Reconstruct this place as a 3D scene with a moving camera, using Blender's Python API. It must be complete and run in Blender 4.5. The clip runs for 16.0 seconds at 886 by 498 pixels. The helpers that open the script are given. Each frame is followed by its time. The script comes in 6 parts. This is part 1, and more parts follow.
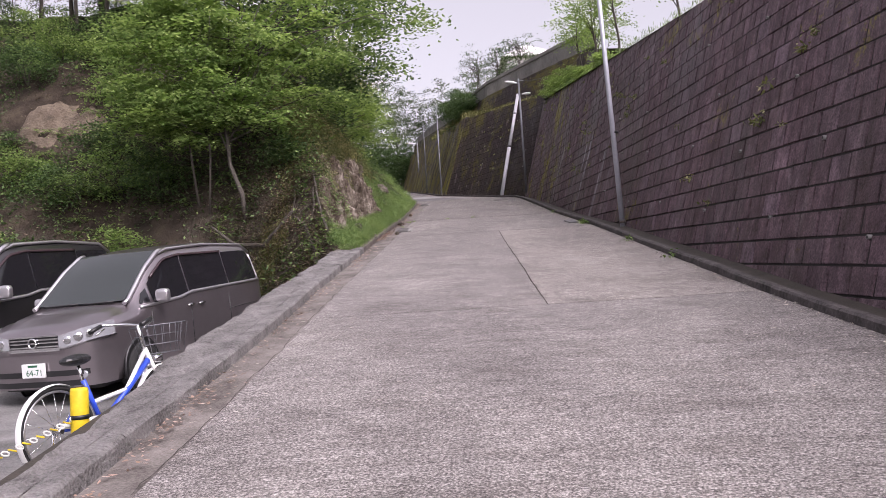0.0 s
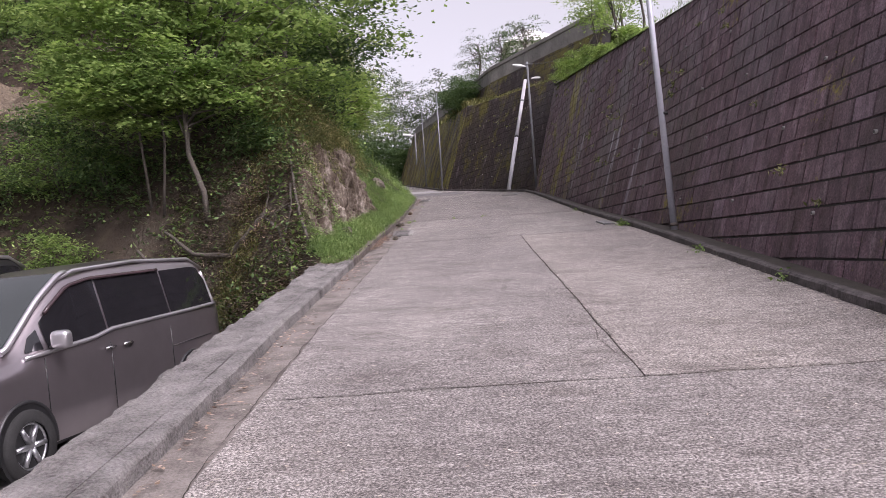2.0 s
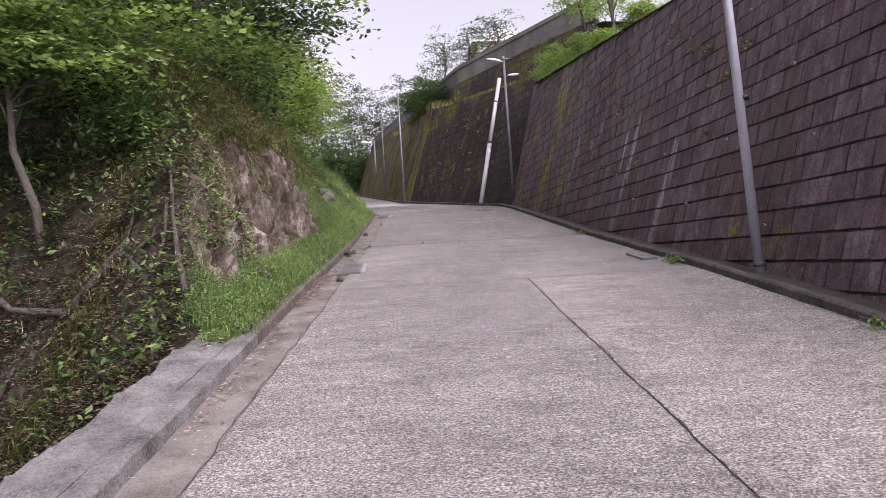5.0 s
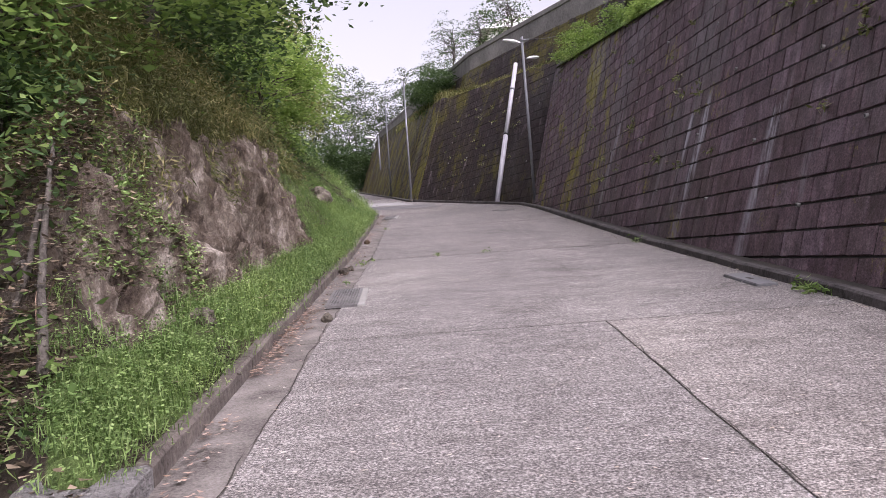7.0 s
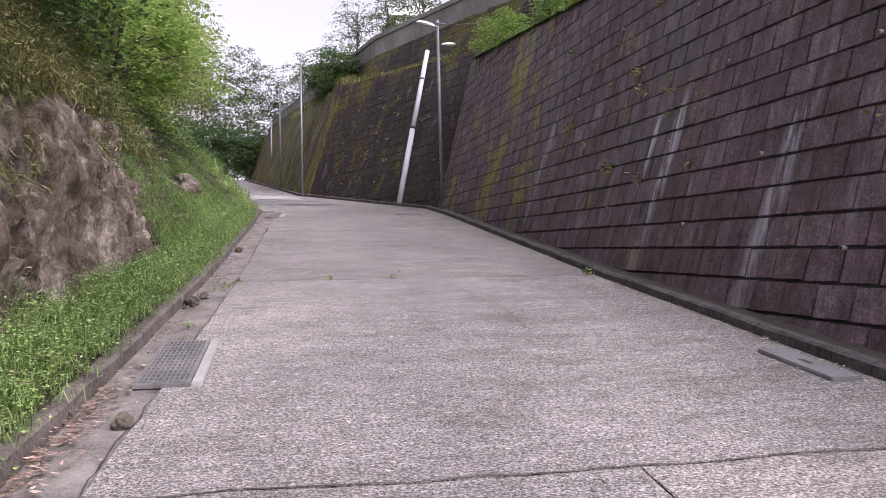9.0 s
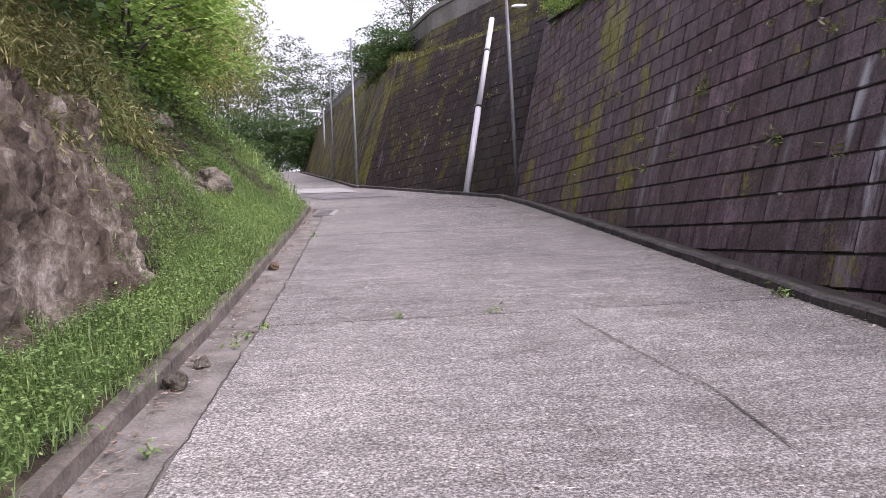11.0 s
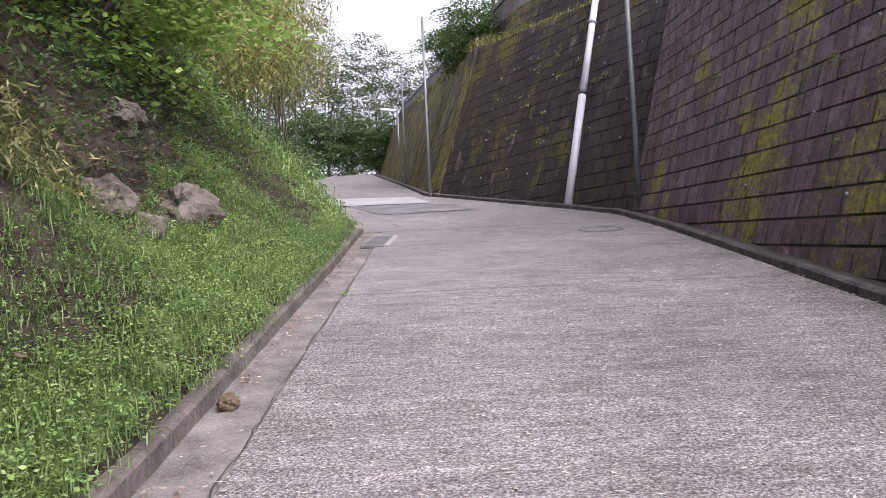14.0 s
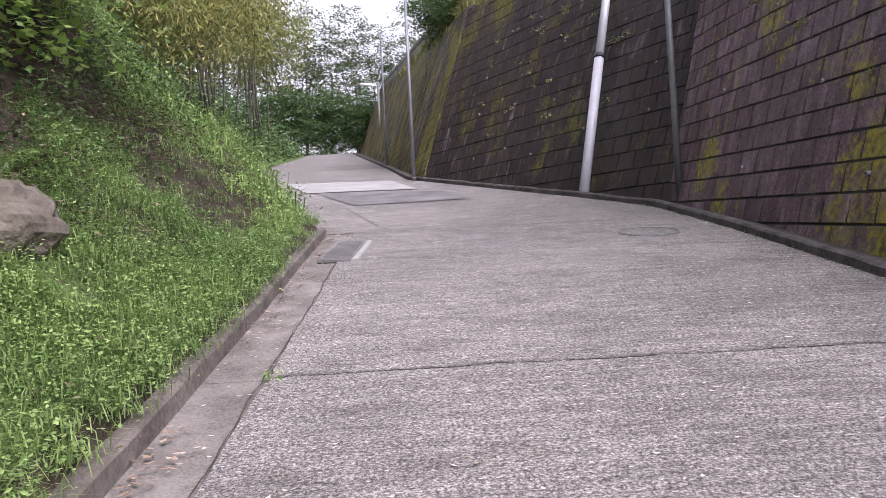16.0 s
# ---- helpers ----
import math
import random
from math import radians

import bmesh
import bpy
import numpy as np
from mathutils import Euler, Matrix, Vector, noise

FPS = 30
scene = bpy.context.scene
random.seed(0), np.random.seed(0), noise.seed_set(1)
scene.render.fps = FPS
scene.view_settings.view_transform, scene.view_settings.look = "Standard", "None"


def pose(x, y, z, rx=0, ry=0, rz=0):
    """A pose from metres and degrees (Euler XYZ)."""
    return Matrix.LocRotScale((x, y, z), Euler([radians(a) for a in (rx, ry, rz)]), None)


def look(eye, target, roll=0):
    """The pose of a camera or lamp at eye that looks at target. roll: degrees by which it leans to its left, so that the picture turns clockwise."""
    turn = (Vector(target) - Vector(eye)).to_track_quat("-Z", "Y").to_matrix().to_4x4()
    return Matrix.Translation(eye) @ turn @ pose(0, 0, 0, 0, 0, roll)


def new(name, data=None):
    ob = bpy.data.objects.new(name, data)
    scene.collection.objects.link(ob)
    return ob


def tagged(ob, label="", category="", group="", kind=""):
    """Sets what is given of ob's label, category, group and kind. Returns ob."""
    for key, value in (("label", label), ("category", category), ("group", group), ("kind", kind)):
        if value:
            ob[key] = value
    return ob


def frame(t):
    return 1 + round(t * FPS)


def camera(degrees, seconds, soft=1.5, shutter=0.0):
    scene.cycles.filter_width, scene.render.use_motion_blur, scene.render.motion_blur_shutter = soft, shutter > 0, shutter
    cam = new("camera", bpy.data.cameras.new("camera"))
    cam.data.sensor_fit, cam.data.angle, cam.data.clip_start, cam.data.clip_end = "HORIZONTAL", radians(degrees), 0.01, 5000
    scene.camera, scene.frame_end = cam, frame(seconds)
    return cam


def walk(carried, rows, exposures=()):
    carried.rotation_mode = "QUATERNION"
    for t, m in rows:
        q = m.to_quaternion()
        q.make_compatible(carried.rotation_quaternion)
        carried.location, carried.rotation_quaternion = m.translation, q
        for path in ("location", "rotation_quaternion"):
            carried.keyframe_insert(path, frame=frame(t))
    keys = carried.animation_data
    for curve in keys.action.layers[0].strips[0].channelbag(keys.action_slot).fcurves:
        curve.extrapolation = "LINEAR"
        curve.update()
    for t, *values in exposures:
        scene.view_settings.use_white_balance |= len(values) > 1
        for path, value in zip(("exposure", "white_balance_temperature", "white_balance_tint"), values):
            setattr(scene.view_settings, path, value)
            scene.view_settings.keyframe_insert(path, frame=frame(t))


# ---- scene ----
cam = camera(58.1, 16.0, soft=0.75)
METRES, EYE, TILT, LEAN, TURN = 27.0, 1.4, 0.0, 0.0, 0.0
ROWS = [
    (0.0, 0.0, 0.0, 0.0, 0.27, 4.3, 3.57),
    (0.5, -0.0047, 0.0313, 0.0054, 1.45, 4.39, 2.81),
    (1.0, -0.0052, 0.0637, 0.0111, -0.53, 4.62, 3.73),
    (1.5, -0.0086, 0.0951, 0.0167, 0.33, 3.9, 3.33),
    (2.0, -0.0076, 0.1266, 0.0211, 0.08, 3.8, 3.79),
    (2.5, -0.0081, 0.1598, 0.0259, -0.29, 3.87, 3.81),
    (3.0, -0.0075, 0.1909, 0.0309, -0.88, 3.92, 3.62),
    (3.5, -0.0085, 0.2208, 0.035, -1.15, 4.2, 3.84),
    (4.0, -0.0088, 0.2518, 0.0402, -2.96, 4.53, 3.82),
    (6.5, -0.0117, 0.4068, 0.0679, -2.46, 4.05, 3.71),
    (7.0, -0.0118, 0.4366, 0.0719, -2.45, 4.13, 4.03),
    (7.5, -0.0105, 0.4668, 0.0759, -2.43, 3.8, 3.54),
    (8.0, -0.0091, 0.4962, 0.0821, -2.83, 2.91, 4.29),
    (8.5, -0.0084, 0.5261, 0.0877, -7.52, 3.24, 1.47),
    (9.0, -0.0077, 0.5552, 0.0931, -10.47, 3.48, 1.38),
    (9.5, -0.0099, 0.5849, 0.0976, -6.99, 3.34, 1.79),
    (12.0, 0.0041, 0.7352, 0.122, -7.15, 2.28, 3.85),
    (12.5, 0.0081, 0.7648, 0.1277, -8.15, 2.27, 4.05),
    (13.0, 0.0071, 0.7962, 0.134, -6.49, 2.32, 3.2),
    (13.5, 0.0077, 0.8283, 0.1393, -4.27, 3.06, 4.12),
    (14.0, 0.0039, 0.8605, 0.1444, -0.65, 2.85, 2.68),
    (14.5, 0.0033, 0.8928, 0.1494, -0.06, 2.5, 3.2),
    (15.0, 0.0018, 0.924, 0.1541, 0.54, 2.0, 3.42),
    (15.5, 0.0036, 0.9555, 0.1595, -1.11, 1.19, 2.78),
    (16.0, 0.0029, 0.9837, 0.1641, -1.87, 1.25, 2.95),
]
EXPO = [(0.0, -0.25, 6350, 27), (8.0, 0.0, 6180, 28), (16.0, 0.25, 6050, 25)]
walk(cam, [(t, pose(0, 0, EYE, TILT, LEAN, TURN) @ pose(METRES * x, METRES * y, METRES * z, 90 + pitch, roll, yaw)) for t, x, y, z, yaw, pitch, roll in ROWS], EXPO)

# ---- light: bright hazy overcast ----
world = bpy.data.worlds.new("sky")
scene.world = world
world.use_nodes = True
wn, wl = world.node_tree.nodes, world.node_tree.links
sky = wn.new("ShaderNodeTexSky")
sky.sky_type, sky.sun_disc = "NISHITA", False
sky.sun_elevation, sky.sun_rotation = radians(44), radians(145)
sky.air_density, sky.dust_density, sky.ozone_density = 1.0, 6.0, 1.0
hsv = wn.new("ShaderNodeHueSaturation")
hsv.inputs["Saturation"].default_value = 0.14
wl.new(sky.outputs[0], hsv.inputs["Color"])
wl.new(hsv.outputs[0], wn["Background"].inputs[0])
wn["Background"].inputs[1].default_value = 0.32
sun = new("sun", bpy.data.lights.new("sun", "SUN"))
sun.data.energy, sun.data.angle, sun.data.color = 1.6, radians(25), (1.0, 0.96, 0.9)
sun.matrix_world = look((24, -24, 42), (0, 10, 0))


# ---- materials ----
def ramp(nt, src, stops):
    r = nt.nodes.new("ShaderNodeValToRGB")
    while len(r.color_ramp.elements) < len(stops):
        r.color_ramp.elements.new(0.5)
    for e, (p, c) in zip(r.color_ramp.elements, stops):
        e.position, e.color = p, (*c, 1)
    nt.links.new(src, r.inputs[0])
    return r.outputs[0]


def noise_tex(nt, scale, detail=5, rough=0.6, stretch=(1, 1, 1), coord="Object"):
    tc = nt.nodes.new("ShaderNodeTexCoord")
    if coord == "World":
        tc = nt.nodes.new("ShaderNodeNewGeometry")
    mp = nt.nodes.new("ShaderNodeMapping")
    mp.inputs["Scale"].default_value = stretch
    nt.links.new(tc.outputs["Position" if coord == "World" else coord], mp.inputs[0])
    n = nt.nodes.new("ShaderNodeTexNoise")
    n.inputs["Scale"].default_value, n.inputs["Detail"].default_value, n.inputs["Roughness"].default_value = scale, detail, rough
    nt.links.new(mp.outputs[0], n.inputs[0])
    return n.outputs[0]


def mix(nt, fac, a, b, mode="MIX"):
    m = nt.nodes.new("ShaderNodeMix")
    m.data_type, m.blend_type = "RGBA", mode
    for s, v in ((m.inputs[0], fac), (m.inputs[6], a), (m.inputs[7], b)):
        if isinstance(v, (int, float)):
            s.default_value = v
        elif isinstance(v, tuple):
            s.default_value = (*v, 1)
        else:
            nt.links.new(v, s)
    return m.outputs[2]


def bump(nt, height, strength, dist):
    b = nt.nodes.new("ShaderNodeBump")
    b.inputs["Strength"].default_value, b.inputs["Distance"].default_value = strength, dist
    nt.links.new(height, b.inputs["Height"])
    nt.links.new(b.outputs[0], nt.nodes["Principled BSDF"].inputs["Normal"])


def material(name, rough=0.8, metal=0.0, spec=0.4):
    m = bpy.data.materials.new(name)
    m.use_nodes = True
    p = m.node_tree.nodes["Principled BSDF"]
    p.inputs["Roughness"].default_value, p.inputs["Metallic"].default_value = rough, metal
    p.inputs["Specular IOR Level"].default_value = spec
    return m, m.node_tree, p


def mottled(name, dark, light, scale=3.0, fine=40.0, rough=0.8, metal=0.0, bumpy=0.3, dist=0.01, spec=0.4, coord="World", stretch=(1, 1, 1)):
    """Two colours mixed by a broad and a fine noise, with a little relief."""
    m, nt, p = material(name, rough, metal, spec)
    a, b = noise_tex(nt, scale, coord=coord, stretch=stretch), noise_tex(nt, fine, 3, coord=coord, stretch=stretch)
    both = nt.nodes.new("ShaderNodeMath")
    both.operation = "MULTIPLY_ADD"
    nt.links.new(a, both.inputs[0])
    both.inputs[1].default_value = 0.6
    sc = nt.nodes.new("ShaderNodeMath")
    sc.operation = "MULTIPLY"
    nt.links.new(b, sc.inputs[0])
    sc.inputs[1].default_value = 0.4
    nt.links.new(sc.outputs[0], both.inputs[2])
    nt.links.new(ramp(nt, both.outputs[0], [(0.32, dark), (0.68, light)]), p.inputs["Base Color"])
    if bumpy:
        bump(nt, b, bumpy, dist)
    return m


def plain(name, col, rough=0.5, metal=0.0, spec=0.5):
    return mottled(name, tuple(c * 0.85 for c in col), col, 5, 60, rough, metal, 0.0, 0.01, spec, "Object")


def road_material(name, tint, groove):
    """Broom-finished concrete: pale aggregate grains, dark stains and lateral grooves."""
    m, nt, p = material(name, 0.85, 0, 0.3)
    grain = noise_tex(nt, 62, 6, 0.85, coord="World", stretch=(0.95, 1.1, 1))
    speck = nt.nodes.new("ShaderNodeTexVoronoi")
    speck.inputs["Scale"].default_value = 55
    geo = nt.nodes.new("ShaderNodeNewGeometry")
    nt.links.new(geo.outputs["Position"], speck.inputs["Vector"])
    patchy = noise_tex(nt, 0.55, 5, 0.6, coord="World", stretch=(1, 0.6, 1))
    stain = noise_tex(nt, 2.3, 6, 0.7, coord="World", stretch=(0.6, 1.2, 1))
    smear = noise_tex(nt, 9, 5, 0.75, coord="World", stretch=(0.45, 1.4, 1))
    g = ramp(nt, grain, [(0.38, (0.025, 0.023, 0.023)), (0.5, (0.165, 0.158, 0.155)), (0.62, (0.56, 0.545, 0.535))])
    c = mix(nt, ramp(nt, speck.outputs["Distance"], [(0.15, (0.6, 0.6, 0.6)), (0.45, (0, 0, 0))]), g, ramp(nt, speck.outputs["Color"], [(0.25, (0.04, 0.038, 0.038)), (0.75, (0.58, 0.565, 0.55))]))
    c = mix(nt, 1.0, c, ramp(nt, patchy, [(0.3, (0.74, 0.72, 0.72)), (0.7, (1.10, 1.08, 1.06))]), "MULTIPLY")
    c = mix(nt, 0.85, c, ramp(nt, stain, [(0.28, (0.62, 0.60, 0.585)), (0.52, (1, 1, 1)), (0.75, (1.14, 1.13, 1.12))]), "MULTIPLY")
    c = mix(nt, 0.8, c, ramp(nt, smear, [(0.32, (0.72, 0.71, 0.70)), (0.68, (1.24, 1.23, 1.22))]), "MULTIPLY")
    lines = noise_tex(nt, 30, 3, 0.6, coord="World", stretch=(0.06, 1.3, 1))
    c = mix(nt, groove, c, ramp(nt, lines, [(0.35, (0.66, 0.65, 0.64)), (0.65, (1.26, 1.25, 1.24))]), "MULTIPLY")
    nt.links.new(mix(nt, 1.0, c, tint, "MULTIPLY"), p.inputs["Base Color"])
    h = mix(nt, groove, grain, lines)
    bump(nt, h, 0.45, 0.010)
    return m


M = {
    "road": road_material("broomed_concrete", (1.0, 0.985, 0.975), 0.35),
    "road_light": road_material("pale_concrete_slab", (1.12, 1.09, 1.06), 0.3),
    "road2": road_material("worn_concrete", (0.9, 0.885, 0.88), 0.65),
    "gutter": mottled("gutter_concrete", (0.05, 0.041, 0.036), (0.26, 0.235, 0.215), 3.2, 60, 0.9, 0, 0.8, 0.012),
    "joint": mottled("joint_dirt", (0.02, 0.018, 0.014), (0.06, 0.05, 0.04), 3, 40),
    "kerb": mottled("kerb_concrete", (0.035, 0.027, 0.023), (0.165, 0.140, 0.122), 2.5, 25, 0.9, 0, 0.8, 0.02),
    "kerb_dark": mottled("damp_kerb", (0.014, 0.012, 0.012), (0.115, 0.10, 0.098), 3.5, 22, 0.8, 0, 0.8, 0.02),
    "shoulder": mottled("rough_concrete", (0.05, 0.046, 0.043), (0.29, 0.275, 0.265), 3.0, 48, 0.92, 0, 1.0, 0.03),
    "gravel": mottled("gravel_lot", (0.07, 0.068, 0.066), (0.30, 0.29, 0.28), 1.0, 40, 0.95, 0, 1.0, 0.03),
    "earth": mottled("soil", (0.035, 0.026, 0.018), (0.13, 0.10, 0.075), 1.2, 18, 0.95, 0, 1.0, 0.05),
    "bark": mottled("bark", (0.03, 0.025, 0.021), (0.12, 0.105, 0.088), 3, 30, 0.9, 0, 0.9, 0.02),
    "steel": mottled("galvanised_steel", (0.12, 0.125, 0.14), (0.23, 0.235, 0.25), 2, 30, 0.5, 0.4, 0.05),
    "steel_light": mottled("pale_galvanised_steel", (0.36, 0.37, 0.42), (0.50, 0.51, 0.57), 2, 30, 0.45, 0.3, 0.05),
    "paint_pole": mottled("pale_painted_steel", (0.38, 0.37, 0.41), (0.52, 0.51, 0.55), 1.5, 20, 0.5, 0.1, 0.05),
    "concrete": mottled("parapet_concrete", (0.10, 0.095, 0.09), (0.30, 0.285, 0.27), 0.8, 14, 0.9, 0, 0.4, 0.02),
}


# ---- helpers of this scene ----
def part(name, bm, material=None, parent=None, label=""):
    """One mesh object from a bmesh, under its thing."""
    me = bpy.data.meshes.new(name)
    bm.to_mesh(me)
    bm.free()
    if material:
        me.materials.append(material)
    ob = new(name, me)
    ob.parent = parent
    return tagged(ob, label)


def raw(name, verts, faces, material=None, parent=None, smooth=False):
    me = bpy.data.meshes.new(name)
    me.from_pydata(verts, [], faces)
    me.update()
    if material:
        me.materials.append(material)
    if smooth:
        me.polygons.foreach_set("use_smooth", [True] * len(me.polygons))
    ob = new(name, me)
    ob.parent = parent
    return ob


def empty(name, m, label, category, group="", kind=""):
    ob = new(name)
    ob.matrix_world = m
    return tagged(ob, label, category, group, kind)


def box(x0, x1, y0, y1, z0, z1, bevel=0.0, bm=None):
    own = bm or bmesh.new()
    got = bmesh.ops.create_cube(own, size=1, matrix=Matrix.LocRotScale(((x0 + x1) / 2, (y0 + y1) / 2, (z0 + z1) / 2), None, (x1 - x0, y1 - y0, z1 - z0)))
    if bevel:
        es = list({e for v in got["verts"] for e in v.link_edges})
        bmesh.ops.bevel(own, geom=es, offset=bevel, segments=2, affect="EDGES", clamp_overlap=True)
    return own


def tube(points, radii, sides=10, bm=None):
    """A round bar along points, with a radius at each."""
    own = bm or bmesh.new()
    pts = [Vector(p) for p in points]
    if isinstance(radii, (int, float)):
        radii = [radii] * len(pts)
    rings, side = [], None
    for i, p in enumerate(pts):
        d = (pts[min(i + 1, len(pts) - 1)] - pts[max(i - 1, 0)]).normalized()
        a = d.orthogonal().normalized() if side is None else (side - d * side.dot(d)).normalized()
        side = a
        b = d.cross(a)
        rings.append([own.verts.new(p + radii[i] * (a * math.cos(2 * math.pi * k / sides) + b * math.sin(2 * math.pi * k / sides))) for k in range(sides)])
    for r, s in zip(rings, rings[1:]):
        for k in range(sides):
            own.faces.new((r[k], r[(k + 1) % sides], s[(k + 1) % sides], s[k])).smooth = True
    own.faces.new(rings[0][::-1])
    own.faces.new(rings[-1])
    return own


def interp(x, pts):
    return float(np.interp(x, [p[0] for p in pts], [p[1] for p in pts]))


def wob(x, y, z=0.0, s=1.0):
    return noise.noise(Vector((x * s, y * s, z * s)))


# ---- plan ----
PROFILE = [(-60, -5.0), (-10, -1.6), (0, -0.1), (6, 0.9), (8.9, 1.39), (18.4, 3.12), (24.5, 4.13), (35.5, 6.1), (40.7, 6.95), (47, 8.06), (105, 17.4), (112, 18.0), (160, 19)]
LEFT = [(-12, -2.1), (4, -1.93), (10.8, -1.75), (16.7, -1.5), (20.5, -1.37), (26, -1.2), (33, -1.07), (36.8, -1.05), (38.4, -1.5), (42, -2.45), (46, -3.9), (51, -5.5), (55, -5.8), (65, -6.8), (84, -8.2), (108, -10), (160, -16)]
RIGHT = [(-12, 3.5), (10, 3.48), (20, 3.5), (34, 3.65), (38.3, 3.65), (40.7, 2.95), (47.6, -0.05), (56, -0.8), (89, -4.2), (120, -7), (160, -12)]
GUTTER = [(-12, 0.33), (9, 0.31), (18.4, 0.36), (31, 0.34), (36.8, 0.34)]


def road_z(y):
    return interp(y, PROFILE)


def left_x(y):
    return interp(y, LEFT)


def right_x(y):
    return interp(y, RIGHT)


def gutter_x(y):
    return left_x(y) + interp(y, GUTTER) + 0.015 * wob(0, y, 7, 1.6) + 0.01 * wob(0, y, 3, 6)


def joint_x(y):
    return interp(y, [(8.8, 1.11), (18.5, 1.32)]) + 0.02 * wob(1, y, 5, 1.2) + 0.012 * wob(4, y, 5, 5)


def cross_y(y0):
    """A lateral joint that wanders a little."""
    return lambda x: y0 + 0.05 * wob(x, y0, 2, 0.7) + 0.015 * wob(x, y0, 9, 4)


def slab(name, xa, xb, ya, yb, mat, parent, nx=8, step=0.4, dz=0.0, gap=0.006):
    """A piece of paving between two side lines and two cross joints."""
    y0, y1 = ya(0), yb(0)
    ny = max(2, int((y1 - y0) / step))
    verts, faces = [], []
    for j in range(ny + 1):
        for i in range(nx + 1):
            yy = y0 + (y1 - y0) * j / ny
            l, r = xa(yy) + gap, xb(yy) - gap
            x = l + (r - l) * i / nx
            lo, hi = ya(x) + gap, yb(x) - gap
            y = lo + (hi - lo) * j / ny
            verts.append((x, y, road_z(y) + dz + 0.006 * wob(x, y, 0, 0.6)))
    for j in range(ny):
        for i in range(nx):
            a = j * (nx + 1) + i
            faces.append((a, a + 1, a + nx + 2, a + nx + 1))
    n = len(verts)
    rim = [i for i in range(nx + 1)] + [(j + 1) * (nx + 1) - 1 for j in range(1, ny + 1)] + [ny * (nx + 1) + i for i in range(nx - 1, -1, -1)] + [j * (nx + 1) for j in range(ny - 1, 0, -1)]
    verts += [(verts[k][0], verts[k][1], verts[k][2] - 0.05) for k in rim]
    for k in range(len(rim)):
        m = (k + 1) % len(rim)
        faces.append((rim[m], rim[k], n + k, n + m))
    return raw(name, verts, faces, mat, parent)


road = empty("road", Matrix.Identity(4), "steep grey concrete road with cracked slab joints", "road", kind="structure")
# bed under the slabs
verts, faces = [], []
ys = [-12 + 1.0 * k for k in range(173)]
for y in ys:
    verts += [(left_x(y) - 0.6, y, road_z(y) - 0.035), (right_x(y) + 0.9, y, road_z(y) - 0.035)]
faces = [(2 * k, 2 * k + 1, 2 * k + 3, 2 * k + 2) for k in range(len(ys) - 1)]
raw("bed", verts, faces, M["joint"], road)
CROSS = [cross_y(v) for v in (-12, -0.7, 8.85, 18.42, 24.66, 30.92, 36.85)]
edge_r = lambda y: right_x(y) + 0.02
for k in range(6):
    mat = M["road"] if k < 4 else M["road2"]
    if k == 2:
        slab("slab", gutter_x, joint_x, CROSS[k], CROSS[k + 1], mat, road)
        slab("slab", joint_x, edge_r, CROSS[k], CROSS[k + 1], M["road_light"], road)
    else:
        slab("slab", gutter_x, edge_r, CROSS[k], CROSS[k + 1], mat, road, 14)
    slab("gutter_slab", lambda y: left_x(y) - 0.02, gutter_x, CROSS[k], CROSS[k + 1], M["gutter"], road, 3, dz=-0.012)
slab("slab", lambda y: left_x(y), edge_r, CROSS[6], cross_y(44.2), M["road2"], road, 14)
slab("slab", lambda y: left_x(y), edge_r, cross_y(44.2), cross_y(150), M["road2"], road, 14, 1.0)


def kerb_run(side, y0, y1, step, inner, width, rise, name, label, mat, tag=True):
    """Kerb stones set end to end along a road edge."""
    y, holder = y0, empty(name, Matrix.Identity(4), label, "kerb", kind="structure")
    while y < y1 - 0.05:
        e = min(y + step * random.uniform(0.9, 1.1), y1)
        bm, rows = bmesh.new(), []
        n = 6
        for k in range(n + 1):
            yy = y + 0.006 + (e - y - 0.012) * k / n
            x = inner(yy) + 0.012 * wob(1, yy, 3, 3)
            z = road_z(yy)
            up = rise + 0.015 * wob(2, yy, 8, 2.2)
            prof = [(0, -0.06), (0.006, up - 0.02), (0.03, up), (width - 0.02, up - 0.004), (width, up - 0.03), (width, -0.1)]
            rows.append([bm.verts.new((x + side * (u + 0.01 * wob(u * 9, yy, 5, 4)), yy, z + v + 0.008 * wob(u * 7, yy, 1, 5))) for u, v in prof])
        for r, s in zip(rows, rows[1:]):
            for k in range(len(prof) - 1):
                bm.faces.new((r[k], r[k + 1], s[k + 1], s[k]))
        bm.faces.new(rows[0])
        bm.faces.new(rows[-1])
        bmesh.ops.recalc_face_normals(bm, faces=bm.faces)
        part("kerb_stone", bm, mat, holder)
        y = e
    return holder


kerb_run(-1, -3, 15.6, 1.9, left_x, 0.17, 0.10, "kerb_lower", "rough grey concrete kerb joined to the edge wall", M["shoulder"])
kerb_run(-1, 15.606, 36.8, 1.9, left_x, 0.12, 0.10, "kerb_left", "low weathered concrete kerb with leaf litter", M["kerb"])
kerb_run(1, -3, 112, 2.0, right_x, 0.14, 0.095, "kerb_right", "dark damp concrete kerb at the wall foot", M["kerb_dark"])

# ---- block retaining walls ----
RUNS = [(21.2, 0.010, 0.3), (22.35, 0.012, 0.95), (24.92, 0.013, 1.0), (25.55, 0.005, 1.0), (26.5, 0.005, 0.3), (30.2, 0.010, 0.55)]


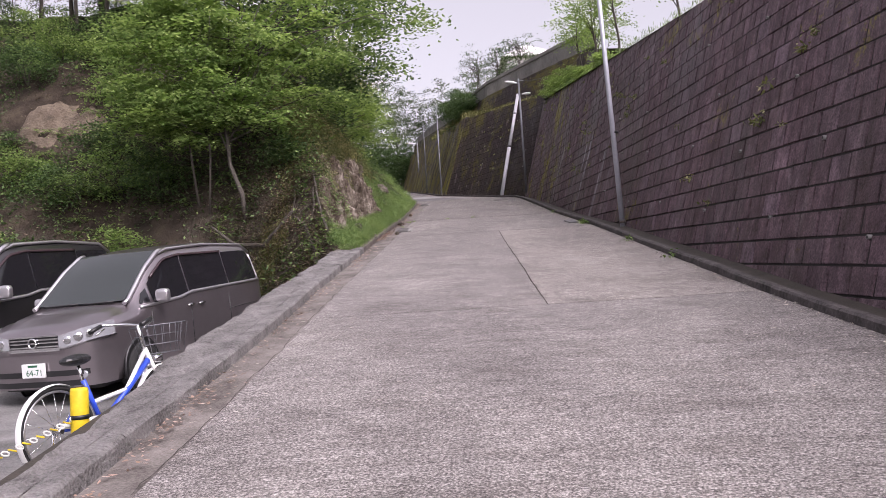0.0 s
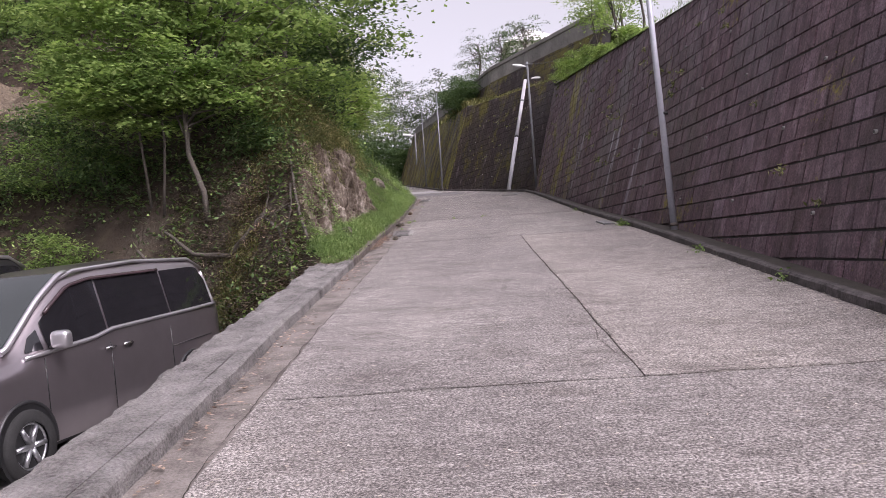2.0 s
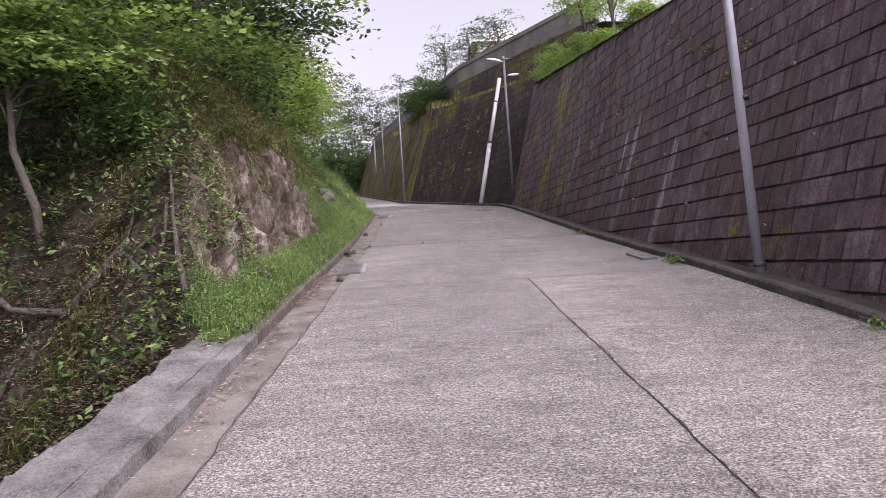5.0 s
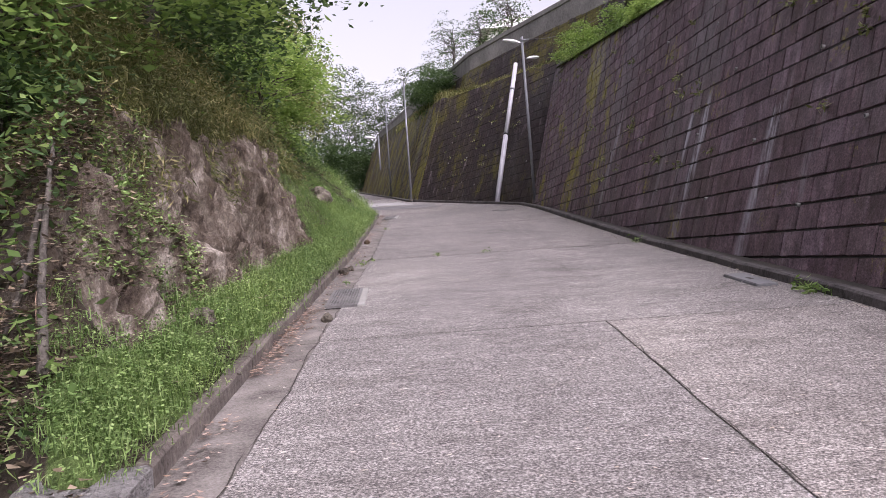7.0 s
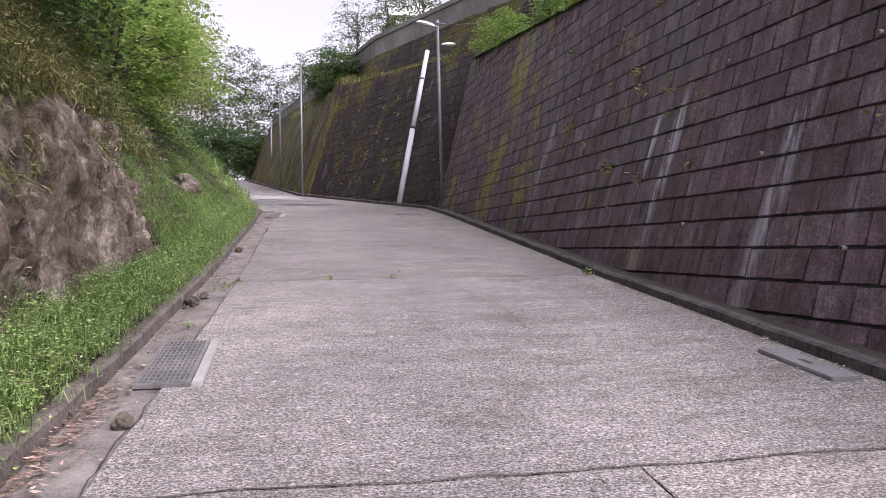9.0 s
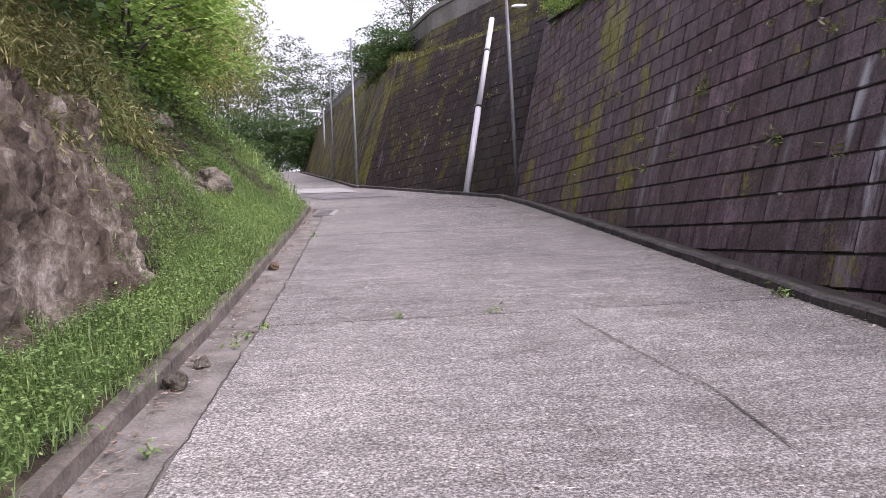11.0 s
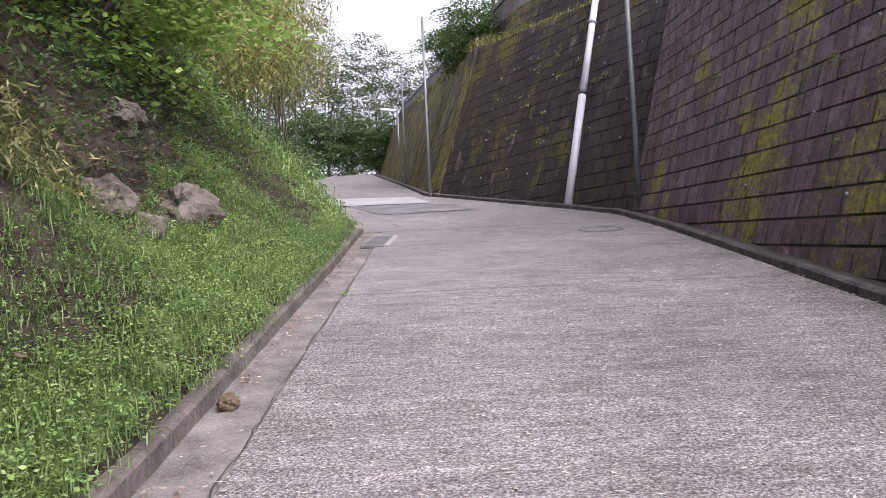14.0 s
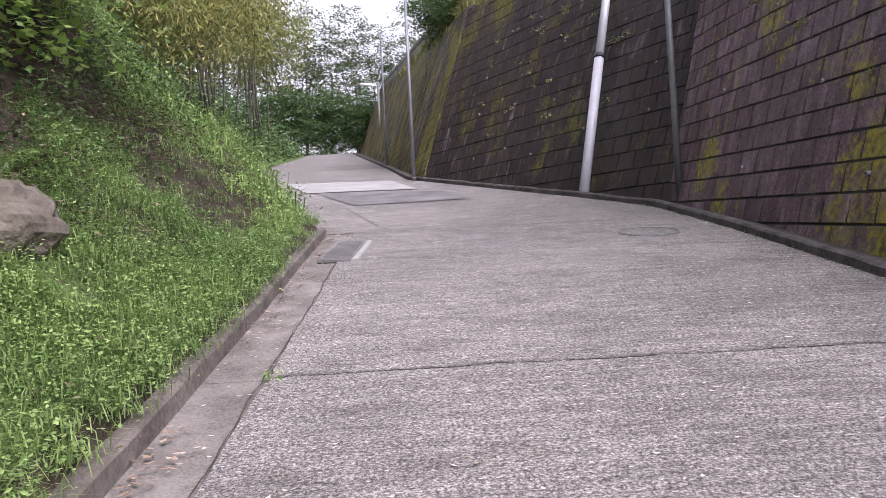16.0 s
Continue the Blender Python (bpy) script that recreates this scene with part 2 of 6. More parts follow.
def block_material(name, bias, late=None, tone=(1, 1, 1), vary=1.0, rusty=0.4, moss_gain=1.0, moss_at=None, moss_top=None):
    """Dark moulded blocks with pale runs, soot and moss. bias, late: how readily moss grows before and along the bend;
    tone: tint, which at the bend also carries shade; vary: spread from block to block.
    """
    m, nt, p = material(name, 0.75, 0, 0.35)
    oi = nt.nodes.new("ShaderNodeObjectInfo")
    ge = nt.nodes.new("ShaderNodeNewGeometry")
    add = nt.nodes.new("ShaderNodeMath")
    nt.links.new(oi.outputs["Random"], add.inputs[0])
    nt.links.new(ge.outputs["Random Per Island"], add.inputs[1])
    fr = nt.nodes.new("ShaderNodeMath")
    fr.operation = "FRACT"
    nt.links.new(add.outputs[0], fr.inputs[0])
    shades = [(0.0, (0.075, 0.054, 0.062)), (0.5, (0.092, 0.069, 0.079)), (0.92, (0.106, 0.083, 0.095)), (1.0, (0.126, 0.102, 0.120))]
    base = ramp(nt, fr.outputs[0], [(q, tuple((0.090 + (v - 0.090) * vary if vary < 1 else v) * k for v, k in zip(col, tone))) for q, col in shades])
    streak = noise_tex(nt, 2.2, 5, 0.65, (1, 1.4, 0.22), "World")
    c = mix(nt, ramp(nt, streak, [(0.58, (0, 0, 0)), (0.76, (0.45, 0.45, 0.45))]), base, (0.22, 0.21, 0.22))
    grime = noise_tex(nt, 4.0, 5, 0.7, (1, 1.2, 0.16), "World")
    c = mix(nt, 0.62, c, ramp(nt, grime, [(0.34, (0.34, 0.31, 0.30)), (0.52, (0.95, 0.95, 0.95)), (0.68, (1.75, 1.7, 1.7))]), "MULTIPLY")
    blotch = noise_tex(nt, 6.0, 5, 0.75, (1, 1, 0.8), "World")
    c = mix(nt, 0.8, c, ramp(nt, blotch, [(0.34, (0.55, 0.52, 0.5)), (0.66, (1.4, 1.36, 1.34))]), "MULTIPLY")
    c = mix(nt, 1.0, c, (1.40, 1.35, 1.42), "MULTIPLY")
    thin = noise_tex(nt, 13, 4, 0.7, (1, 1.2, 0.035), "World")
    c = mix(nt, ramp(nt, thin, [(0.62, (0, 0, 0)), (0.74, (0.35, 0.35, 0.35))]), c, (0.22, 0.20, 0.195))
    soot = noise_tex(nt, 0.45, 4, 0.6, (1, 1, 0.5), "World")
    c = mix(nt, 1.0, c, ramp(nt, soot, [(0.3, (0.65, 0.6, 0.6)), (0.7, (1.25, 1.2, 1.2))]), "MULTIPLY")
    grain = noise_tex(nt, 34, 4, 0.7, (1, 1, 1), "World")
    c = mix(nt, 0.8, c, ramp(nt, grain, [(0.32, (0.35, 0.33, 0.33)), (0.68, (1.5, 1.46, 1.44))]), "MULTIPLY")
    rust = noise_tex(nt, 0.7, 5, 0.7, (1, 1, 0.35), "World")
    c = mix(nt, ramp(nt, rust, [(0.47, (0, 0, 0)), (0.70, (rusty, rusty, rusty))]), c, (0.05, 0.037, 0.02))
    # lime runs below weep pipes
    sy = nt.nodes.new("ShaderNodeSeparateXYZ")
    nt.links.new(ge.outputs["Position"], sy.inputs[0])
    rg = nt.nodes.new("ShaderNodeMapRange")
    rg.inputs[1].default_value, rg.inputs[2].default_value = 18.0, 34.0
    up = nt.nodes.new("ShaderNodeMath")
    up.operation = "MULTIPLY_ADD"
    nt.links.new(sy.outputs[1], up.inputs[0])
    up.inputs[1].default_value = -0.178
    nt.links.new(sy.outputs[2], up.inputs[2])
    lean = nt.nodes.new("ShaderNodeMath")
    lean.operation = "MULTIPLY_ADD"
    nt.links.new(up.outputs[0], lean.inputs[0])
    lean.inputs[1].default_value = 0.2
    nt.links.new(sy.outputs[1], lean.inputs[2])
    nt.links.new(lean.outputs[0], rg.inputs[0])
    stops = [(0.0, 0.0)]
    for yc, w, v in RUNS:
        f = (yc - 18.0) / 16.0
        stops += [(f - w, 0.0), (f - w * 0.4, v), (f + w * 0.4, v), (f + w, 0.0)]
    run = ramp(nt, rg.outputs[0], [(q, (v, v, v)) for q, v in stops])
    broken = noise_tex(nt, 1.6, 5, 0.7, (1, 3, 0.5), "World")
    run = mix(nt, 1.0, run, ramp(nt, broken, [(0.44, (0, 0, 0)), (0.60, (1, 1, 1))]), "MULTIPLY")
    rise = nt.nodes.new("ShaderNodeMapRange")
    rise.inputs[1].default_value, rise.inputs[2].default_value = -0.187, 4.113
    nt.links.new(up.outputs[0], rise.inputs[0])
    run = mix(nt, 1.0, run, ramp(nt, rise.outputs[0], [(0.0, (0.35, 0.35, 0.35)), (0.2, (0.7, 0.7, 0.7)), (0.47, (1, 1, 1)), (0.57, (0.06, 0.06, 0.06))]), "MULTIPLY")
    c = mix(nt, run, c, (0.46, 0.45, 0.50))
    moss = noise_tex(nt, 0.8, 5, 0.7, (1, 1, 0.65), "World")
    fine = noise_tex(nt, 14, 3, 0.7, (1, 1, 1), "World")
    sep = nt.nodes.new("ShaderNodeSeparateXYZ")
    nt.links.new(ge.outputs["Position"], sep.inputs[0])
    mr = nt.nodes.new("ShaderNodeMapRange")
    mr.inputs[1].default_value, mr.inputs[2].default_value, mr.inputs[3].default_value, mr.inputs[4].default_value = 31.0, 36.5, bias - 0.05, bias if late is None else late
    nt.links.new(sep.outputs[1], mr.inputs[0])
    grows = mr.outputs[0]
    if moss_at:
        mr.inputs[1].default_value, mr.inputs[2].default_value, mr.inputs[3].default_value, mr.inputs[4].default_value = 28.0, 38.0, 0.0, 1.0
        off = nt.nodes.new("ShaderNodeMath")
        off.operation = "SUBTRACT"
        nt.links.new(ramp(nt, mr.outputs[0], [((q - 28.0) / 10.0, (v, v, v)) for q, v in moss_at]), off.inputs[0])
        off.inputs[1].default_value = 0.2
        grows = off.outputs[0]
    if moss_top:
        crown = nt.nodes.new("ShaderNodeMapRange")
        crown.inputs[1].default_value, crown.inputs[2].default_value, crown.inputs[3].default_value, crown.inputs[4].default_value = moss_top
        nt.links.new(sep.outputs[2], crown.inputs[0])
        more = nt.nodes.new("ShaderNodeMath")
        nt.links.new(grows, more.inputs[0])
        nt.links.new(crown.outputs[0], more.inputs[1])
        grows = more.outputs[0]
    s1 = nt.nodes.new("ShaderNodeMath")
    nt.links.new(moss, s1.inputs[0])
    nt.links.new(grows, s1.inputs[1])
    s2 = nt.nodes.new("ShaderNodeMath")
    s2.operation = "MULTIPLY_ADD"
    nt.links.new(fine, s2.inputs[0])
    s2.inputs[1].default_value = 0.3
    nt.links.new(s1.outputs[0], s2.inputs[2])
    cover = ramp(nt, s2.outputs[0], [(0.70, (0, 0, 0)), (0.80, (0.9, 0.9, 0.9))])
    c = mix(nt, cover, c, ramp(nt, fine, [(0.3, tuple(v * moss_gain for v in (0.08, 0.08, 0.01))), (0.7, tuple(v * moss_gain for v in (0.30, 0.26, 0.025)))]))
    nt.links.new(c, p.inputs["Base Color"])
    wet = ramp(nt, soot, [(0.35, (0.5, 0.5, 0.5)), (0.6, (0.78, 0.78, 0.78))])
    nt.links.new(wet, p.inputs["Roughness"])
    bump(nt, mix(nt, 0.5, grain, blotch), 0.8, 0.025)
    return m


M["block"] = block_material("dark_block", -0.02, 0.035, moss_at=[(28.0, 0.13), (30.5, 0.16), (31.2, 0.27), (32.0, 0.27), (32.6, 0.15), (33.3, 0.29), (34.4, 0.31), (35.2, 0.17), (38.0, 0.17)])
# brown tint cut to a fifth: the bend's shade is put into the colour
M["block_bend_shaded"] = block_material("shaded_bend_block", -0.02, None, (0.20, 0.158, 0.15), 0.3, 0.6, 0.42, moss_top=(11.0, 12.7, 0.0, 0.11))
M["block_moss"] = block_material("mossy_block", 0.085, None, (0.36, 0.31, 0.31), 0.6, 0.4, 0.85)
M["mortar"] = mottled("dark_mortar", (0.012, 0.01, 0.01), (0.03, 0.026, 0.025), 2, 30)
BW, BH = 0.44, 0.355


def block_shape(w, h, hl=None, hr=None):
    """Corners of a chamfered block, its face steeper than the wall: (u, v, out) for the back and the face."""
    hl = h if hl is None else hl
    hr = h if hr is None else hr
    c, g, gu = 0.010, 0.008, 0.013
    back = [(gu, g, -0.05), (w - gu, g, -0.05), (w - gu, hr - g, -0.03), (gu, hl - g, -0.03)]
    face = [(gu + c, g + c, -0.002), (w - gu - c, g + c, -0.002), (w - gu - c, hr - g - c, 0.006), (gu + c, hl - g - c, 0.006)]
    return back + face


BLOCK_FACES = [(4, 5, 6, 7), (0, 1, 5, 4), (1, 2, 6, 5), (2, 3, 7, 6), (3, 0, 4, 7)]


def block_wall(name, a, b, za, zb, top_a, top_b, batter, lift, label, single=None, shift=0.0, trim_a=0.0, trim_b=0.0, mat="block", bw=BW, bh=BH, datum=None):
    """A battered wall of blocks from a to b (plan), foot heights za, zb, crown heights top_a, top_b. lift: rise of the courses per metre.
    single(s, h): whether the block there is an object of its own."""
    a, b = Vector(a), Vector(b)
    run = (b - a).length
    d = (b - a).normalized()
    into = Vector((d.y, -d.x))
    slope = math.sqrt(1 + batter * batter)

    def place(s, z, out=0.0):
        f = za + (zb - za) * s / run
        k = (z - f) * batter - out / slope
        return Vector((a.x + d.x * s + into.x * k, a.y + d.y * s + into.y * k, z + out * batter / slope))

    wall = empty(name, Matrix.Identity(4), label, "retaining wall", kind="structure")
    top = lambda s: top_a + (top_b - top_a) * s / run
    # backing
    verts, faces, n = [], [], max(2, int(run / 2))
    for k in range(n + 1):
        s = run * k / n
        f, t = za + (zb - za) * s / run - 0.4, top(s)
        sa = s + (trim_a * (t - f - 0.4) if k == 0 else 0) + (trim_b * (t - f - 0.4) if k == n else 0)
        p, q = place(s, f, -0.018), place(sa, top(sa), -0.018)
        back = Vector((into.x, into.y, 0)) * 0.5
        verts += [p, q, q + back, p + back]
    for k in range(n):
        o = 4 * k
        faces += [(o, o + 4, o + 5, o + 1), (o + 1, o + 5, o + 6, o + 2), (o + 2, o + 6, o + 7, o + 3)]
    faces += [(0, 1, 2, 3), (4 * n + 3, 4 * n + 2, 4 * n + 1, 4 * n)]
    raw("backing", verts, faces, M["mortar"], wall)
    # blocks
    dz = bh / slope
    verts, faces, count = [], [], 0
    shared = None
    low = min(za, zb + -lift * run) - 0.4
    if datum is not None:
        low = datum - dz * math.ceil((datum - low) / dz)
    rows = int((max(top_a, top_b) + lift * run - low) / dz) + 3
    for r in range(-2, rows):
        off = (0.5 * bw if r % 2 else 0.0) + shift
        for q in range(-3, int(run / bw) + 4):
            s0, s1 = q * bw + off, (q + 1) * bw + off
            mid = low + (r + 0.5) * dz + lift * s0
            s0, s1 = max(s0, trim_a * (mid - za)), min(s1, run + trim_b * (mid - zb))
            if s1 - s0 < 0.08:
                continue
            z0, z1 = low + r * dz + lift * s0, low + r * dz + lift * s1
            foot = min(za + (zb - za) * s0 / run, za + (zb - za) * s1 / run)
            if max(z0, z1) + dz < foot - 0.05 or z0 > top(s0) - 0.05 or z1 > top(s1) - 0.05:
                continue
            full = s1 - s0 > bw - 0.01 and z0 + dz <= top(s0) and z1 + dz <= top(s1)
            hl = min(dz, top(s0) - z0) * slope
            hr = min(dz, top(s1) - z1) * slope
            proud = 0.009 * random.uniform(-1, 1)
            if single and count < 300 and full and single(s0, z0 - foot):
                if shared is None:
                    shared = bpy.data.meshes.new("block")
                    o = place(s0, z0)
                    u = (place(s1, z1) - o).normalized()
                    v = (place(s0, z0 + dz) - o).normalized()
                    w = u.cross(v).normalized()
                    frame_m = Matrix((u, v, w)).transposed().to_4x4()
                    shared.from_pydata(block_shape(bw, bh), [], BLOCK_FACES)
                    shared.materials.append(M[mat])
                    if w.dot(Vector((into.x, into.y, 0))) > 0:
                        frame_m = Matrix((u, v, -w)).transposed().to_4x4()
                ob = new("block", shared)
                ob.parent = wall
                ob.matrix_basis = Matrix.Translation(place(s0, z0, proud)) @ frame_m
                count += 1
                continue
            n = len(verts)
            w = s1 - s0
            for u, v, out in block_shape(w, bh, hl, hr):
                f = u / w
                verts.append(place(s0 + u, z0 + (z1 - z0) * f + v / slope, out + proud))
            faces += [tuple(n + k for k in f) for f in BLOCK_FACES]
    tagged(raw("blocks", verts, faces, M[mat], wall), kind="stuff")
    return wall, place


W0, W1, W2, W3 = (4.1, -4.0), (4.25, 39.4), (0.36, 48.1), (-6.1, 118.0)
zf = lambda y: 1.39 + 0.178 * (y - 8.86)
wall_1, on1 = block_wall("wall_right", W0, W1, zf(-4), zf(39.4), zf(-4) + 4.58, 11.6, 0.30, 0.064,
                         "tall dark concrete block retaining wall with pale streaks", lambda s, h: 17 < s < 33 and h < 2.6, trim_b=0.237, bw=0.455, bh=0.324, datum=2.973)
wall_2, on2 = block_wall("wall_bend", W1, W2, 6.75, 8.17, 12.15, 13.1, 0.37, 0.02, "dark mossy block retaining wall at the bend", trim_a=0.09, trim_b=0.048, mat="block_bend_shaded", single=lambda s, h: h < 3.6)
wall_3, on3 = block_wall("wall_far", W2, W3, 8.17, 19.2, 13.1, 24.2, 0.336, 0.05, "moss-covered block retaining wall along the upper road", trim_a=0.163, mat="block_moss")

# ---- hillside on the left ----
FRONT = [(-60, 24, 0.9), (-14, 18.6, 0.9), (-8, 17.9, 0.95), (-4.2, 16.7, 1.15), (-2.75, 15.7, 1.9), (-2.0, 15.3, 2.55), (1.5, 13.6, 3.0)]
SIDE = [(left_x(yy) - (0.10 if 16 < yy < 37 else 0.16 if yy < 37 else 0.0), yy, road_z(yy) + (0.095 if 16 < yy < 37 else 0.07 if yy < 37 else 0.0))
        for yy in (12, 15, 16.5, 18, 20, 22, 24, 26, 28, 30, 32, 34, 36, 36.9, 38.4, 40, 42, 44, 46, 48, 51, 55, 60, 65, 75, 84, 95, 108, 130, 150)]
LINES = [np.array(FRONT, float), np.array(SIDE, float)]


def near_line(x, y, fa):
    p = np.array((x, y))
    a = fa[:-1, :2]
    ab = fa[1:, :2] - a
    t = np.clip(((p - a) * ab).sum(1) / (ab * ab).sum(1), 0, 1)
    q = a + ab * t[:, None]
    dd = np.hypot(*(p - q).T)
    k = int(dd.argmin())
    return float(dd[k]), float(fa[k, 2] + (fa[k + 1, 2] - fa[k, 2]) * t[k]), float(q[k, 0]), float(q[k, 1])


CLIFF = [(0, 0), (0.7, 0.25), (0.95, 0.75), (1.4, 1.95), (1.8, 2.3), (4.5, 4.9), (9, 8.8), (16, 12.5), (60, 22)]
SCRUB = [(0, 0), (0.5, 0.8), (1.5, 2.9), (3.0, 4.7), (6.5, 8.6), (12, 13.0), (60, 27)]
VERGE = [(0, 0), (0.5, 0.32), (1.2, 0.95), (2.0, 1.5), (2.7, 2.5), (3.6, 4.3), (5.2, 5.8), (9, 8.4), (15, 11.5), (60, 24)]
FAR = [(0, 0), (1.0, 0.25), (2.5, 1.2), (5, 3.2), (10, 6), (60, 20)]


def faces_of(x, y):
    """The bank as it rises from the lot and as it rises from the road: (height, distance, foot x, foot y) of each."""
    df, zf0, fxf, fyf = near_line(x, y, LINES[0])
    ds, zs0, fxs, fys = near_line(x, y, LINES[1])
    wc = float(np.interp(fys, [25, 29], [1, 0]))
    wf = float(np.interp(fys, [40, 50], [0, 1]))
    v = interp(ds, VERGE) * (1 - wf) + interp(ds, FAR) * wf
    return (zf0 + interp(df, SCRUB), df, -9.0, fyf), (zs0 + interp(ds, CLIFF) * wc + v * (1 - wc), ds, fxs, fys)


def foot_near(x, y):
    """Distance to the nearer foot, its height, and the foot's y and x (x is -9 on the side of the lot)."""
    f, s = faces_of(x, y)
    z, d, fx, fy = min(f, s)
    return d, z, fy, fx


def hill_z(x, y):
    f, s = faces_of(x, y)
    k = 0.35
    m = max(0.0, k - abs(f[0] - s[0])) / k
    z = min(f[0], s[0]) - m * m * k * 0.25
    d = min(f[1], s[1])
    r = 0.5 * wob(x, y, 1, 0.35) + 0.22 * wob(x, y, 4, 1.1) + 0.09 * wob(x, y, 8, 3.0)
    if s[0] < f[0] and 17.0 < s[3] < 25.9 and 0.5 < s[1] < 1.75:
        r -= 0.6
    return z + r * min(1.0, d / 1.2)


def spaced(knots):
    out = []
    for (a, b, s) in knots:
        n = max(1, round((b - a) / s))
        out += [a + (b - a) * k / n for k in range(n)]
    return out + [knots[-1][1]]


def inside(x, y):
    """Whether a plan point lies on the hill's side of both feet."""
    if y < 15.2:
        return False
    return x < interp(y, [(p[1], p[0]) for p in SIDE]) and y > interp(x, [(p[0], p[1]) for p in FRONT])


def build_hill():
    xs = spaced([(-60, -20, 2.0), (-20, -8, 0.5), (-8, -5, 0.22), (-5, -1.0, 0.11)])
    yv = spaced([(15.2, 30, 0.13), (30, 45, 0.25), (45, 70, 0.6), (70, 150, 2.0)])
    idx, verts, faces = {}, [], []
    for j, y in enumerate(yv):
        for i, x in enumerate(xs):
            if inside(x, y):
                z = hill_z(x, y)
                idx[i, j] = len(verts)
                verts.append((x, y, z))
            else:
                got = [near_line(x, y, fa)[:2] for fa in LINES]
                d, z = min(got)
                if d < 2.2:
                    idx[i, j] = len(verts)
                    verts.append((x, y, min(got)[1] - 0.12 - 0.35 * min(d, 1)))
    for j in range(len(yv) - 1):
        for i in range(len(xs) - 1):
            k = [(i, j), (i + 1, j), (i + 1, j + 1), (i, j + 1)]
            if all(q in idx for q in k):
                faces.append(tuple(idx[q] for q in k))
    return verts, faces


def hill_material():
    """Soil, roots and pale rock where it is steep, moss and grass where it lies flatter."""
    m, nt, p = material("bank_soil", 0.95, 0, 0.2)
    ge = nt.nodes.new("ShaderNodeNewGeometry")
    sep = nt.nodes.new("ShaderNodeSeparateXYZ")
    nt.links.new(ge.outputs["Normal"], sep.inputs[0])
    n1 = noise_tex(nt, 1.3, 6, 0.7, (1, 1, 1), "World")
    n2 = noise_tex(nt, 9, 5, 0.7, (1, 1, 0.5), "World")
    rock = ramp(nt, n2, [(0.3, (0.03, 0.023, 0.018)), (0.5, (0.08, 0.066, 0.052)), (0.7, (0.19, 0.168, 0.142))])
    soil = ramp(nt, n1, [(0.3, (0.014, 0.011, 0.008)), (0.5, (0.04, 0.030, 0.022)), (0.7, (0.085, 0.068, 0.048))])
    green = ramp(nt, n2, [(0.3, (0.045, 0.075, 0.02)), (0.7, (0.12, 0.18, 0.05))])
    steep = nt.nodes.new("ShaderNodeMath")
    steep.operation = "MULTIPLY_ADD"
    nt.links.new(n1, steep.inputs[0])
    steep.inputs[1].default_value = 0.35
    nt.links.new(sep.outputs[2], steep.inputs[2])
    c = mix(nt, ramp(nt, steep.outputs[0], [(0.52, (1, 1, 1)), (0.68, (0, 0, 0))]), soil, rock)
    c = mix(nt, ramp(nt, steep.outputs[0], [(0.97, (0, 0, 0)), (1.07, (0.85, 0.85, 0.85))]), c, green)
    nt.links.new(c, p.inputs["Base Color"])
    bump(nt, n2, 1.0, 0.08)
    return m


M["bank"] = hill_material()


def rock_face():
    """The bare rock of the bank: a sheet that follows the cliff's slope, broken into gullies, ledges and lumps."""
    ny, nv = 430, 96
    prof = [(0.55, 0.05), (0.74, 0.45), (0.90, 0.9), (1.10, 1.4), (1.36, 1.95), (1.75, 2.2), (2.1, 2.45)]
    dd = [p[0] for p in prof]
    hh = [p[1] for p in prof]
    groove = lambda a, b, c: min(1.0, 3.0 * abs(noise.noise(Vector((a, b, c))))) - 0.5
    verts, faces = [], []
    for j in range(ny + 1):
        y = 16.9 + 10.2 * j / ny
        fx, fz = left_x(y) - 0.16, road_z(y) + 0.07
        ends = min(1.0, (j + 1) / 30, (ny - j + 1) / 46)
        for i in range(nv + 1):
            t = i / nv * (len(prof) - 1)
            d, h = float(np.interp(t, range(len(dd)), dd)), float(np.interp(t, range(len(hh)), hh))
            q = Vector((d, y, h))
            w = 0.35 * noise.noise(Vector((1.0, y * 0.8, h * 0.9))) + 0.18 * h
            gully = groove(0.7, 0.9 * (y + w), 0.22 * h)
            rib = groove(3.1, 2.3 * (y + 0.8 * w), 0.45 * h)
            flute = groove(5.7, 5.0 * (y + 1.2 * w), 1.0 * h + 0.3 * rib)
            lump = noise.noise(q * 2.4) * 0.7 + (0.3 - abs(noise.noise(q * 5.5))) * 0.6 + (0.25 - abs(noise.noise(q * 12))) * 0.28
            ledge = max(0.0, noise.noise(Vector((y * 0.5, h * 2.0 + 0.5 * y, 3.0))))
            out = 0.20 * gully + 0.19 * rib + 0.12 * flute + 0.22 * lump - 0.22 * ledge - 0.08
            edge = min(1.0, i / 5, (nv - i) / 8)
            out = out * ends * edge - 0.75 * (1 - ends) ** 1.5 - 0.12 * (1 - edge)
            x, z = fx - d + out * 0.88, fz + h + out * 0.45
            df, z0, _, _ = near_line(x, y, LINES[0])
            verts.append((x, y, min(z, z0 + interp(df, SCRUB) + 0.25 * wob(x, y, 4, 1.1) - 0.12)))
    for j in range(ny):
        for i in range(nv):
            a = j * (nv + 1) + i
            faces.append((a, a + 1, a + nv + 2, a + nv + 1))
    return verts, faces


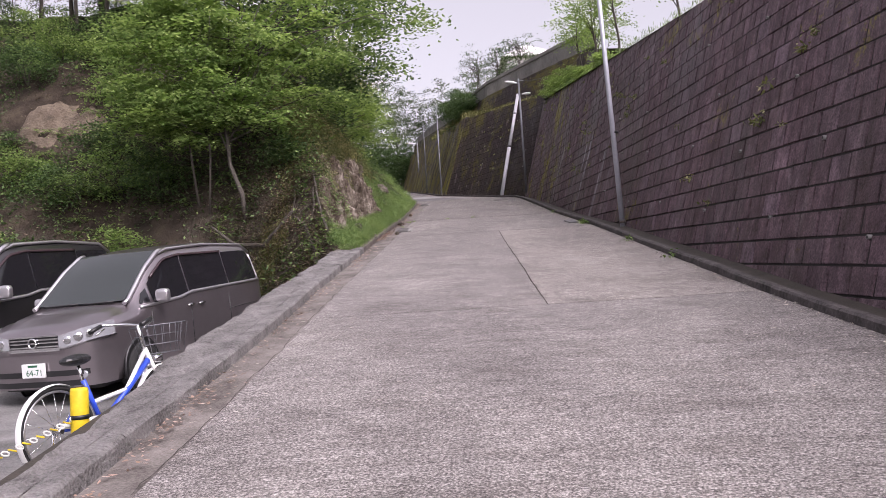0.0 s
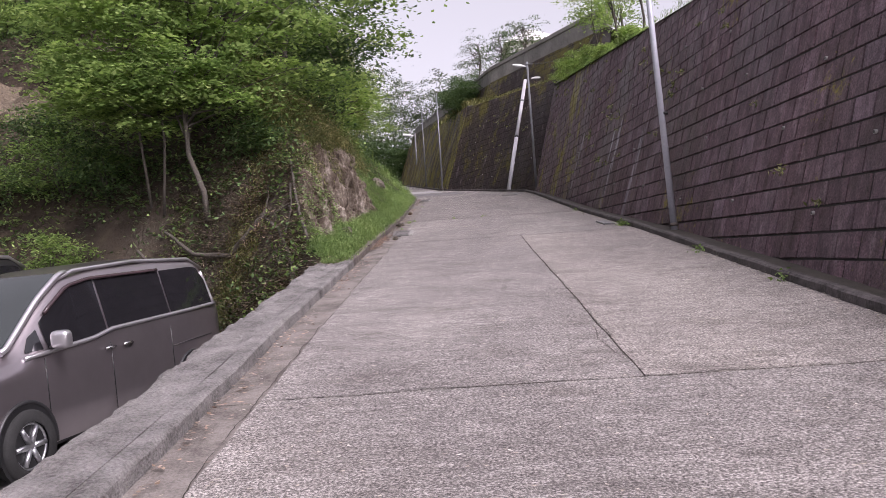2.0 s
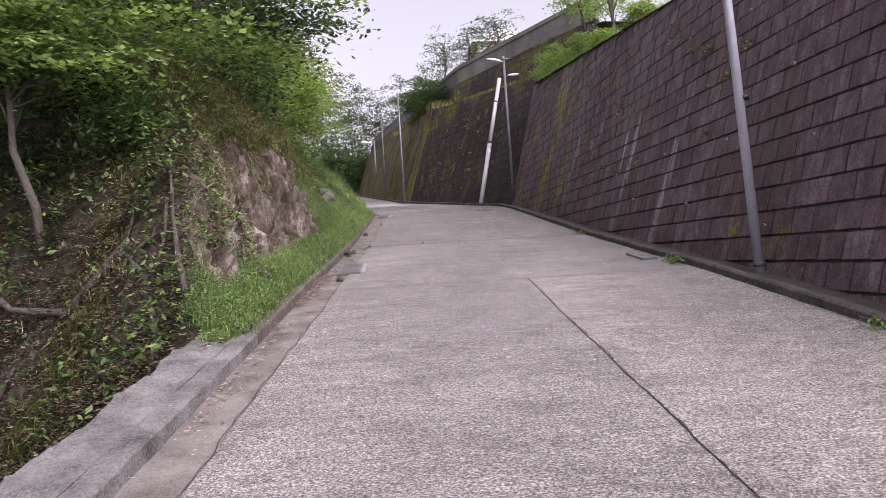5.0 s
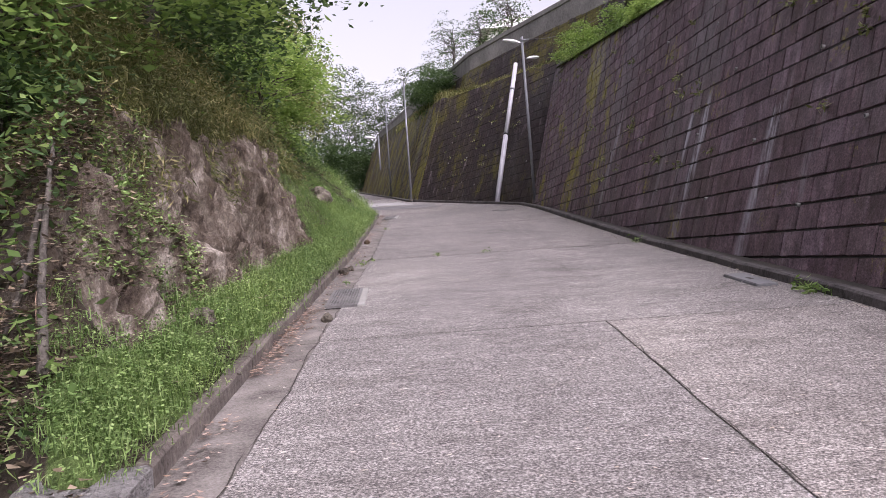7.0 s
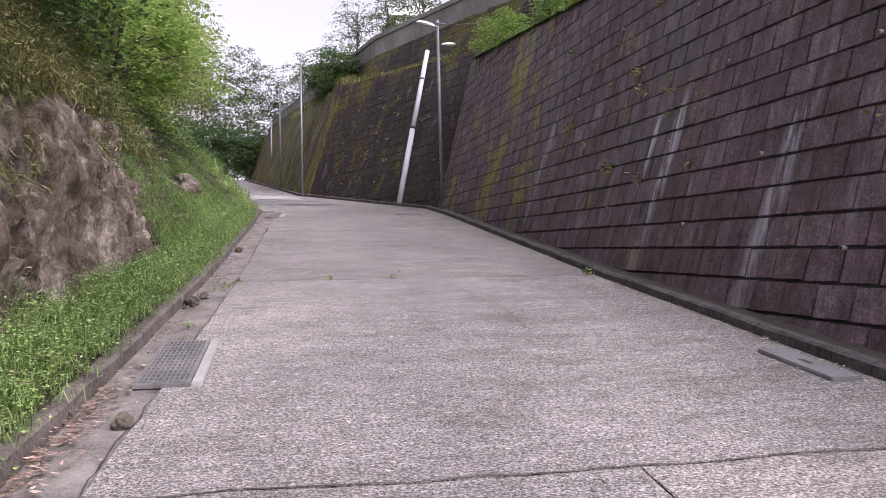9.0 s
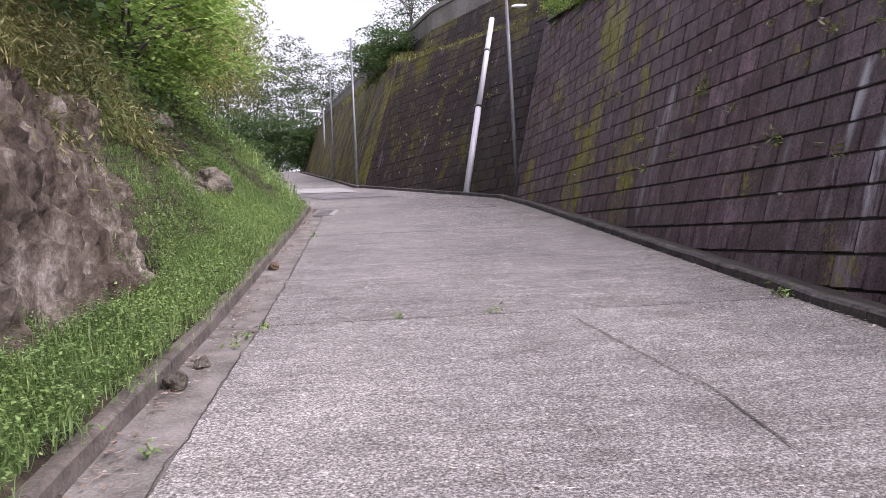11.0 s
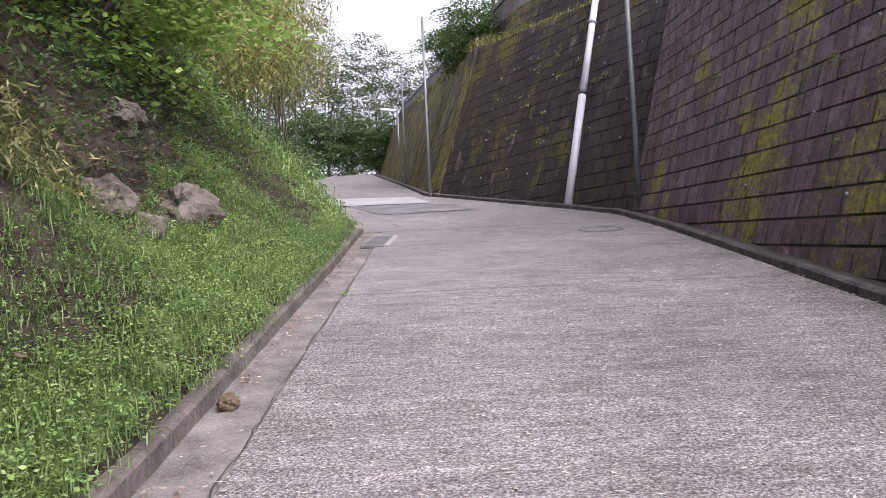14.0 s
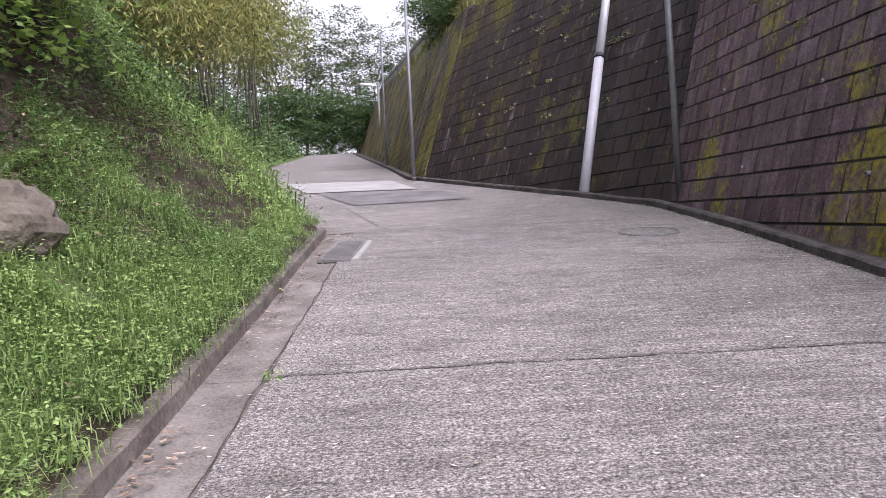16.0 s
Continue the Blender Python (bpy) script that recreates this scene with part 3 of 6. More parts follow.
def rock_material():
    m, nt, p = material("bank_rock", 0.92, 0, 0.25)
    n1 = noise_tex(nt, 3.6, 8, 0.75, (1, 1.3, 0.4), "World")
    n2 = noise_tex(nt, 19, 6, 0.78, (1, 1, 0.7), "World")
    n3 = noise_tex(nt, 0.8, 4, 0.6, (1, 1, 1), "World")
    c = ramp(nt, n1, [(0.32, (0.03, 0.022, 0.018)), (0.43, (0.085, 0.068, 0.057)), (0.54, (0.17, 0.148, 0.13)), (0.66, (0.40, 0.375, 0.36))])
    c = mix(nt, 0.8, c, ramp(nt, n2, [(0.3, (0.48, 0.45, 0.43)), (0.7, (1.4, 1.37, 1.34))]), "MULTIPLY")
    c = mix(nt, ramp(nt, n3, [(0.56, (0, 0, 0)), (0.68, (0.6, 0.6, 0.6))]), c, (0.075, 0.06, 0.035))
    c = mix(nt, 1.0, c, (1.04, 0.99, 0.92), "MULTIPLY")
    nt.links.new(c, p.inputs["Base Color"])
    bump(nt, mix(nt, 0.5, n1, n2), 1.0, 0.12)
    return m


M["cliff"] = rock_material()
rv, rf = rock_face()
tagged(raw("rock_face", rv, rf, M["cliff"]), "bare grey-brown weathered rock face of the bank", "rock face", kind="structure")
hv, hf = build_hill()
hill = raw("hillside", hv, hf, M["bank"], None, True)
tagged(hill, "steep earth bank with bare rock and scrub", "hillside", kind="structure")

# ---- parking lot, its edge, and the ground beyond ----
lot_z = lambda x, y: 0.45 + (0.09 * max(0.0, min(y - 9, 9.0)) if y > 9 else -0.03 * (9 - max(y, 0))) - 0.13 * max(0.0, min((-x - 3.2) / 1.2, 1.0)) * max(0.0, min((y - 7.5) / 2, 1.0))
verts, faces = [], []
gx, gy = spaced([(-40, -10, 2), (-10, -2.1, 0.4)]), spaced([(-20, 4, 2), (4, 24, 0.4)])
for y in gy:
    for x in gx:
        verts.append((x, y, lot_z(x, y) + 0.02 * wob(x, y, 0, 1.5)))
nx = len(gx)
faces = [(j * nx + i, j * nx + i + 1, (j + 1) * nx + i + 1, (j + 1) * nx + i) for j in range(len(gy) - 1) for i in range(nx - 1)]
tagged(raw("ground_lot", verts, faces, M["gravel"], None, True), "pale grey gravel parking lot below the road", "ground", kind="structure")


def shoulder():
    bm, rows = bmesh.new(), []
    n = 260
    for k in range(n + 1):
        y = -3 + 18.6 * k / n
        x0 = left_x(y) - 0.172
        w = interp(y, [(-3, 0.25), (5, 0.2), (7, 0.42), (15.6, 0.42)]) + 0.05 * wob(3, y, 0, 1.3) + 0.03 * wob(3, y, 5, 4)
        z = road_z(y) + 0.085
        lo = lot_z(-2.5, y) - 0.2
        row = []
        for u, v in ((0, z - 0.1), (0.0, z), (w * 0.2, z), (w * 0.4, z), (w * 0.6, z + 0.005), (w * 0.8, z), (w - 0.03, z - 0.02), (w, z - 0.06), (w + 0.05, z - 0.3), (w + 0.1, lo)):
            e = 0.045 if 0 < u < w + 0.06 else 0
            row.append(bm.verts.new((x0 - u + e * wob(u * 8, y, 1, 5), y, v + e * wob(u * 8, y, 6, 5))))
        rows.append(row)
    for r, s in zip(rows, rows[1:]):
        for k in range(len(r) - 1):
            bm.faces.new((r[k], s[k], s[k + 1], r[k + 1]))
    return part("edge_wall", bm, M["shoulder"])


tagged(shoulder(), "rough weathered concrete edge wall above the parking lot", "edge wall", kind="structure")
tagged(raw("ground", [(-900, -900, -6), (900, -900, -6), (900, 900, -6), (-900, 900, -6)], [(0, 1, 2, 3)], M["earth"]), "dark earth ground reaching the horizon", "ground", kind="structure")
# ---- upper tier, terrace and what stands on it ----
U1, U2, U3 = (7.6, 40.2), (2.75, 49.3), (-3.4, 112.0)
# both upper tiers take the bend's tint, shade included
wall_4, on4 = block_wall("wall_upper", U1, U2, 12.35, 12.8, 14.5, 14.6, 0.35, 0.02, "upper mossy block wall under a concrete parapet", trim_b=-0.06, mat="block_bend_shaded")
wall_5, on5 = block_wall("wall_upper_far", U2, U3, 12.7, 23.5, 14.5, 25.0, 0.3, 0.05, "dark upper block wall under the parapet", trim_a=0.05, mat="block_bend_shaded")


def parapet(name, pts, h, thick, label):
    """A concrete parapet of cast lengths along plan points (x, y, z of its foot)."""
    holder = empty(name, Matrix.Identity(4), label, "parapet", kind="structure")
    for (a, b) in zip(pts, pts[1:]):
        a, b = Vector(a), Vector(b)
        n = max(1, round((b - a).length / 3.0))
        d = (b - a).normalized()
        side = Vector((d.y, -d.x, 0)).normalized() * thick
        for k in range(n):
            p, q = a + (b - a) * k / n + d * 0.008, a + (b - a) * (k + 1) / n - d * 0.008
            bm = bmesh.new()
            up = Vector((0, 0, h))
            lip = -side * 0.18
            rings = []
            for e in (p, q):
                rings.append([bm.verts.new(v) for v in (e, e + up * 0.8, e + up * 0.82 + lip, e + up + lip, e + up + side, e + side)])
            for k2 in range(6):
                bm.faces.new((rings[0][k2], rings[0][(k2 + 1) % 6], rings[1][(k2 + 1) % 6], rings[1][k2]))
            bm.faces.new(rings[0])
            bm.faces.new(rings[1])
            bmesh.ops.recalc_face_normals(bm, faces=bm.faces)
            part("parapet_length", bm, M["concrete"], holder)


parapet("trim_parapet", [(8.35, 40.3, 14.42), (3.42, 49.5, 14.52), (-2.6, 112, 24.9)], 1.0, 0.3, "weathered grey concrete parapet with a coping lip")

M["terrace"] = mottled("terrace_grass", (0.03, 0.045, 0.012), (0.10, 0.13, 0.04), 1.0, 20, 0.95, 0, 0.8, 0.05)
# terrace behind the long wall, ledge above the bend, ground behind the parapet
verts, faces = [], []
ty = [-6 + 2 * k for k in range(24)]
for y in ty:
    t = zf(-4) + 4.58 + (11.6 - zf(-4) - 4.58) * (y + 4) / 43.4 - 0.03
    for k, x in enumerate((5.55, 7.0, 9, 14, 30, 80)):
        verts.append((x, y, t + (0, 0.12, 0.25, 0.5, 1.2, 2.5)[k] + 0.08 * wob(x, y, 0, 0.7) * (k > 0)))
faces = [(6 * j + i, 6 * j + i + 1, 6 * j + i + 7, 6 * j + i + 6) for j in range(len(ty) - 1) for i in range(5)]
tagged(raw("ground_terrace", verts, faces, M["terrace"], None, True), "grassy terrace on top of the retaining wall", "ground", kind="structure")
lv = []
for k in range(9):
    s = k / 8
    a = Vector((5.95 + (1.95 - 5.95) * s, 40.85 + (49.05 - 40.85) * s, 12.15 + 0.92 * s))
    b = Vector((8.2 + (3.4 - 8.2) * s, 40.6 + (49.6 - 40.6) * s, 12.6 + 0.5 * s))
    lv += [a, (a + b) / 2 + Vector((0, 0, 0.12)), b]
tagged(raw("ground_ledge", lv, [(3 * k + i, 3 * k + i + 1, 3 * k + i + 4, 3 * k + i + 3) for k in range(8) for i in range(2)], M["terrace"], None, True), "weedy earth ledge between the two wall tiers", "ground", kind="structure")
lv = []
for k in range(20):
    y = 49.2 + 3.5 * k
    t = 13.1 + (24.2 - 13.1) * (y - 48.1) / 69.9 - 0.03
    x = 0.45 - 0.0955 * (y - 47.3)
    lv += [(x + 1.9, y, t), (x + 3.4, y, t + 0.2)]
tagged(raw("ground_ledge_far", lv, [(2 * k, 2 * k + 1, 2 * k + 3, 2 * k + 2) for k in range(19)], M["terrace"], None, True), "weedy ledge on the far wall", "ground", kind="structure")
verts = [(8.7, 40.4, 14.3), (3.7, 49.7, 14.6), (-2.3, 113, 25.1), (60, 113, 26), (60, 42, 12.5)]
tagged(raw("ground_upper", verts, [(0, 1, 2, 3, 4)], M["terrace"]), "garden ground behind the parapet", "ground", kind="structure")

# ---- road fittings ----
M["iron"] = mottled("cast_iron", (0.09, 0.085, 0.085), (0.22, 0.21, 0.205), 3, 30, 0.7, 0.3, 0.2)
# near-black colour stands in for the shade below the grate bars
M["pit"] = mottled("pit_shade", (0.008, 0.007, 0.006), (0.02, 0.018, 0.015), 3, 40)
M["cover"] = mottled("cover_concrete", (0.11, 0.11, 0.115), (0.20, 0.20, 0.205), 2, 30, 0.85, 0, 0.2)
M["gutter_pale"] = mottled("worn_cement", (0.2, 0.19, 0.18), (0.34, 0.33, 0.31), 2, 30, 0.9, 0, 0.4, 0.008)
M["pale"] = mottled("pale_concrete", (0.20, 0.195, 0.19), (0.34, 0.33, 0.32), 1.5, 30, 0.9, 0, 0.4, 0.008)


def on_road(x, y, lift=0.0):
    s = (road_z(y + 0.3) - road_z(y - 0.3)) / 0.6
    return pose(x, y, road_z(y) + lift, math.degrees(math.atan(s)), 0, 0)


def drain_grate(x, y, w, l, label, yaw=0.0):
    g = empty("drain_grate", on_road(x, y, 0.016) @ pose(0, 0, 0, 0, 0, yaw), label, "drain grate", "drain grates")
    bm = bmesh.new()
    for a in ((-w / 2, w / 2, -l / 2, -l / 2 + 0.035), (-w / 2, w / 2, l / 2 - 0.035, l / 2), (-w / 2, -w / 2 + 0.03, -l / 2 + 0.036, l / 2 - 0.036), (w / 2 - 0.03, w / 2, -l / 2 + 0.036, l / 2 - 0.036)):
        box(*a, -0.02, 0.006, 0, bm)
    part("frame", bm, M["iron"], g)
    n = int((l - 0.09) / 0.088)
    for k in range(n):
        yy = -l / 2 + 0.06 + k * 0.088
        part("bar", box(-w / 2 + 0.03, w / 2 - 0.03, yy - 0.011, yy + 0.010, -0.018, 0.010), M["iron"], g)
    for xx in [w * (-0.36 + 0.09 * k) for k in range(9)]:
        part("cross_bar", box(xx - 0.006, xx + 0.006, -l / 2 + 0.036, l / 2 - 0.036, -0.018, 0.008), M["iron"], g)
    # shallow sheet; its black colour carries the pit's shade
    part("pit", box(-w / 2, w / 2, -l / 2, l / 2, -0.03, -0.021), M["pit"], g)
    part("surround", box(w / 2 + 0.003, w / 2 + 0.07, -l / 2, l / 2, -0.03, 0.006, 0.006), M["gutter_pale"], g, "pale concrete strip beside the grate")
    return g


drain_grate(-1.02, 20.75, 0.34, 1.25, "rusty iron drain grate with litter at the kerb")
drain_grate(-0.70, 35.2, 0.34, 1.3, "grey iron drain grate at the kerb's end", -4)


def manhole(x, y):
    m = empty("manhole_cover", on_road(x, y, 0.0), "round patterned cast iron manhole cover in concrete", "manhole cover")
    bm = bmesh.new()
    bmesh.ops.create_cone(bm, cap_ends=True, segments=40, radius1=0.3, radius2=0.3, depth=0.02)
    part("lid", bm, M["iron"], m)
    bm = bmesh.new()
    tube([(0.325 * math.cos(a), 0.325 * math.sin(a), 0.0) for a in [2 * math.pi * k / 40 for k in range(41)]], 0.017, 6, bm)
    part("rim", bm, M["iron"], m)
    bm = bmesh.new()
    for r in (0.08, 0.15, 0.22):
        n = int(r * 60)
        for k in range(n):
            a = 2 * math.pi * k / n
            box(r * math.cos(a) - 0.014, r * math.cos(a) + 0.014, r * math.sin(a) - 0.014, r * math.sin(a) + 0.014, 0.008, 0.016, 0, bm)
    tagged(part("stud_pattern", bm, M["gutter_pale"], m), kind="stuff")


manhole(2.72, 35.5)
cov = empty("channel_cover", on_road(3.26, 20.0, 0.008), "flat dark grey concrete cover slab by the kerb", "cover slab")
part("cover", box(-0.11, 0.11, -0.42, 0.42, -0.03, 0.02, 0.008), M["cover"], cov)
part("lifting_slot", box(-0.02, 0.02, -0.06, 0.06, 0.017, 0.022), M["joint"], cov)


def flat_patch(name, pts, mat, label, lift):
    """A thin layer laid on the road, with an uneven rim."""
    ring = []
    for (a, b) in zip(pts, pts[1:] + pts[:1]):
        for k in range(10):
            f = k / 10
            x, y = a[0] + (b[0] - a[0]) * f, a[1] + (b[1] - a[1]) * f
            ring.append((x + 0.03 * wob(x, y, 1, 2), y + 0.05 * wob(x, y, 5, 2)))
    y0, y1 = min(p[1] for p in pts), max(p[1] for p in pts)
    bm = bmesh.new()
    vs = [bm.verts.new((x, y, road_z(y) + lift)) for x, y in ring]
    bm.faces.new(vs)
    n = max(1, int((y1 - y0) / 0.5))
    for k in range(1, n):
        yy = y0 + (y1 - y0) * k / n
        bmesh.ops.bisect_plane(bm, geom=bm.verts[:] + bm.edges[:] + bm.faces[:], plane_co=(0, yy, 0), plane_no=(0, 1, 0))
    for v in bm.verts:
        v.co.z = road_z(v.co.y) + lift + 0.006 * wob(v.co.x, v.co.y, 0, 0.6)
    bmesh.ops.triangulate(bm, faces=bm.faces[:])
    return tagged(part(name, bm, mat), label, "road patch", kind="structure")


flat_patch("road_patch", [(-3.35, 48.1), (-0.5, 47.4), (0.15, 44.15), (-2.3, 44.3)], M["pale"], "pale smooth concrete patch across the road", 0.02)
M["asphalt"] = mottled("worn_asphalt", (0.06, 0.058, 0.058), (0.2, 0.19, 0.19), 1.5, 45, 0.9, 0, 0.8, 0.015)
flat_patch("road_patch_rough", [(-2.0, 44.0), (0.7, 43.4), (1.1, 41.2), (-1.0, 41.0)], M["asphalt"], "rough worn asphalt patch before the bend", 0.015)


# cracks: thin dark grooves laid along wandering lines
def crack(pts, width, parent):
    fine = []
    for (a, b) in zip(pts, pts[1:]):
        for k in range(14):
            f = k / 14
            x, y = a[0] + (b[0] - a[0]) * f, a[1] + (b[1] - a[1]) * f
            fine.append((x + 0.03 * wob(x, y, 2, 3) + 0.012 * wob(x, y, 6, 11), y + 0.03 * wob(x, y, 8, 3) + 0.012 * wob(x, y, 4, 11)))
    verts = []
    for k, (x, y) in enumerate(fine):
        a, b = fine[max(k - 1, 0)], fine[min(k + 1, len(fine) - 1)]
        d = Vector((b[0] - a[0], b[1] - a[1])).normalized()
        w = width * (0.5 + 0.7 * abs(wob(x, y, 3, 9))) * min(1, (k + 1) / 4, (len(fine) - k) / 4)
        z = road_z(y) + 0.0085
        verts += [(x - d.y * w, y + d.x * w, z), (x + d.y * w, y - d.x * w, z)]
    raw("crack", verts, [(2 * k, 2 * k + 1, 2 * k + 3, 2 * k + 2) for k in range(len(fine) - 1)], M["joint"], parent)


crack([(1.56, 24.6), (1.62, 23.6), (1.75, 22.4), (1.7, 21.3)], 0.006, road)
crack([(-1.1, 17.55), (-0.2, 17.45), (0.7, 17.6), (1.25, 18.0)], 0.005, road)
crack([(-1.15, 36.95), (-0.6, 37.1), (-0.15, 36.6), (0.25, 36.9)], 0.012, road)
crack([(-1.2, 40.9), (-0.8, 39.2), (-0.25, 36.7)], 0.010, road)
crack([(1.11, 9.3), (1.02, 9.9), (1.1, 10.6)], 0.006, road)
crack([(-1.5, 17.6), (-1.1, 17.58)], 0.008, road)
for yy, xa, xb, w in ((8.85, -1.45, 3.45, 0.011), (18.42, -1.05, 3.4, 0.011), (24.66, -0.85, 3.45, 0.013), (30.92, -0.75, 3.5, 0.012)):
    f = cross_y(yy)
    crack([(xa + (xb - xa) * k / 12, f(xa + (xb - xa) * k / 12)) for k in range(13)], w, road)
for a, b in ((9.2, 12.0), (12.0, 15.0), (15.0, 18.3)):
    crack([(joint_x(a + (b - a) * k / 8), a + (b - a) * k / 8) for k in range(9)], 0.006, road)
for a in range(4, 36, 4):
    crack([(gutter_x(a + k * 0.8), a + k * 0.8) for k in range(6)], 0.006, road)


# ---- poles and lamps ----
M["lamp_white"] = plain("lamp_shell", (0.75, 0.75, 0.76), 0.4)
M["lamp_glass"] = plain("lamp_glass", (0.62, 0.64, 0.66), 0.2)
M["dark"] = plain("black_plastic", (0.015, 0.015, 0.016), 0.4)


def pole(base, top, r0, r1, label, mat, name="lamp_post", lean=None):
    p = empty(name, Matrix.Translation(base), label, "pole")
    b, t = Vector((0, 0, -0.2)), Vector(top) - Vector(base)
    part("shaft", tube([b, b.lerp(t, 0.5), t], [r0, (r0 + r1) / 2, r1], 16), mat, p)
    part("base_collar", tube([(0, 0, -0.02), (t.x * 0.01, t.y * 0.01, 0.04)], r0 * 1.2, 16), M["kerb"], p)
    return p


def lamp_head(parent, at, yaw, size=1.0):
    """A tapered street lantern on a short arm, as seen from the side."""
    m = pose(*at, 0, 8, yaw)
    bm = tube([(0, 0, 0), (-0.16 * size, 0, 0.02)], 0.022 * size, 10)
    bm.transform(m)
    arm = part("arm", bm, M["steel"], parent)
    bm = bmesh.new()
    bmesh.ops.create_uvsphere(bm, u_segments=20, v_segments=10, radius=1)
    for v in bm.verts:
        v.co = Vector((-0.42 * size + v.co.x * 0.34 * size, v.co.y * 0.10 * size * (1 + 0.25 * -v.co.x), max(v.co.z, -0.35) * 0.075 * size + 0.03))
    bm.transform(m)
    shell = part("lamp_housing", bm, M["lamp_white"], parent)
    bm = bmesh.new()
    bmesh.ops.create_uvsphere(bm, u_segments=16, v_segments=8, radius=1)
    for v in bm.verts:
        v.co = Vector((-0.46 * size + v.co.x * 0.24 * size, v.co.y * 0.075 * size, min(v.co.z, 0) * 0.05 * size + 0.006))
    bm.transform(m)
    part("lens", bm, M["lamp_glass"], shell)


p1 = pole((4.10, 18.0, road_z(18.0) + 0.05), (3.88, 18.0, 11.6), 0.062, 0.045, "slim galvanised steel lamp post at the wall foot", M["steel_light"])
part("band", tube([(0, 0, 2.05), (0, 0, 2.1)], 0.066, 14), M["dark"], p1)
lamp_head(p1, (-0.2, 0, 8.4), 0)
p2 = pole((4.28, 39.0, 6.55), (4.28, 39.1, 12.6), 0.055, 0.045, "grey steel pole with two lanterns at the bend", M["steel"])
lamp_head(p2, (-0.02, -0.05, 5.75), 10, 0.95)
lamp_head(p2, (0.05, -0.05, 5.2), 200, 0.75)
part("crossarm", tube([(-0.1, 0, 5.92), (0.25, 0.1, 5.94)], 0.02, 8), M["steel"], p2)
st = empty("drain_pipe", Matrix.Translation((3.15, 41.0, 6.9)), "thick pale pipe lying up the battered wall", "pipe")
head = Vector((0.25, 0.37, 1.0)) * 6.0
part("lower_pipe", tube([(0, 0, -0.1), head * 0.48], 0.095, 18), M["paint_pole"], st)
part("upper_pipe", tube([head * 0.48, head], 0.085, 18), M["paint_pole"], st)
part("joint_collar", tube([head * 0.475, head * 0.488], 0.108, 18), M["dark"], st)
part("joint_collar", tube([head * 0.80, head * 0.812], 0.104, 18), M["steel"], st)
p3 = pole((0.12, 46.9, 8.1), (0.12, 46.9, 13.5), 0.05, 0.035, "thin grey steel pole before the mossy wall", M["steel"], "steel_pole")
p4 = pole((-0.9, 58.0, 10.0), (-0.9, 58.0, 15.2), 0.045, 0.035, "thin grey steel pole by the far wall", M["steel"], "steel_pole")
p5 = pole((-8.4, 106.5, 17.6), (-8.4, 106.5, 21.6), 0.10, 0.08, "far street lamp at the top of the road", M["steel"])
lamp_head(p5, (0.1, 0, 3.8), 180, 1.9)
p6 = pole((-2.0, 82.0, 14.0), (-2.0, 82.0, 18.9), 0.08, 0.07, "street lamp beside the far wall", M["steel"])
lamp_head(p6, (0, 0, 4.6), 0, 1.7)
p7 = pole((-8.6, 50.0, 10.0), (-8.6, 50.0, 13.9), 0.05, 0.045, "green painted lamp post among the bushes", M["steel"])
lamp_head(p7, (0, 0, 3.8), 180, 2.0)
cable = tube([(4.28, 39.1, 12.5), (5.0, 39.3, 12.55), (6.2, 39.8, 12.85), (7.2, 40.0, 13.4), (8.6, 40.5, 15.2)], 0.012, 6)
tagged(part("cable", cable, M["dark"]), "thin black cable from lamp pole to upper wall", "cable")

# ---- house above the wall ----
M["render_white"] = mottled("white_render", (0.62, 0.61, 0.60), (0.8, 0.79, 0.78), 0.8, 12, 0.8, 0, 0.1)
M["red_roof"] = mottled("red_metal", (0.30, 0.03, 0.03), (0.42, 0.05, 0.045), 0.8, 12, 0.5, 0, 0.1)
M["pane"] = plain("window_glass", (0.03, 0.035, 0.04), 0.08)


def house(x0, x1, y0, y1, z0, z1, roof_mat, label):
    h = empty("house", Matrix.Translation(((x0 + x1) / 2, y0, z0)), label, "house")
    w, l, t = (x1 - x0) / 2, y1 - y0, z1 - z0
    part("wall", box(-w, w, 0, l, -2.5, t, 0.02), M["render_white"], h)
    bm = bmesh.new()
    e = 0.5
    pts = [(-w - e, -e, t), (w + e, -e, t), (w + e, l + e, t), (-w - e, l + e, t), (0, 1.5, t + 1.5), (0, l - 1.5, t + 1.5)]
    vs = [bm.verts.new(p) for p in pts]
    for f in ((0, 1, 4), (1, 2, 5, 4), (2, 3, 5), (3, 0, 4, 5), (3, 2, 1, 0)):
        bm.faces.new([vs[k] for k in f])
    part("roof", bm, roof_mat, h)
    for x in (-w * 0.55, w * 0.45):
        win = part("window", box(x - 0.75, x + 0.75, -0.06, 0.0 - 0.003, t - 1.7, t - 0.6, 0.01), M["lamp_white"], h)
        for s in (-0.36, 0.36):
            part("pane", box(x + s - 0.32, x + s + 0.32, -0.075, -0.062, t - 1.62, t - 0.68), M["pane"], win)
    return h


house(6.0, 9.5, 62, 70, 16.5, 20.9, M["render_white"], "white rendered house above the retaining wall")
house(11.5, 17.0, 60, 68, 16.5, 19.5, M["red_roof"], "low white house with a red roof among trees")
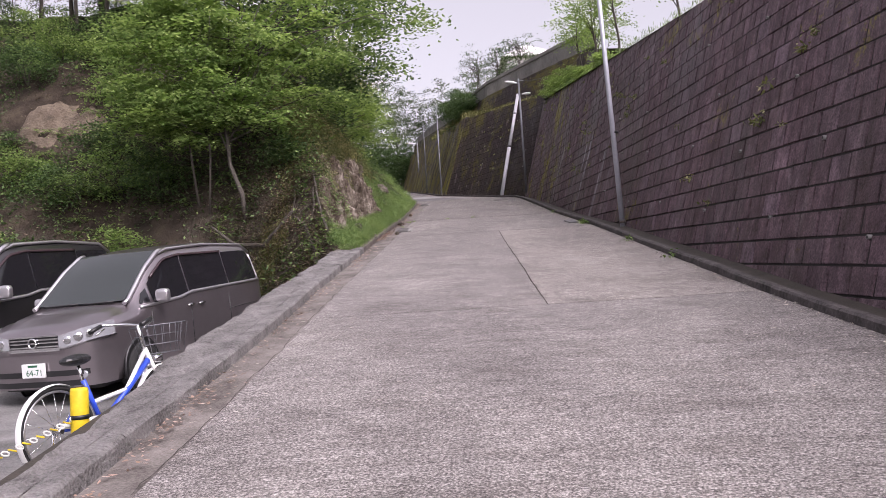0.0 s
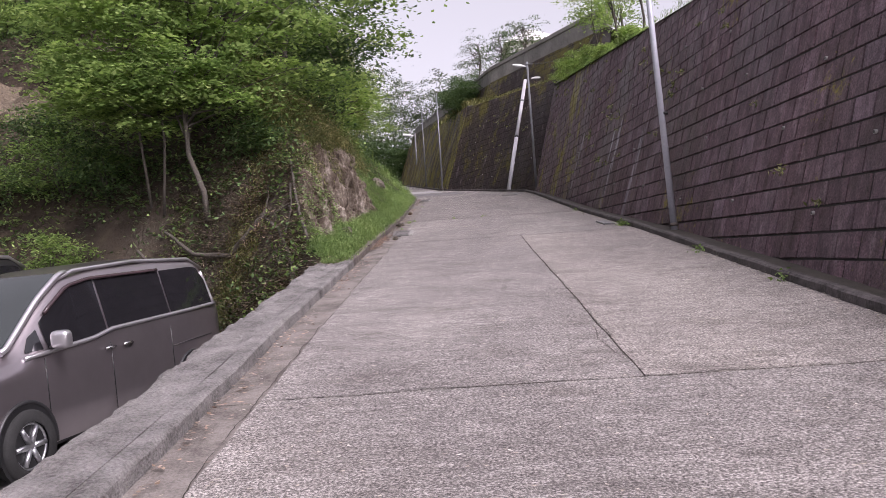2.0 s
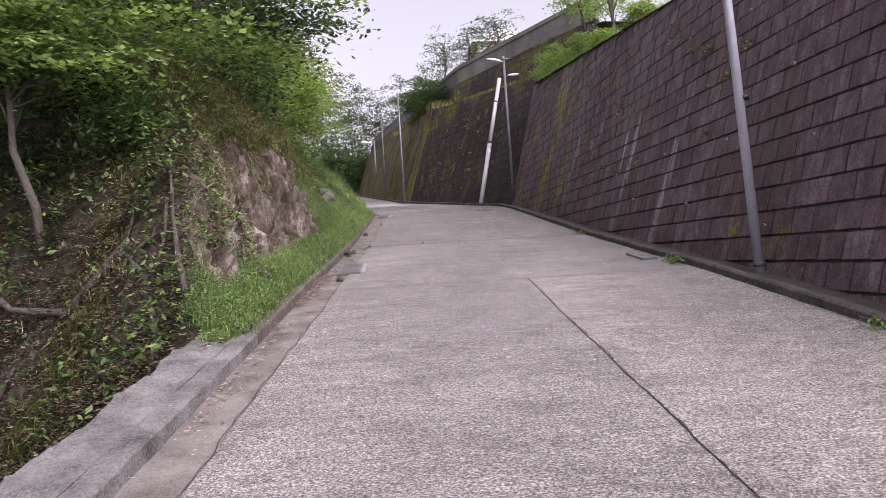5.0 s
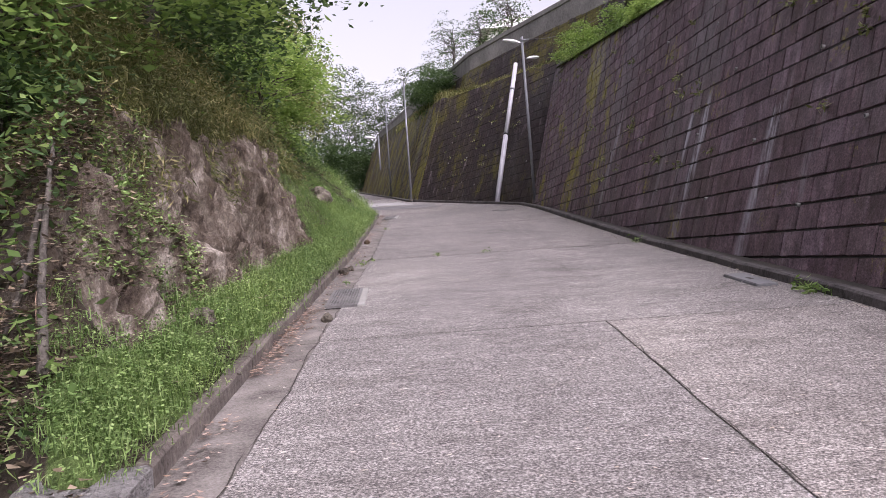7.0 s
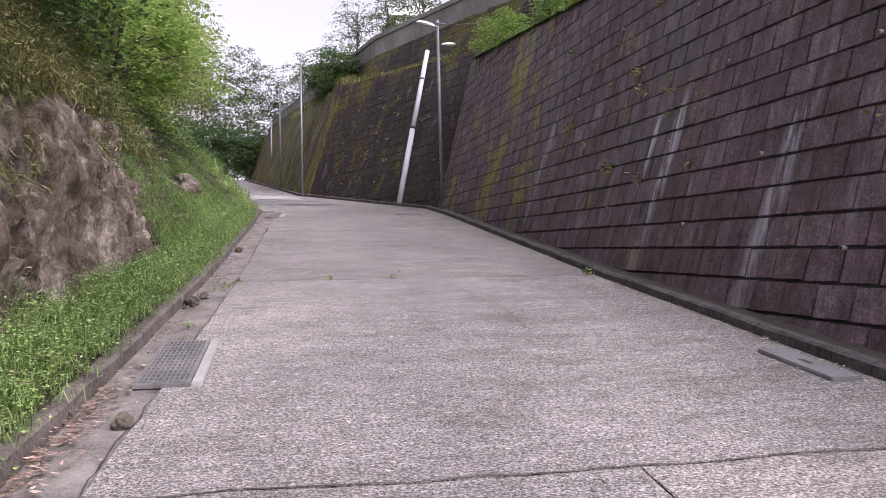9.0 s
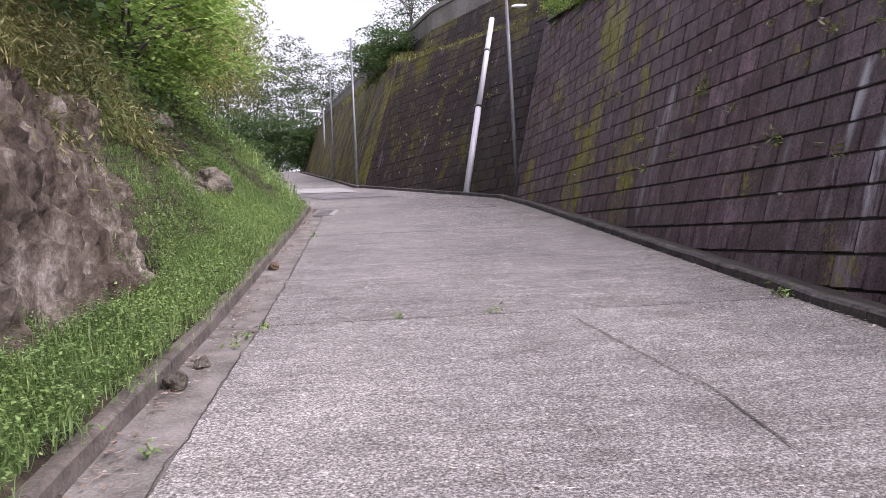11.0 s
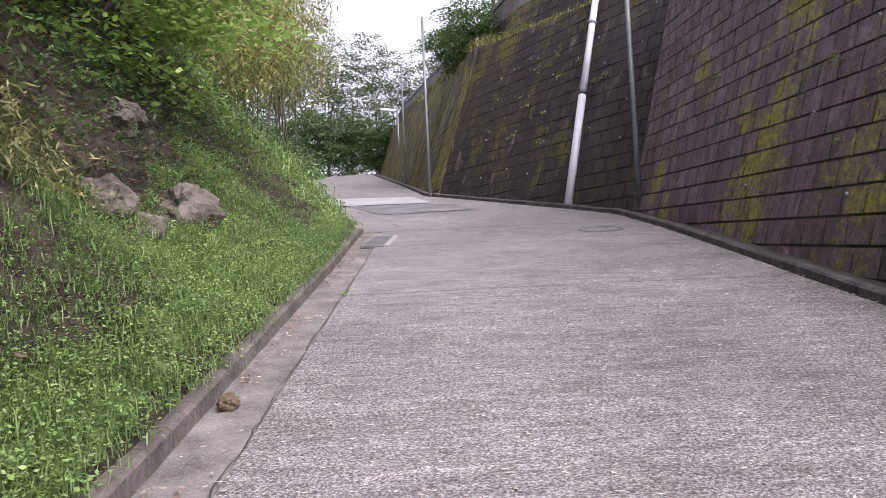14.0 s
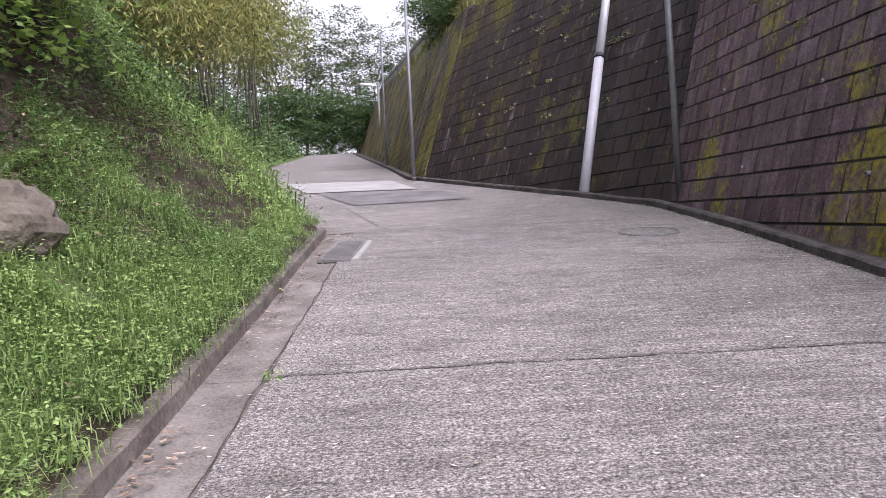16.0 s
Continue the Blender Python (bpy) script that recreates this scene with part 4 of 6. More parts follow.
# ---- vegetation ----
def leaf_material(name, dark, light, tip=None, through_light=0.35):
    m, nt, p = material(name, 0.55, 0, 0.35)
    ge = nt.nodes.new("ShaderNodeNewGeometry")
    big = noise_tex(nt, 0.6, 3, 0.5, (1, 1, 1), "World")
    c = ramp(nt, ge.outputs["Random Per Island"], [(0.0, dark), (0.75, light), (1.0, tip or light)])
    c = mix(nt, 1.0, c, ramp(nt, big, [(0.3, (0.7, 0.75, 0.7)), (0.7, (1.2, 1.15, 1.1))]), "MULTIPLY")
    nt.links.new(c, p.inputs["Base Color"])
    tr = nt.nodes.new("ShaderNodeBsdfTranslucent")
    nt.links.new(c, tr.inputs[0])
    mx = nt.nodes.new("ShaderNodeMixShader")
    mx.inputs[0].default_value = through_light
    nt.links.new(p.outputs[0], mx.inputs[1])
    nt.links.new(tr.outputs[0], mx.inputs[2])
    nt.links.new(mx.outputs[0], nt.nodes["Material Output"].inputs[0])
    return m


M["leaf"] = leaf_material("maple_leaf", (0.095, 0.16, 0.045), (0.24, 0.35, 0.105), (0.42, 0.53, 0.21), 0.52)
M["leaf_dark"] = leaf_material("shade_leaf", (0.04, 0.078, 0.028), (0.10, 0.168, 0.062), (0.19, 0.27, 0.105))
M["leaf_light"] = leaf_material("lit_young_leaf", (0.15, 0.25, 0.055), (0.31, 0.44, 0.12), (0.45, 0.57, 0.21), 0.48)
M["bamboo"] = leaf_material("bamboo_leaf", (0.08, 0.10, 0.03), (0.24, 0.25, 0.075), (0.42, 0.38, 0.14))
M["far_leaf"] = leaf_material("far_leaf", (0.05, 0.08, 0.035), (0.13, 0.18, 0.08), (0.22, 0.27, 0.13))
M["grass"] = leaf_material("grass_blade", (0.10, 0.17, 0.045), (0.23, 0.34, 0.10), (0.36, 0.46, 0.19))
M["clover"] = leaf_material("clover_leaf", (0.12, 0.20, 0.06), (0.25, 0.365, 0.125), (0.36, 0.46, 0.20))
M["verge_grass"] = leaf_material("verge_grass_blade", (0.09, 0.15, 0.045), (0.19, 0.285, 0.09), (0.29, 0.38, 0.15))
M["sasa"] = leaf_material("bamboo_grass", (0.07, 0.08, 0.026), (0.20, 0.205, 0.072), (0.43, 0.38, 0.2))
M["dry"] = leaf_material("dry_leaf", (0.12, 0.07, 0.045), (0.32, 0.21, 0.15), (0.5, 0.38, 0.3), 0.1)
M["bank_dry"] = leaf_material("dull_dry_leaf", (0.065, 0.047, 0.034), (0.19, 0.14, 0.10), (0.36, 0.28, 0.22), 0.1)
M["pink_litter"] = leaf_material("pinkish_dry_leaf", (0.20, 0.13, 0.10), (0.40, 0.28, 0.23), (0.52, 0.42, 0.37), 0.1)
M["petal"] = leaf_material("pale_litter", (0.30, 0.25, 0.20), (0.55, 0.49, 0.43), (0.65, 0.62, 0.58), 0.1)
rng = np.random.default_rng(5)


def leaves(name, centres, mat, length, width, parent=None, flat=0.7, droop=0.25, smooth=False):
    """Many small folded leaves, one at each centre. flat: 1 lies level, 0 stands any way. length, width: of a leaf, varied by a third."""
    c = np.asarray(centres, float)
    n = len(c)
    up = rng.normal(size=(n, 3)) * (1 - flat)
    up[:, 2] = np.abs(up[:, 2]) + flat
    up /= np.linalg.norm(up, axis=1)[:, None]
    a = rng.normal(size=(n, 3))
    a -= (a * up).sum(1)[:, None] * up
    a /= np.linalg.norm(a, axis=1)[:, None]
    a[:, 2] -= droop
    a /= np.linalg.norm(a, axis=1)[:, None]
    b = np.cross(up, a)
    b /= np.linalg.norm(b, axis=1)[:, None]
    ln = (length * rng.uniform(0.65, 1.3, n))[:, None]
    wd = (width * rng.uniform(0.65, 1.3, n))[:, None]
    v = np.stack([c, c + a * ln * 0.45 + b * wd * 0.5 - up * wd * 0.12, c + a * ln, c + a * ln * 0.45 - b * wd * 0.5 - up * wd * 0.12], 1).reshape(-1, 3)
    me = bpy.data.meshes.new(name)
    me.vertices.add(4 * n)
    me.vertices.foreach_set("co", v.ravel())
    me.loops.add(4 * n)
    me.loops.foreach_set("vertex_index", np.arange(4 * n))
    me.polygons.add(n)
    me.polygons.foreach_set("loop_start", np.arange(0, 4 * n, 4))
    me.polygons.foreach_set("loop_total", np.full(n, 4))
    me.materials.append(mat)
    me.update(calc_edges=True)
    ob = new(name, me)
    ob.parent = parent
    return ob


def blades(name, roots, mat, height, width, lean=0.5, parent=None):
    """Grass blades or long thin leaves: two joined quads bending over."""
    c = np.asarray(roots, float)
    n = len(c)
    ang = rng.uniform(0, 2 * np.pi, n)
    a = np.stack([np.cos(ang), np.sin(ang), np.zeros(n)], 1)
    b = np.stack([-np.sin(ang), np.cos(ang), np.zeros(n)], 1)
    h = (height * rng.uniform(0.5, 1.3, n))[:, None]
    w = (width * rng.uniform(0.6, 1.3, n))[:, None]
    l = (lean * rng.uniform(0.2, 1.3, n))[:, None]
    z = np.array([[0, 0, 1.0]])
    mid = c + z * h * 0.62 + a * h * l * 0.35
    tip = c + z * h * (1 - 0.45 * l) + a * h * l * 1.1
    v = np.stack([c - b * w * 0.4, c + b * w * 0.4, mid + b * w * 0.5, mid - b * w * 0.5, tip + b * w * 0.08, tip - b * w * 0.08], 1).reshape(-1, 3)
    k = np.arange(n)[:, None] * 6
    idx = (k + np.array([[0, 1, 2, 3, 3, 2, 4, 5]])).ravel()
    me = bpy.data.meshes.new(name)
    me.vertices.add(6 * n)
    me.vertices.foreach_set("co", v.ravel())
    me.loops.add(8 * n)
    me.loops.foreach_set("vertex_index", idx)
    me.polygons.add(2 * n)
    me.polygons.foreach_set("loop_start", np.arange(0, 8 * n, 4))
    me.polygons.foreach_set("loop_total", np.full(2 * n, 4))
    me.materials.append(mat)
    me.update(calc_edges=True)
    ob = new(name, me)
    ob.parent = parent
    return ob


def clumps(centre, radii, count, per, spread, shell=0.55, seed=1, thin=0.28):
    """Leaf places: flat sprays strewn unevenly through an ellipsoid, denser towards its skin."""
    r = np.random.default_rng(seed)
    d = r.normal(size=(count, 3))
    d /= np.linalg.norm(d, axis=1)[:, None]
    rad = shell + (1.08 - shell) * r.random(count) ** 0.8
    rad *= 1 + 0.18 * np.sin(d[:, 0] * 5 + seed) * np.cos(d[:, 2] * 4 + seed * 2)
    cc = np.array(centre) + d * rad[:, None] * np.array(radii)
    pts = cc[:, None, :] + r.normal(size=(count, per, 3)) * np.array([spread, spread, spread * thin])
    pts[:, :, 2] -= 0.35 * np.hypot(pts[:, :, 0] - cc[:, None, 0], pts[:, :, 1] - cc[:, None, 1]) ** 1.3
    return pts.reshape(-1, 3), cc


def tree(name, base, stem, centre, radii, count, per, spread, leaf_mat, size, label, seed, r0=0.12, limbs=16, shell=0.5, category="tree", width=0.6, thin=0.28):
    """A tapered, bent trunk, limbs to the sprays, and a crown of single leaves."""
    base = Vector(base)
    t = empty(name, Matrix.Translation(base), label, category)
    pts, cc = clumps(centre, radii, count, per, spread, shell, seed, thin)
    path = [Vector((0, 0, -0.3))] + [Vector(p) - base for p in stem]
    n = len(path)
    part("trunk", tube(path, [r0 * (1 - 0.75 * k / (n - 1)) for k in range(n)], 10), M["bark"], t)
    r = random.Random(seed)
    for k in range(limbs):
        e = Vector(cc[r.randrange(len(cc))]) - base
        f = r.uniform(0.35, 1.0) * (n - 1)
        i = min(int(f), n - 2)
        s = path[i].lerp(path[i + 1], f - i)
        m1 = s.lerp(e, 0.4) + Vector((r.uniform(-0.2, 0.2), r.uniform(-0.2, 0.2), r.uniform(0.0, 0.35)))
        m2 = s.lerp(e, 0.75) + Vector((r.uniform(-0.2, 0.2), r.uniform(-0.2, 0.2), r.uniform(0.0, 0.25)))
        part("limb", tube([s, m1, m2, e], [r0 * 0.32, r0 * 0.22, r0 * 0.13, 0.006], 6), M["bark"], t)
    # sunlit highlights put into the colour: two fifths of the leaves are lighter
    young = len(pts) * 2 // 5 if leaf_mat is M["leaf"] else 0
    leaves("crown", pts[young:] - np.array(base), leaf_mat, size, size * width, t, 0.75, 0.3)
    if young:
        leaves("lit_leaves", pts[:young] - np.array(base) + np.array((0, 0, 0.05)), M["leaf_light"], size, size * width, t, 0.85, 0.2)
    return t


tree("maple_tree", (-4.45, 18.1, 3.9), [(-4.5, 18.05, 4.3), (-4.75, 18.05, 5.0), (-4.8, 18.1, 5.6), (-4.95, 18.3, 6.4), (-4.9, 18.9, 7.8), (-4.6, 19.5, 9.2)],
     (-4.3, 19.7, 8.7), (3.3, 2.3, 2.6), 190, 130, 0.34, M["leaf"], 0.125, "leafy maple tree with bent pale trunk on the bank", 3, 0.06, 34, thin=0.14)
tree("maple_tree", (-5.6, 18.4, 4.4), [(-5.7, 18.2, 5.5), (-5.8, 18.0, 6.6), (-5.9, 18.2, 7.6)],
     (-5.7, 18.3, 7.7), (1.9, 1.4, 1.7), 120, 130, 0.32, M["leaf"], 0.115, "leafy maple tree leaning over the parking lot", 8, 0.03, 22, thin=0.14)
tree("broadleaf_tree", (-4.2, 24.5, 8.0), [(-4.1, 24.5, 9.0), (-3.9, 24.6, 10.2), (-3.8, 24.8, 11.5)],
     (-4.0, 25.2, 10.7), (2.9, 3.6, 3.0), 190, 110, 0.42, M["leaf_dark"], 0.15, "dense green broadleaf tree above the rock face", 14, 0.16, 30)
tree("broadleaf_tree", (-5.4, 28.5, 8.2), [(-5.2, 28.5, 9.5), (-5.0, 28.6, 11), (-5.0, 28.8, 12.5)],
     (-5.2, 29.2, 11.4), (2.4, 2.6, 2.5), 120, 130, 0.42, M["leaf_dark"], 0.10, "shaded dark green broadleaf tree over the verge", 21, 0.2, 24)
tree("young_tree", (-4.4, 33.0, 7.6), [(-4.3, 33.0, 8.2), (-4.1, 33.0, 9.2), (-4.0, 33.2, 10.4)],
     (-3.9, 33.2, 9.7), (1.9, 2.2, 1.7), 110, 110, 0.34, M["leaf_light"], 0.13, "bright young tree over the grass verge", 31, 0.12, 20)
tree("broadleaf_tree", (-6.5, 36.0, 9.0), [(-6.3, 36.0, 10.5), (-6.0, 36.1, 12), (-6.0, 36.2, 13.5)],
     (-6.2, 36.2, 12.2), (2.6, 2.8, 2.6), 130, 130, 0.45, M["leaf"], 0.12, "green broadleaf tree behind the verge", 36, 0.18, 18)
for k, (x, y, z, s) in enumerate(((-7.9, 27.5, 9.5, 1.0), (-13, 31, 10.5, 1.2), (-7.2, 24.6, 11.5, 1.1), (-18, 30, 9.5, 1.1), (-8.5, 31, 12.5, 1.2))):
    z = max(z, hill_z(x, y) + 1.0)
    tree("woodland_tree", (x, y, hill_z(x, y) - 0.1), [(x + 0.1, y, z + 1), (x, y + 0.1, z + 3), (x + 0.2, y, z + 5)], (x, y, z + 4.2), (2.6 * s, 2.4 * s, 2.6 * s), 120, 90, 0.5, M["leaf_dark"], 0.18,
         "tall dark woodland tree on the hilltop", 40 + k, 0.16, 14)
rt = random.Random(44)
for k in range(22):
    x, y = -22.5 + 0.62 * k + rt.uniform(-0.25, 0.25), rt.uniform(26.0, 30.5)
    z = hill_z(x, y)
    h = rt.uniform(5.5, 7.5)
    tree("hilltop_tree", (x, y, z - 0.1), [(x + rt.uniform(-0.2, 0.2), y, z + h * 0.4), (x + rt.uniform(-0.3, 0.3), y, z + h * 0.75), (x + rt.uniform(-0.4, 0.4), y, z + h)],
         (x, y, z + h * 0.92), (1.1, 1.1, 1.7), 34, 50, 0.4, M["leaf_dark"], 0.17, "slender bare-stemmed tree on the hill's crest", 200 + k, rt.uniform(0.05, 0.09), 6)


def bush(x, y, r, h, mat, label, seed, leaf=0.09, dense=34):
    """A rounded, uneven bush rooted on the bank: stems and flat sprays of leaves."""
    z = hill_z(x, y)
    b = Vector((x, y, z))
    pts, cc = clumps((x, y - 0.1, z + h * 0.55), (r, r * 0.8, h * 0.55), dense, 60, 0.2, 0.35, seed, 0.3)
    t = empty("bush", Matrix.Translation(b), label, "bush", "bank bushes")
    q = len(pts) // 5
    leaves("foliage", pts[q:] - np.array(b), mat, leaf, leaf * 0.5, t, 0.65, 0.35)
    # a fifth of the leaves in a lighter colour stands in for sunlit tops
    leaves("lit_leaves", pts[:q] - np.array(b) + np.array((0, 0, 0.05)), M["leaf_light"] if mat is M["leaf"] else M["leaf"], leaf, leaf * 0.5, t, 0.8, 0.2)
    for e in cc[::8]:
        e = Vector(e) - b
        part("stem", tube([(0, 0, -0.15), (e.x * 0.4, e.y * 0.4, e.z * 0.6), e], [0.022, 0.014, 0.004], 5), M["bark"], t)
    return t


SLIP = (-11.0, 23.0)
for k, (x, y, r, h, m) in enumerate(((-8.9, 18.4, 1.15, 1.5, "leaf"), (-7.6, 18.6, 1.0, 1.5, "leaf"), (-10.2, 18.9, 1.1, 1.3, "leaf_dark"), (-6.9, 19.6, 0.9, 1.3, "leaf_dark"), (-8.0, 20.2, 1.1, 1.4, "leaf"),
                                     (-9.4, 20.2, 0.9, 1.0, "leaf_dark"), (-11.8, 19.4, 1.2, 1.4, "leaf"), (-6.3, 17.9, 0.7, 1.0, "leaf_dark"), (-7.2, 22.0, 1.1, 1.3, "leaf_dark"), (-8.6, 22.6, 1.0, 1.2, "leaf"),
                                     (-13.4, 20.3, 1.3, 1.5, "leaf_dark"), (-12.6, 24.4, 1.1, 1.1, "leaf_dark"), (-9.0, 25.0, 1.2, 1.4, "leaf"), (-10.6, 26.2, 1.3, 1.2, "leaf_dark"), (-13.4, 26.8, 1.4, 1.4, "leaf"),
                                     (-15.4, 22.6, 1.3, 1.5, "leaf"), (-15.8, 26.0, 1.4, 1.4, "leaf_dark"), (-18.2, 24.6, 1.5, 1.6, "leaf_dark"), (-3.7, 18.9, 0.5, 0.6, "leaf_dark"), (-12.2, 29.5, 1.8, 2.4, "leaf_dark"), (-16.0, 30.0, 2.0, 2.6, "leaf_dark"), (-20.0, 29.0, 2.0, 2.6, "leaf_dark"),
                                     (-5.9, 17.2, 0.6, 0.8, "leaf"), (-6.8, 17.6, 0.7, 1.0, "leaf_dark"), (-7.7, 17.9, 0.8, 1.1, "leaf_dark"), (-8.7, 18.1, 0.9, 1.2, "leaf"), (-9.8, 18.3, 1.0, 1.3, "leaf"), (-11.0, 18.5, 1.0, 1.3, "leaf_dark"), (-12.4, 18.7, 1.1, 1.4, "leaf"),
                                     (-9.2, 21.6, 0.9, 1.0, "leaf_dark"), (-9.3, 23.6, 0.9, 1.0, "leaf"), (-12.7, 22.2, 0.9, 1.0, "leaf_dark"), (-11.4, 21.3, 0.9, 0.9, "leaf"), (-10.3, 24.8, 0.9, 0.9, "leaf"), (-12.0, 25.4, 0.9, 0.9, "leaf"))):
    bush(x, y, r, h, M[m], "fresh green leafy bush on the steep bank" if m == "leaf" else "dark green tangled bush on the steep bank", 230 + k, 0.10, int(36 * r) + 8)
for k, (x, y, z, s) in enumerate(((-7.4, 52, 15.8, 1.3), (-9.4, 55, 18.0, 1.6), (-7.7, 58, 18.2, 1.5), (-9.2, 65, 20.2, 1.6), (-8.6, 73, 20.5, 1.5), (-11.8, 59, 20.0, 1.7), (-7.6, 47.5, 14.2, 0.9))):
    b = Vector((x - 0.6, y, road_z(y) + 1.2))
    t = empty("bamboo_clump", Matrix.Translation(b), "bamboo clump with drooping yellow-green plumes", "bamboo", "bamboo grove")
    r = random.Random(60 + k)
    for j in range(9):
        o = Vector((r.uniform(-1, 1), r.uniform(-1.2, 1.2), -0.3))
        e = Vector((x + r.uniform(-1.0, 1.6), y + r.uniform(-1.6, 1.6), z + r.uniform(-0.6, 1.8))) - b
        m1 = o.lerp(e, 0.6) + Vector((-0.4, 0, 0.9))
        part("culm", tube([o, o.lerp(m1, 0.5), m1, e], [0.05, 0.045, 0.035, 0.01], 7), M["bark"], t)
    pts, cc = clumps((x + 0.2, y, z), (1.9 * s, 1.9 * s, 2.3 * s), 120, 90, 0.36, 0.4, 70 + k, 1.0)
    leaves("plume", pts - np.array(b), M["bamboo"], 0.26, 0.06, t, 0.25, 0.9)
for k in range(17):
    a = k / 16
    x, y = -34 + 44 * a + 2 * wob(k, 0, 3, 1), 119 + 9 * wob(k, 3, 0, 1.7) + (6 if a > 0.62 else 0)
    z = 19.5 + 2 * wob(k, 9, 1, 1)
    h = 8.2 + 2.4 * abs(wob(k, 5, 5, 1.3))
    tree("far_tree", (x, y, 17.5), [(x, y, 20), (x + 0.3, y, 23), (x, y, 26)], (x, y, z + h * 1.05), (3.4, 3.0, h * 1.15), 150, 34, 0.6, M["far_leaf"], 0.36, "tall hazy tree beyond the top of the road", 90 + k, 0.25, 8, 0.3)
for k in range(7):
    x, y = -12.5 + 2.2 * k * 0.8 - 1.5, 100 + 1.6 * k
    pts, cc = clumps((x, y, road_z(y) + 3.2), (2.2, 1.5, 3.4), 120, 60, 0.4, 0.3, 130 + k)
    b = Vector((x, y, road_z(y)))
    t = empty("shrub", Matrix.Translation(b), "dark shrub at the top of the road", "shrub", "far shrubs")
    leaves("foliage", pts - np.array(b), M["leaf_dark"], 0.26, 0.14, t)
    part("stem", tube([(0, 0, -0.3), (0.1, 0, 1), (0, 0.1, 2)], [0.06, 0.04, 0.01], 6), M["bark"], t)

# right-hand side: terrace trees, shrubs and the bush on the far ledge
TER = lambda y: zf(-4) + 4.58 + (11.6 - zf(-4) - 4.58) * (y + 4) / 43.4
for k, (x, y, h, s, m) in enumerate(((6.9, 36.5, 3.6, 1.0, "leaf_light"), (7.1, 33.8, 4.2, 1.2, "leaf_light"), (7.4, 31.0, 4.6, 1.3, "leaf"), (8.6, 27.0, 5.0, 1.4, "leaf"), (8.6, 38.5, 4.2, 1.1, "leaf"))):
    z = TER(y) + 0.1
    tree("garden_tree", (x, y, z), [(x + 0.1, y, z + h * 0.3), (x - 0.1, y - 0.2, z + h * 0.6), (x, y, z + h)], (x - 0.2, y, z + h * 0.78), (1.2 * s, 1.3 * s, 1.15 * s), 40, 46, 0.28, M[m], 0.12, "slender garden tree with light green leaves on the wall", 150 + k, 0.06, 12, 0.3)
for k, (x, y, s) in enumerate(((6.0, 38.4, 1.05), (5.95, 36.6, 0.75), (6.1, 33.0, 0.65), (6.0, 30.5, 0.45), (6.0, 27, 0.45))):
    z = TER(y) + 0.02
    pts, cc = clumps((x, y, z + 0.55 * s), (0.8 * s, 0.9 * s, 0.7 * s), 40, 70, 0.16, 0.3, 160 + k)
    t = empty("shrub", Matrix.Translation((x, y, z)), "bright green shrub at the wall's edge", "shrub", "wall-top shrubs")
    leaves("foliage", pts - np.array((x, y, z)), M["leaf_light"], 0.09, 0.05, t)
    part("stem", tube([(0, 0, -0.1), (0.03, 0, 0.3), (0, 0.05, 0.6 * s)], [0.03, 0.02, 0.008], 6), M["bark"], t)
for k, (x, y, z, s) in enumerate(((1.9, 54.0, 15.2, 1.2), (1.5, 57.5, 15.9, 1.1))):
    pts, cc = clumps((x, y, z), (1.1 * s, 1.6 * s, 1.1 * s), 90, 80, 0.26, 0.3, 170 + k)
    t = empty("shrub", Matrix.Translation((x, y, z - 1.2 * s)), "dark green bush spilling over the far wall", "shrub", "ledge bushes")
    leaves("foliage", pts - np.array((x, y, z - 1.2 * s)), M["leaf_dark"], 0.13, 0.07, t)
    part("stem", tube([(0, 0, -0.3), (0.1, 0, 0.6), (0, 0.1, 1.2)], [0.05, 0.04, 0.01], 6), M["bark"], t)
for k, (x, y, z, h) in enumerate(((4.4, 54, 15.3, 3.6), (5.6, 50.5, 15.2, 3.0), (3.4, 60, 16.2, 4.2))):
    tree("sparse_tree", (x, y, z), [(x, y, z + h * 0.4), (x + 0.2, y, z + h * 0.75), (x, y, z + h)], (x, y, z + h * 0.75), (1.5, 1.5, h * 0.42), 70, 22, 0.22, M["leaf_dark"], 0.13, "sparse thin-branched tree behind the parapet", 180 + k, 0.07, 34, 0.3)


# ground cover on the bank
def scatter(n, x0, x1, y0, y1, keep):
    out = []
    xs, yy = rng.uniform(x0, x1, n), rng.uniform(y0, y1, n)
    for x, y in zip(xs, yy):
        if inside(x, y):
            d, z, fy, fx = foot_near(x, y)
            if keep(x, y, d, fx, fy):
                out.append((x, y, hill_z(x, y)))
    return np.array(out)


def bundle(pts, per, spread, lift=0.0):
    p = np.repeat(np.asarray(pts), per, 0)
    p[:, :2] += rng.normal(size=(len(p), 2)) * spread
    p[:, 2] += np.abs(rng.normal(size=len(p))) * lift
    return p


side = lambda fx: fx > -8.9
verge = lambda x, y, d, fx, fy: side(fx) and d < interp(fy, [(15.5, 0.95), (24.2, 0.85), (26, 1.4), (28, 1.4), (32, 1.6), (36, 2.6), (38, 3.2), (44, 3.0), (50, 2.0)]) * (1 + 0.25 * wob(x, y, 3, 1.1)) and wob(x, y, 6, 1.6) > -0.55
vp = scatter(16000, -6.5, -1.1, 15.4, 34, verge)
vq = scatter(14000, -10, -1.0, 30, 60, verge)
allv = np.vstack([vp, vq])
tagged(blades("grass", bundle(allv, 16, 0.07), M["verge_grass"], 0.10, 0.006, 1.0), "fresh green grass on the verge", "grass", kind="stuff")
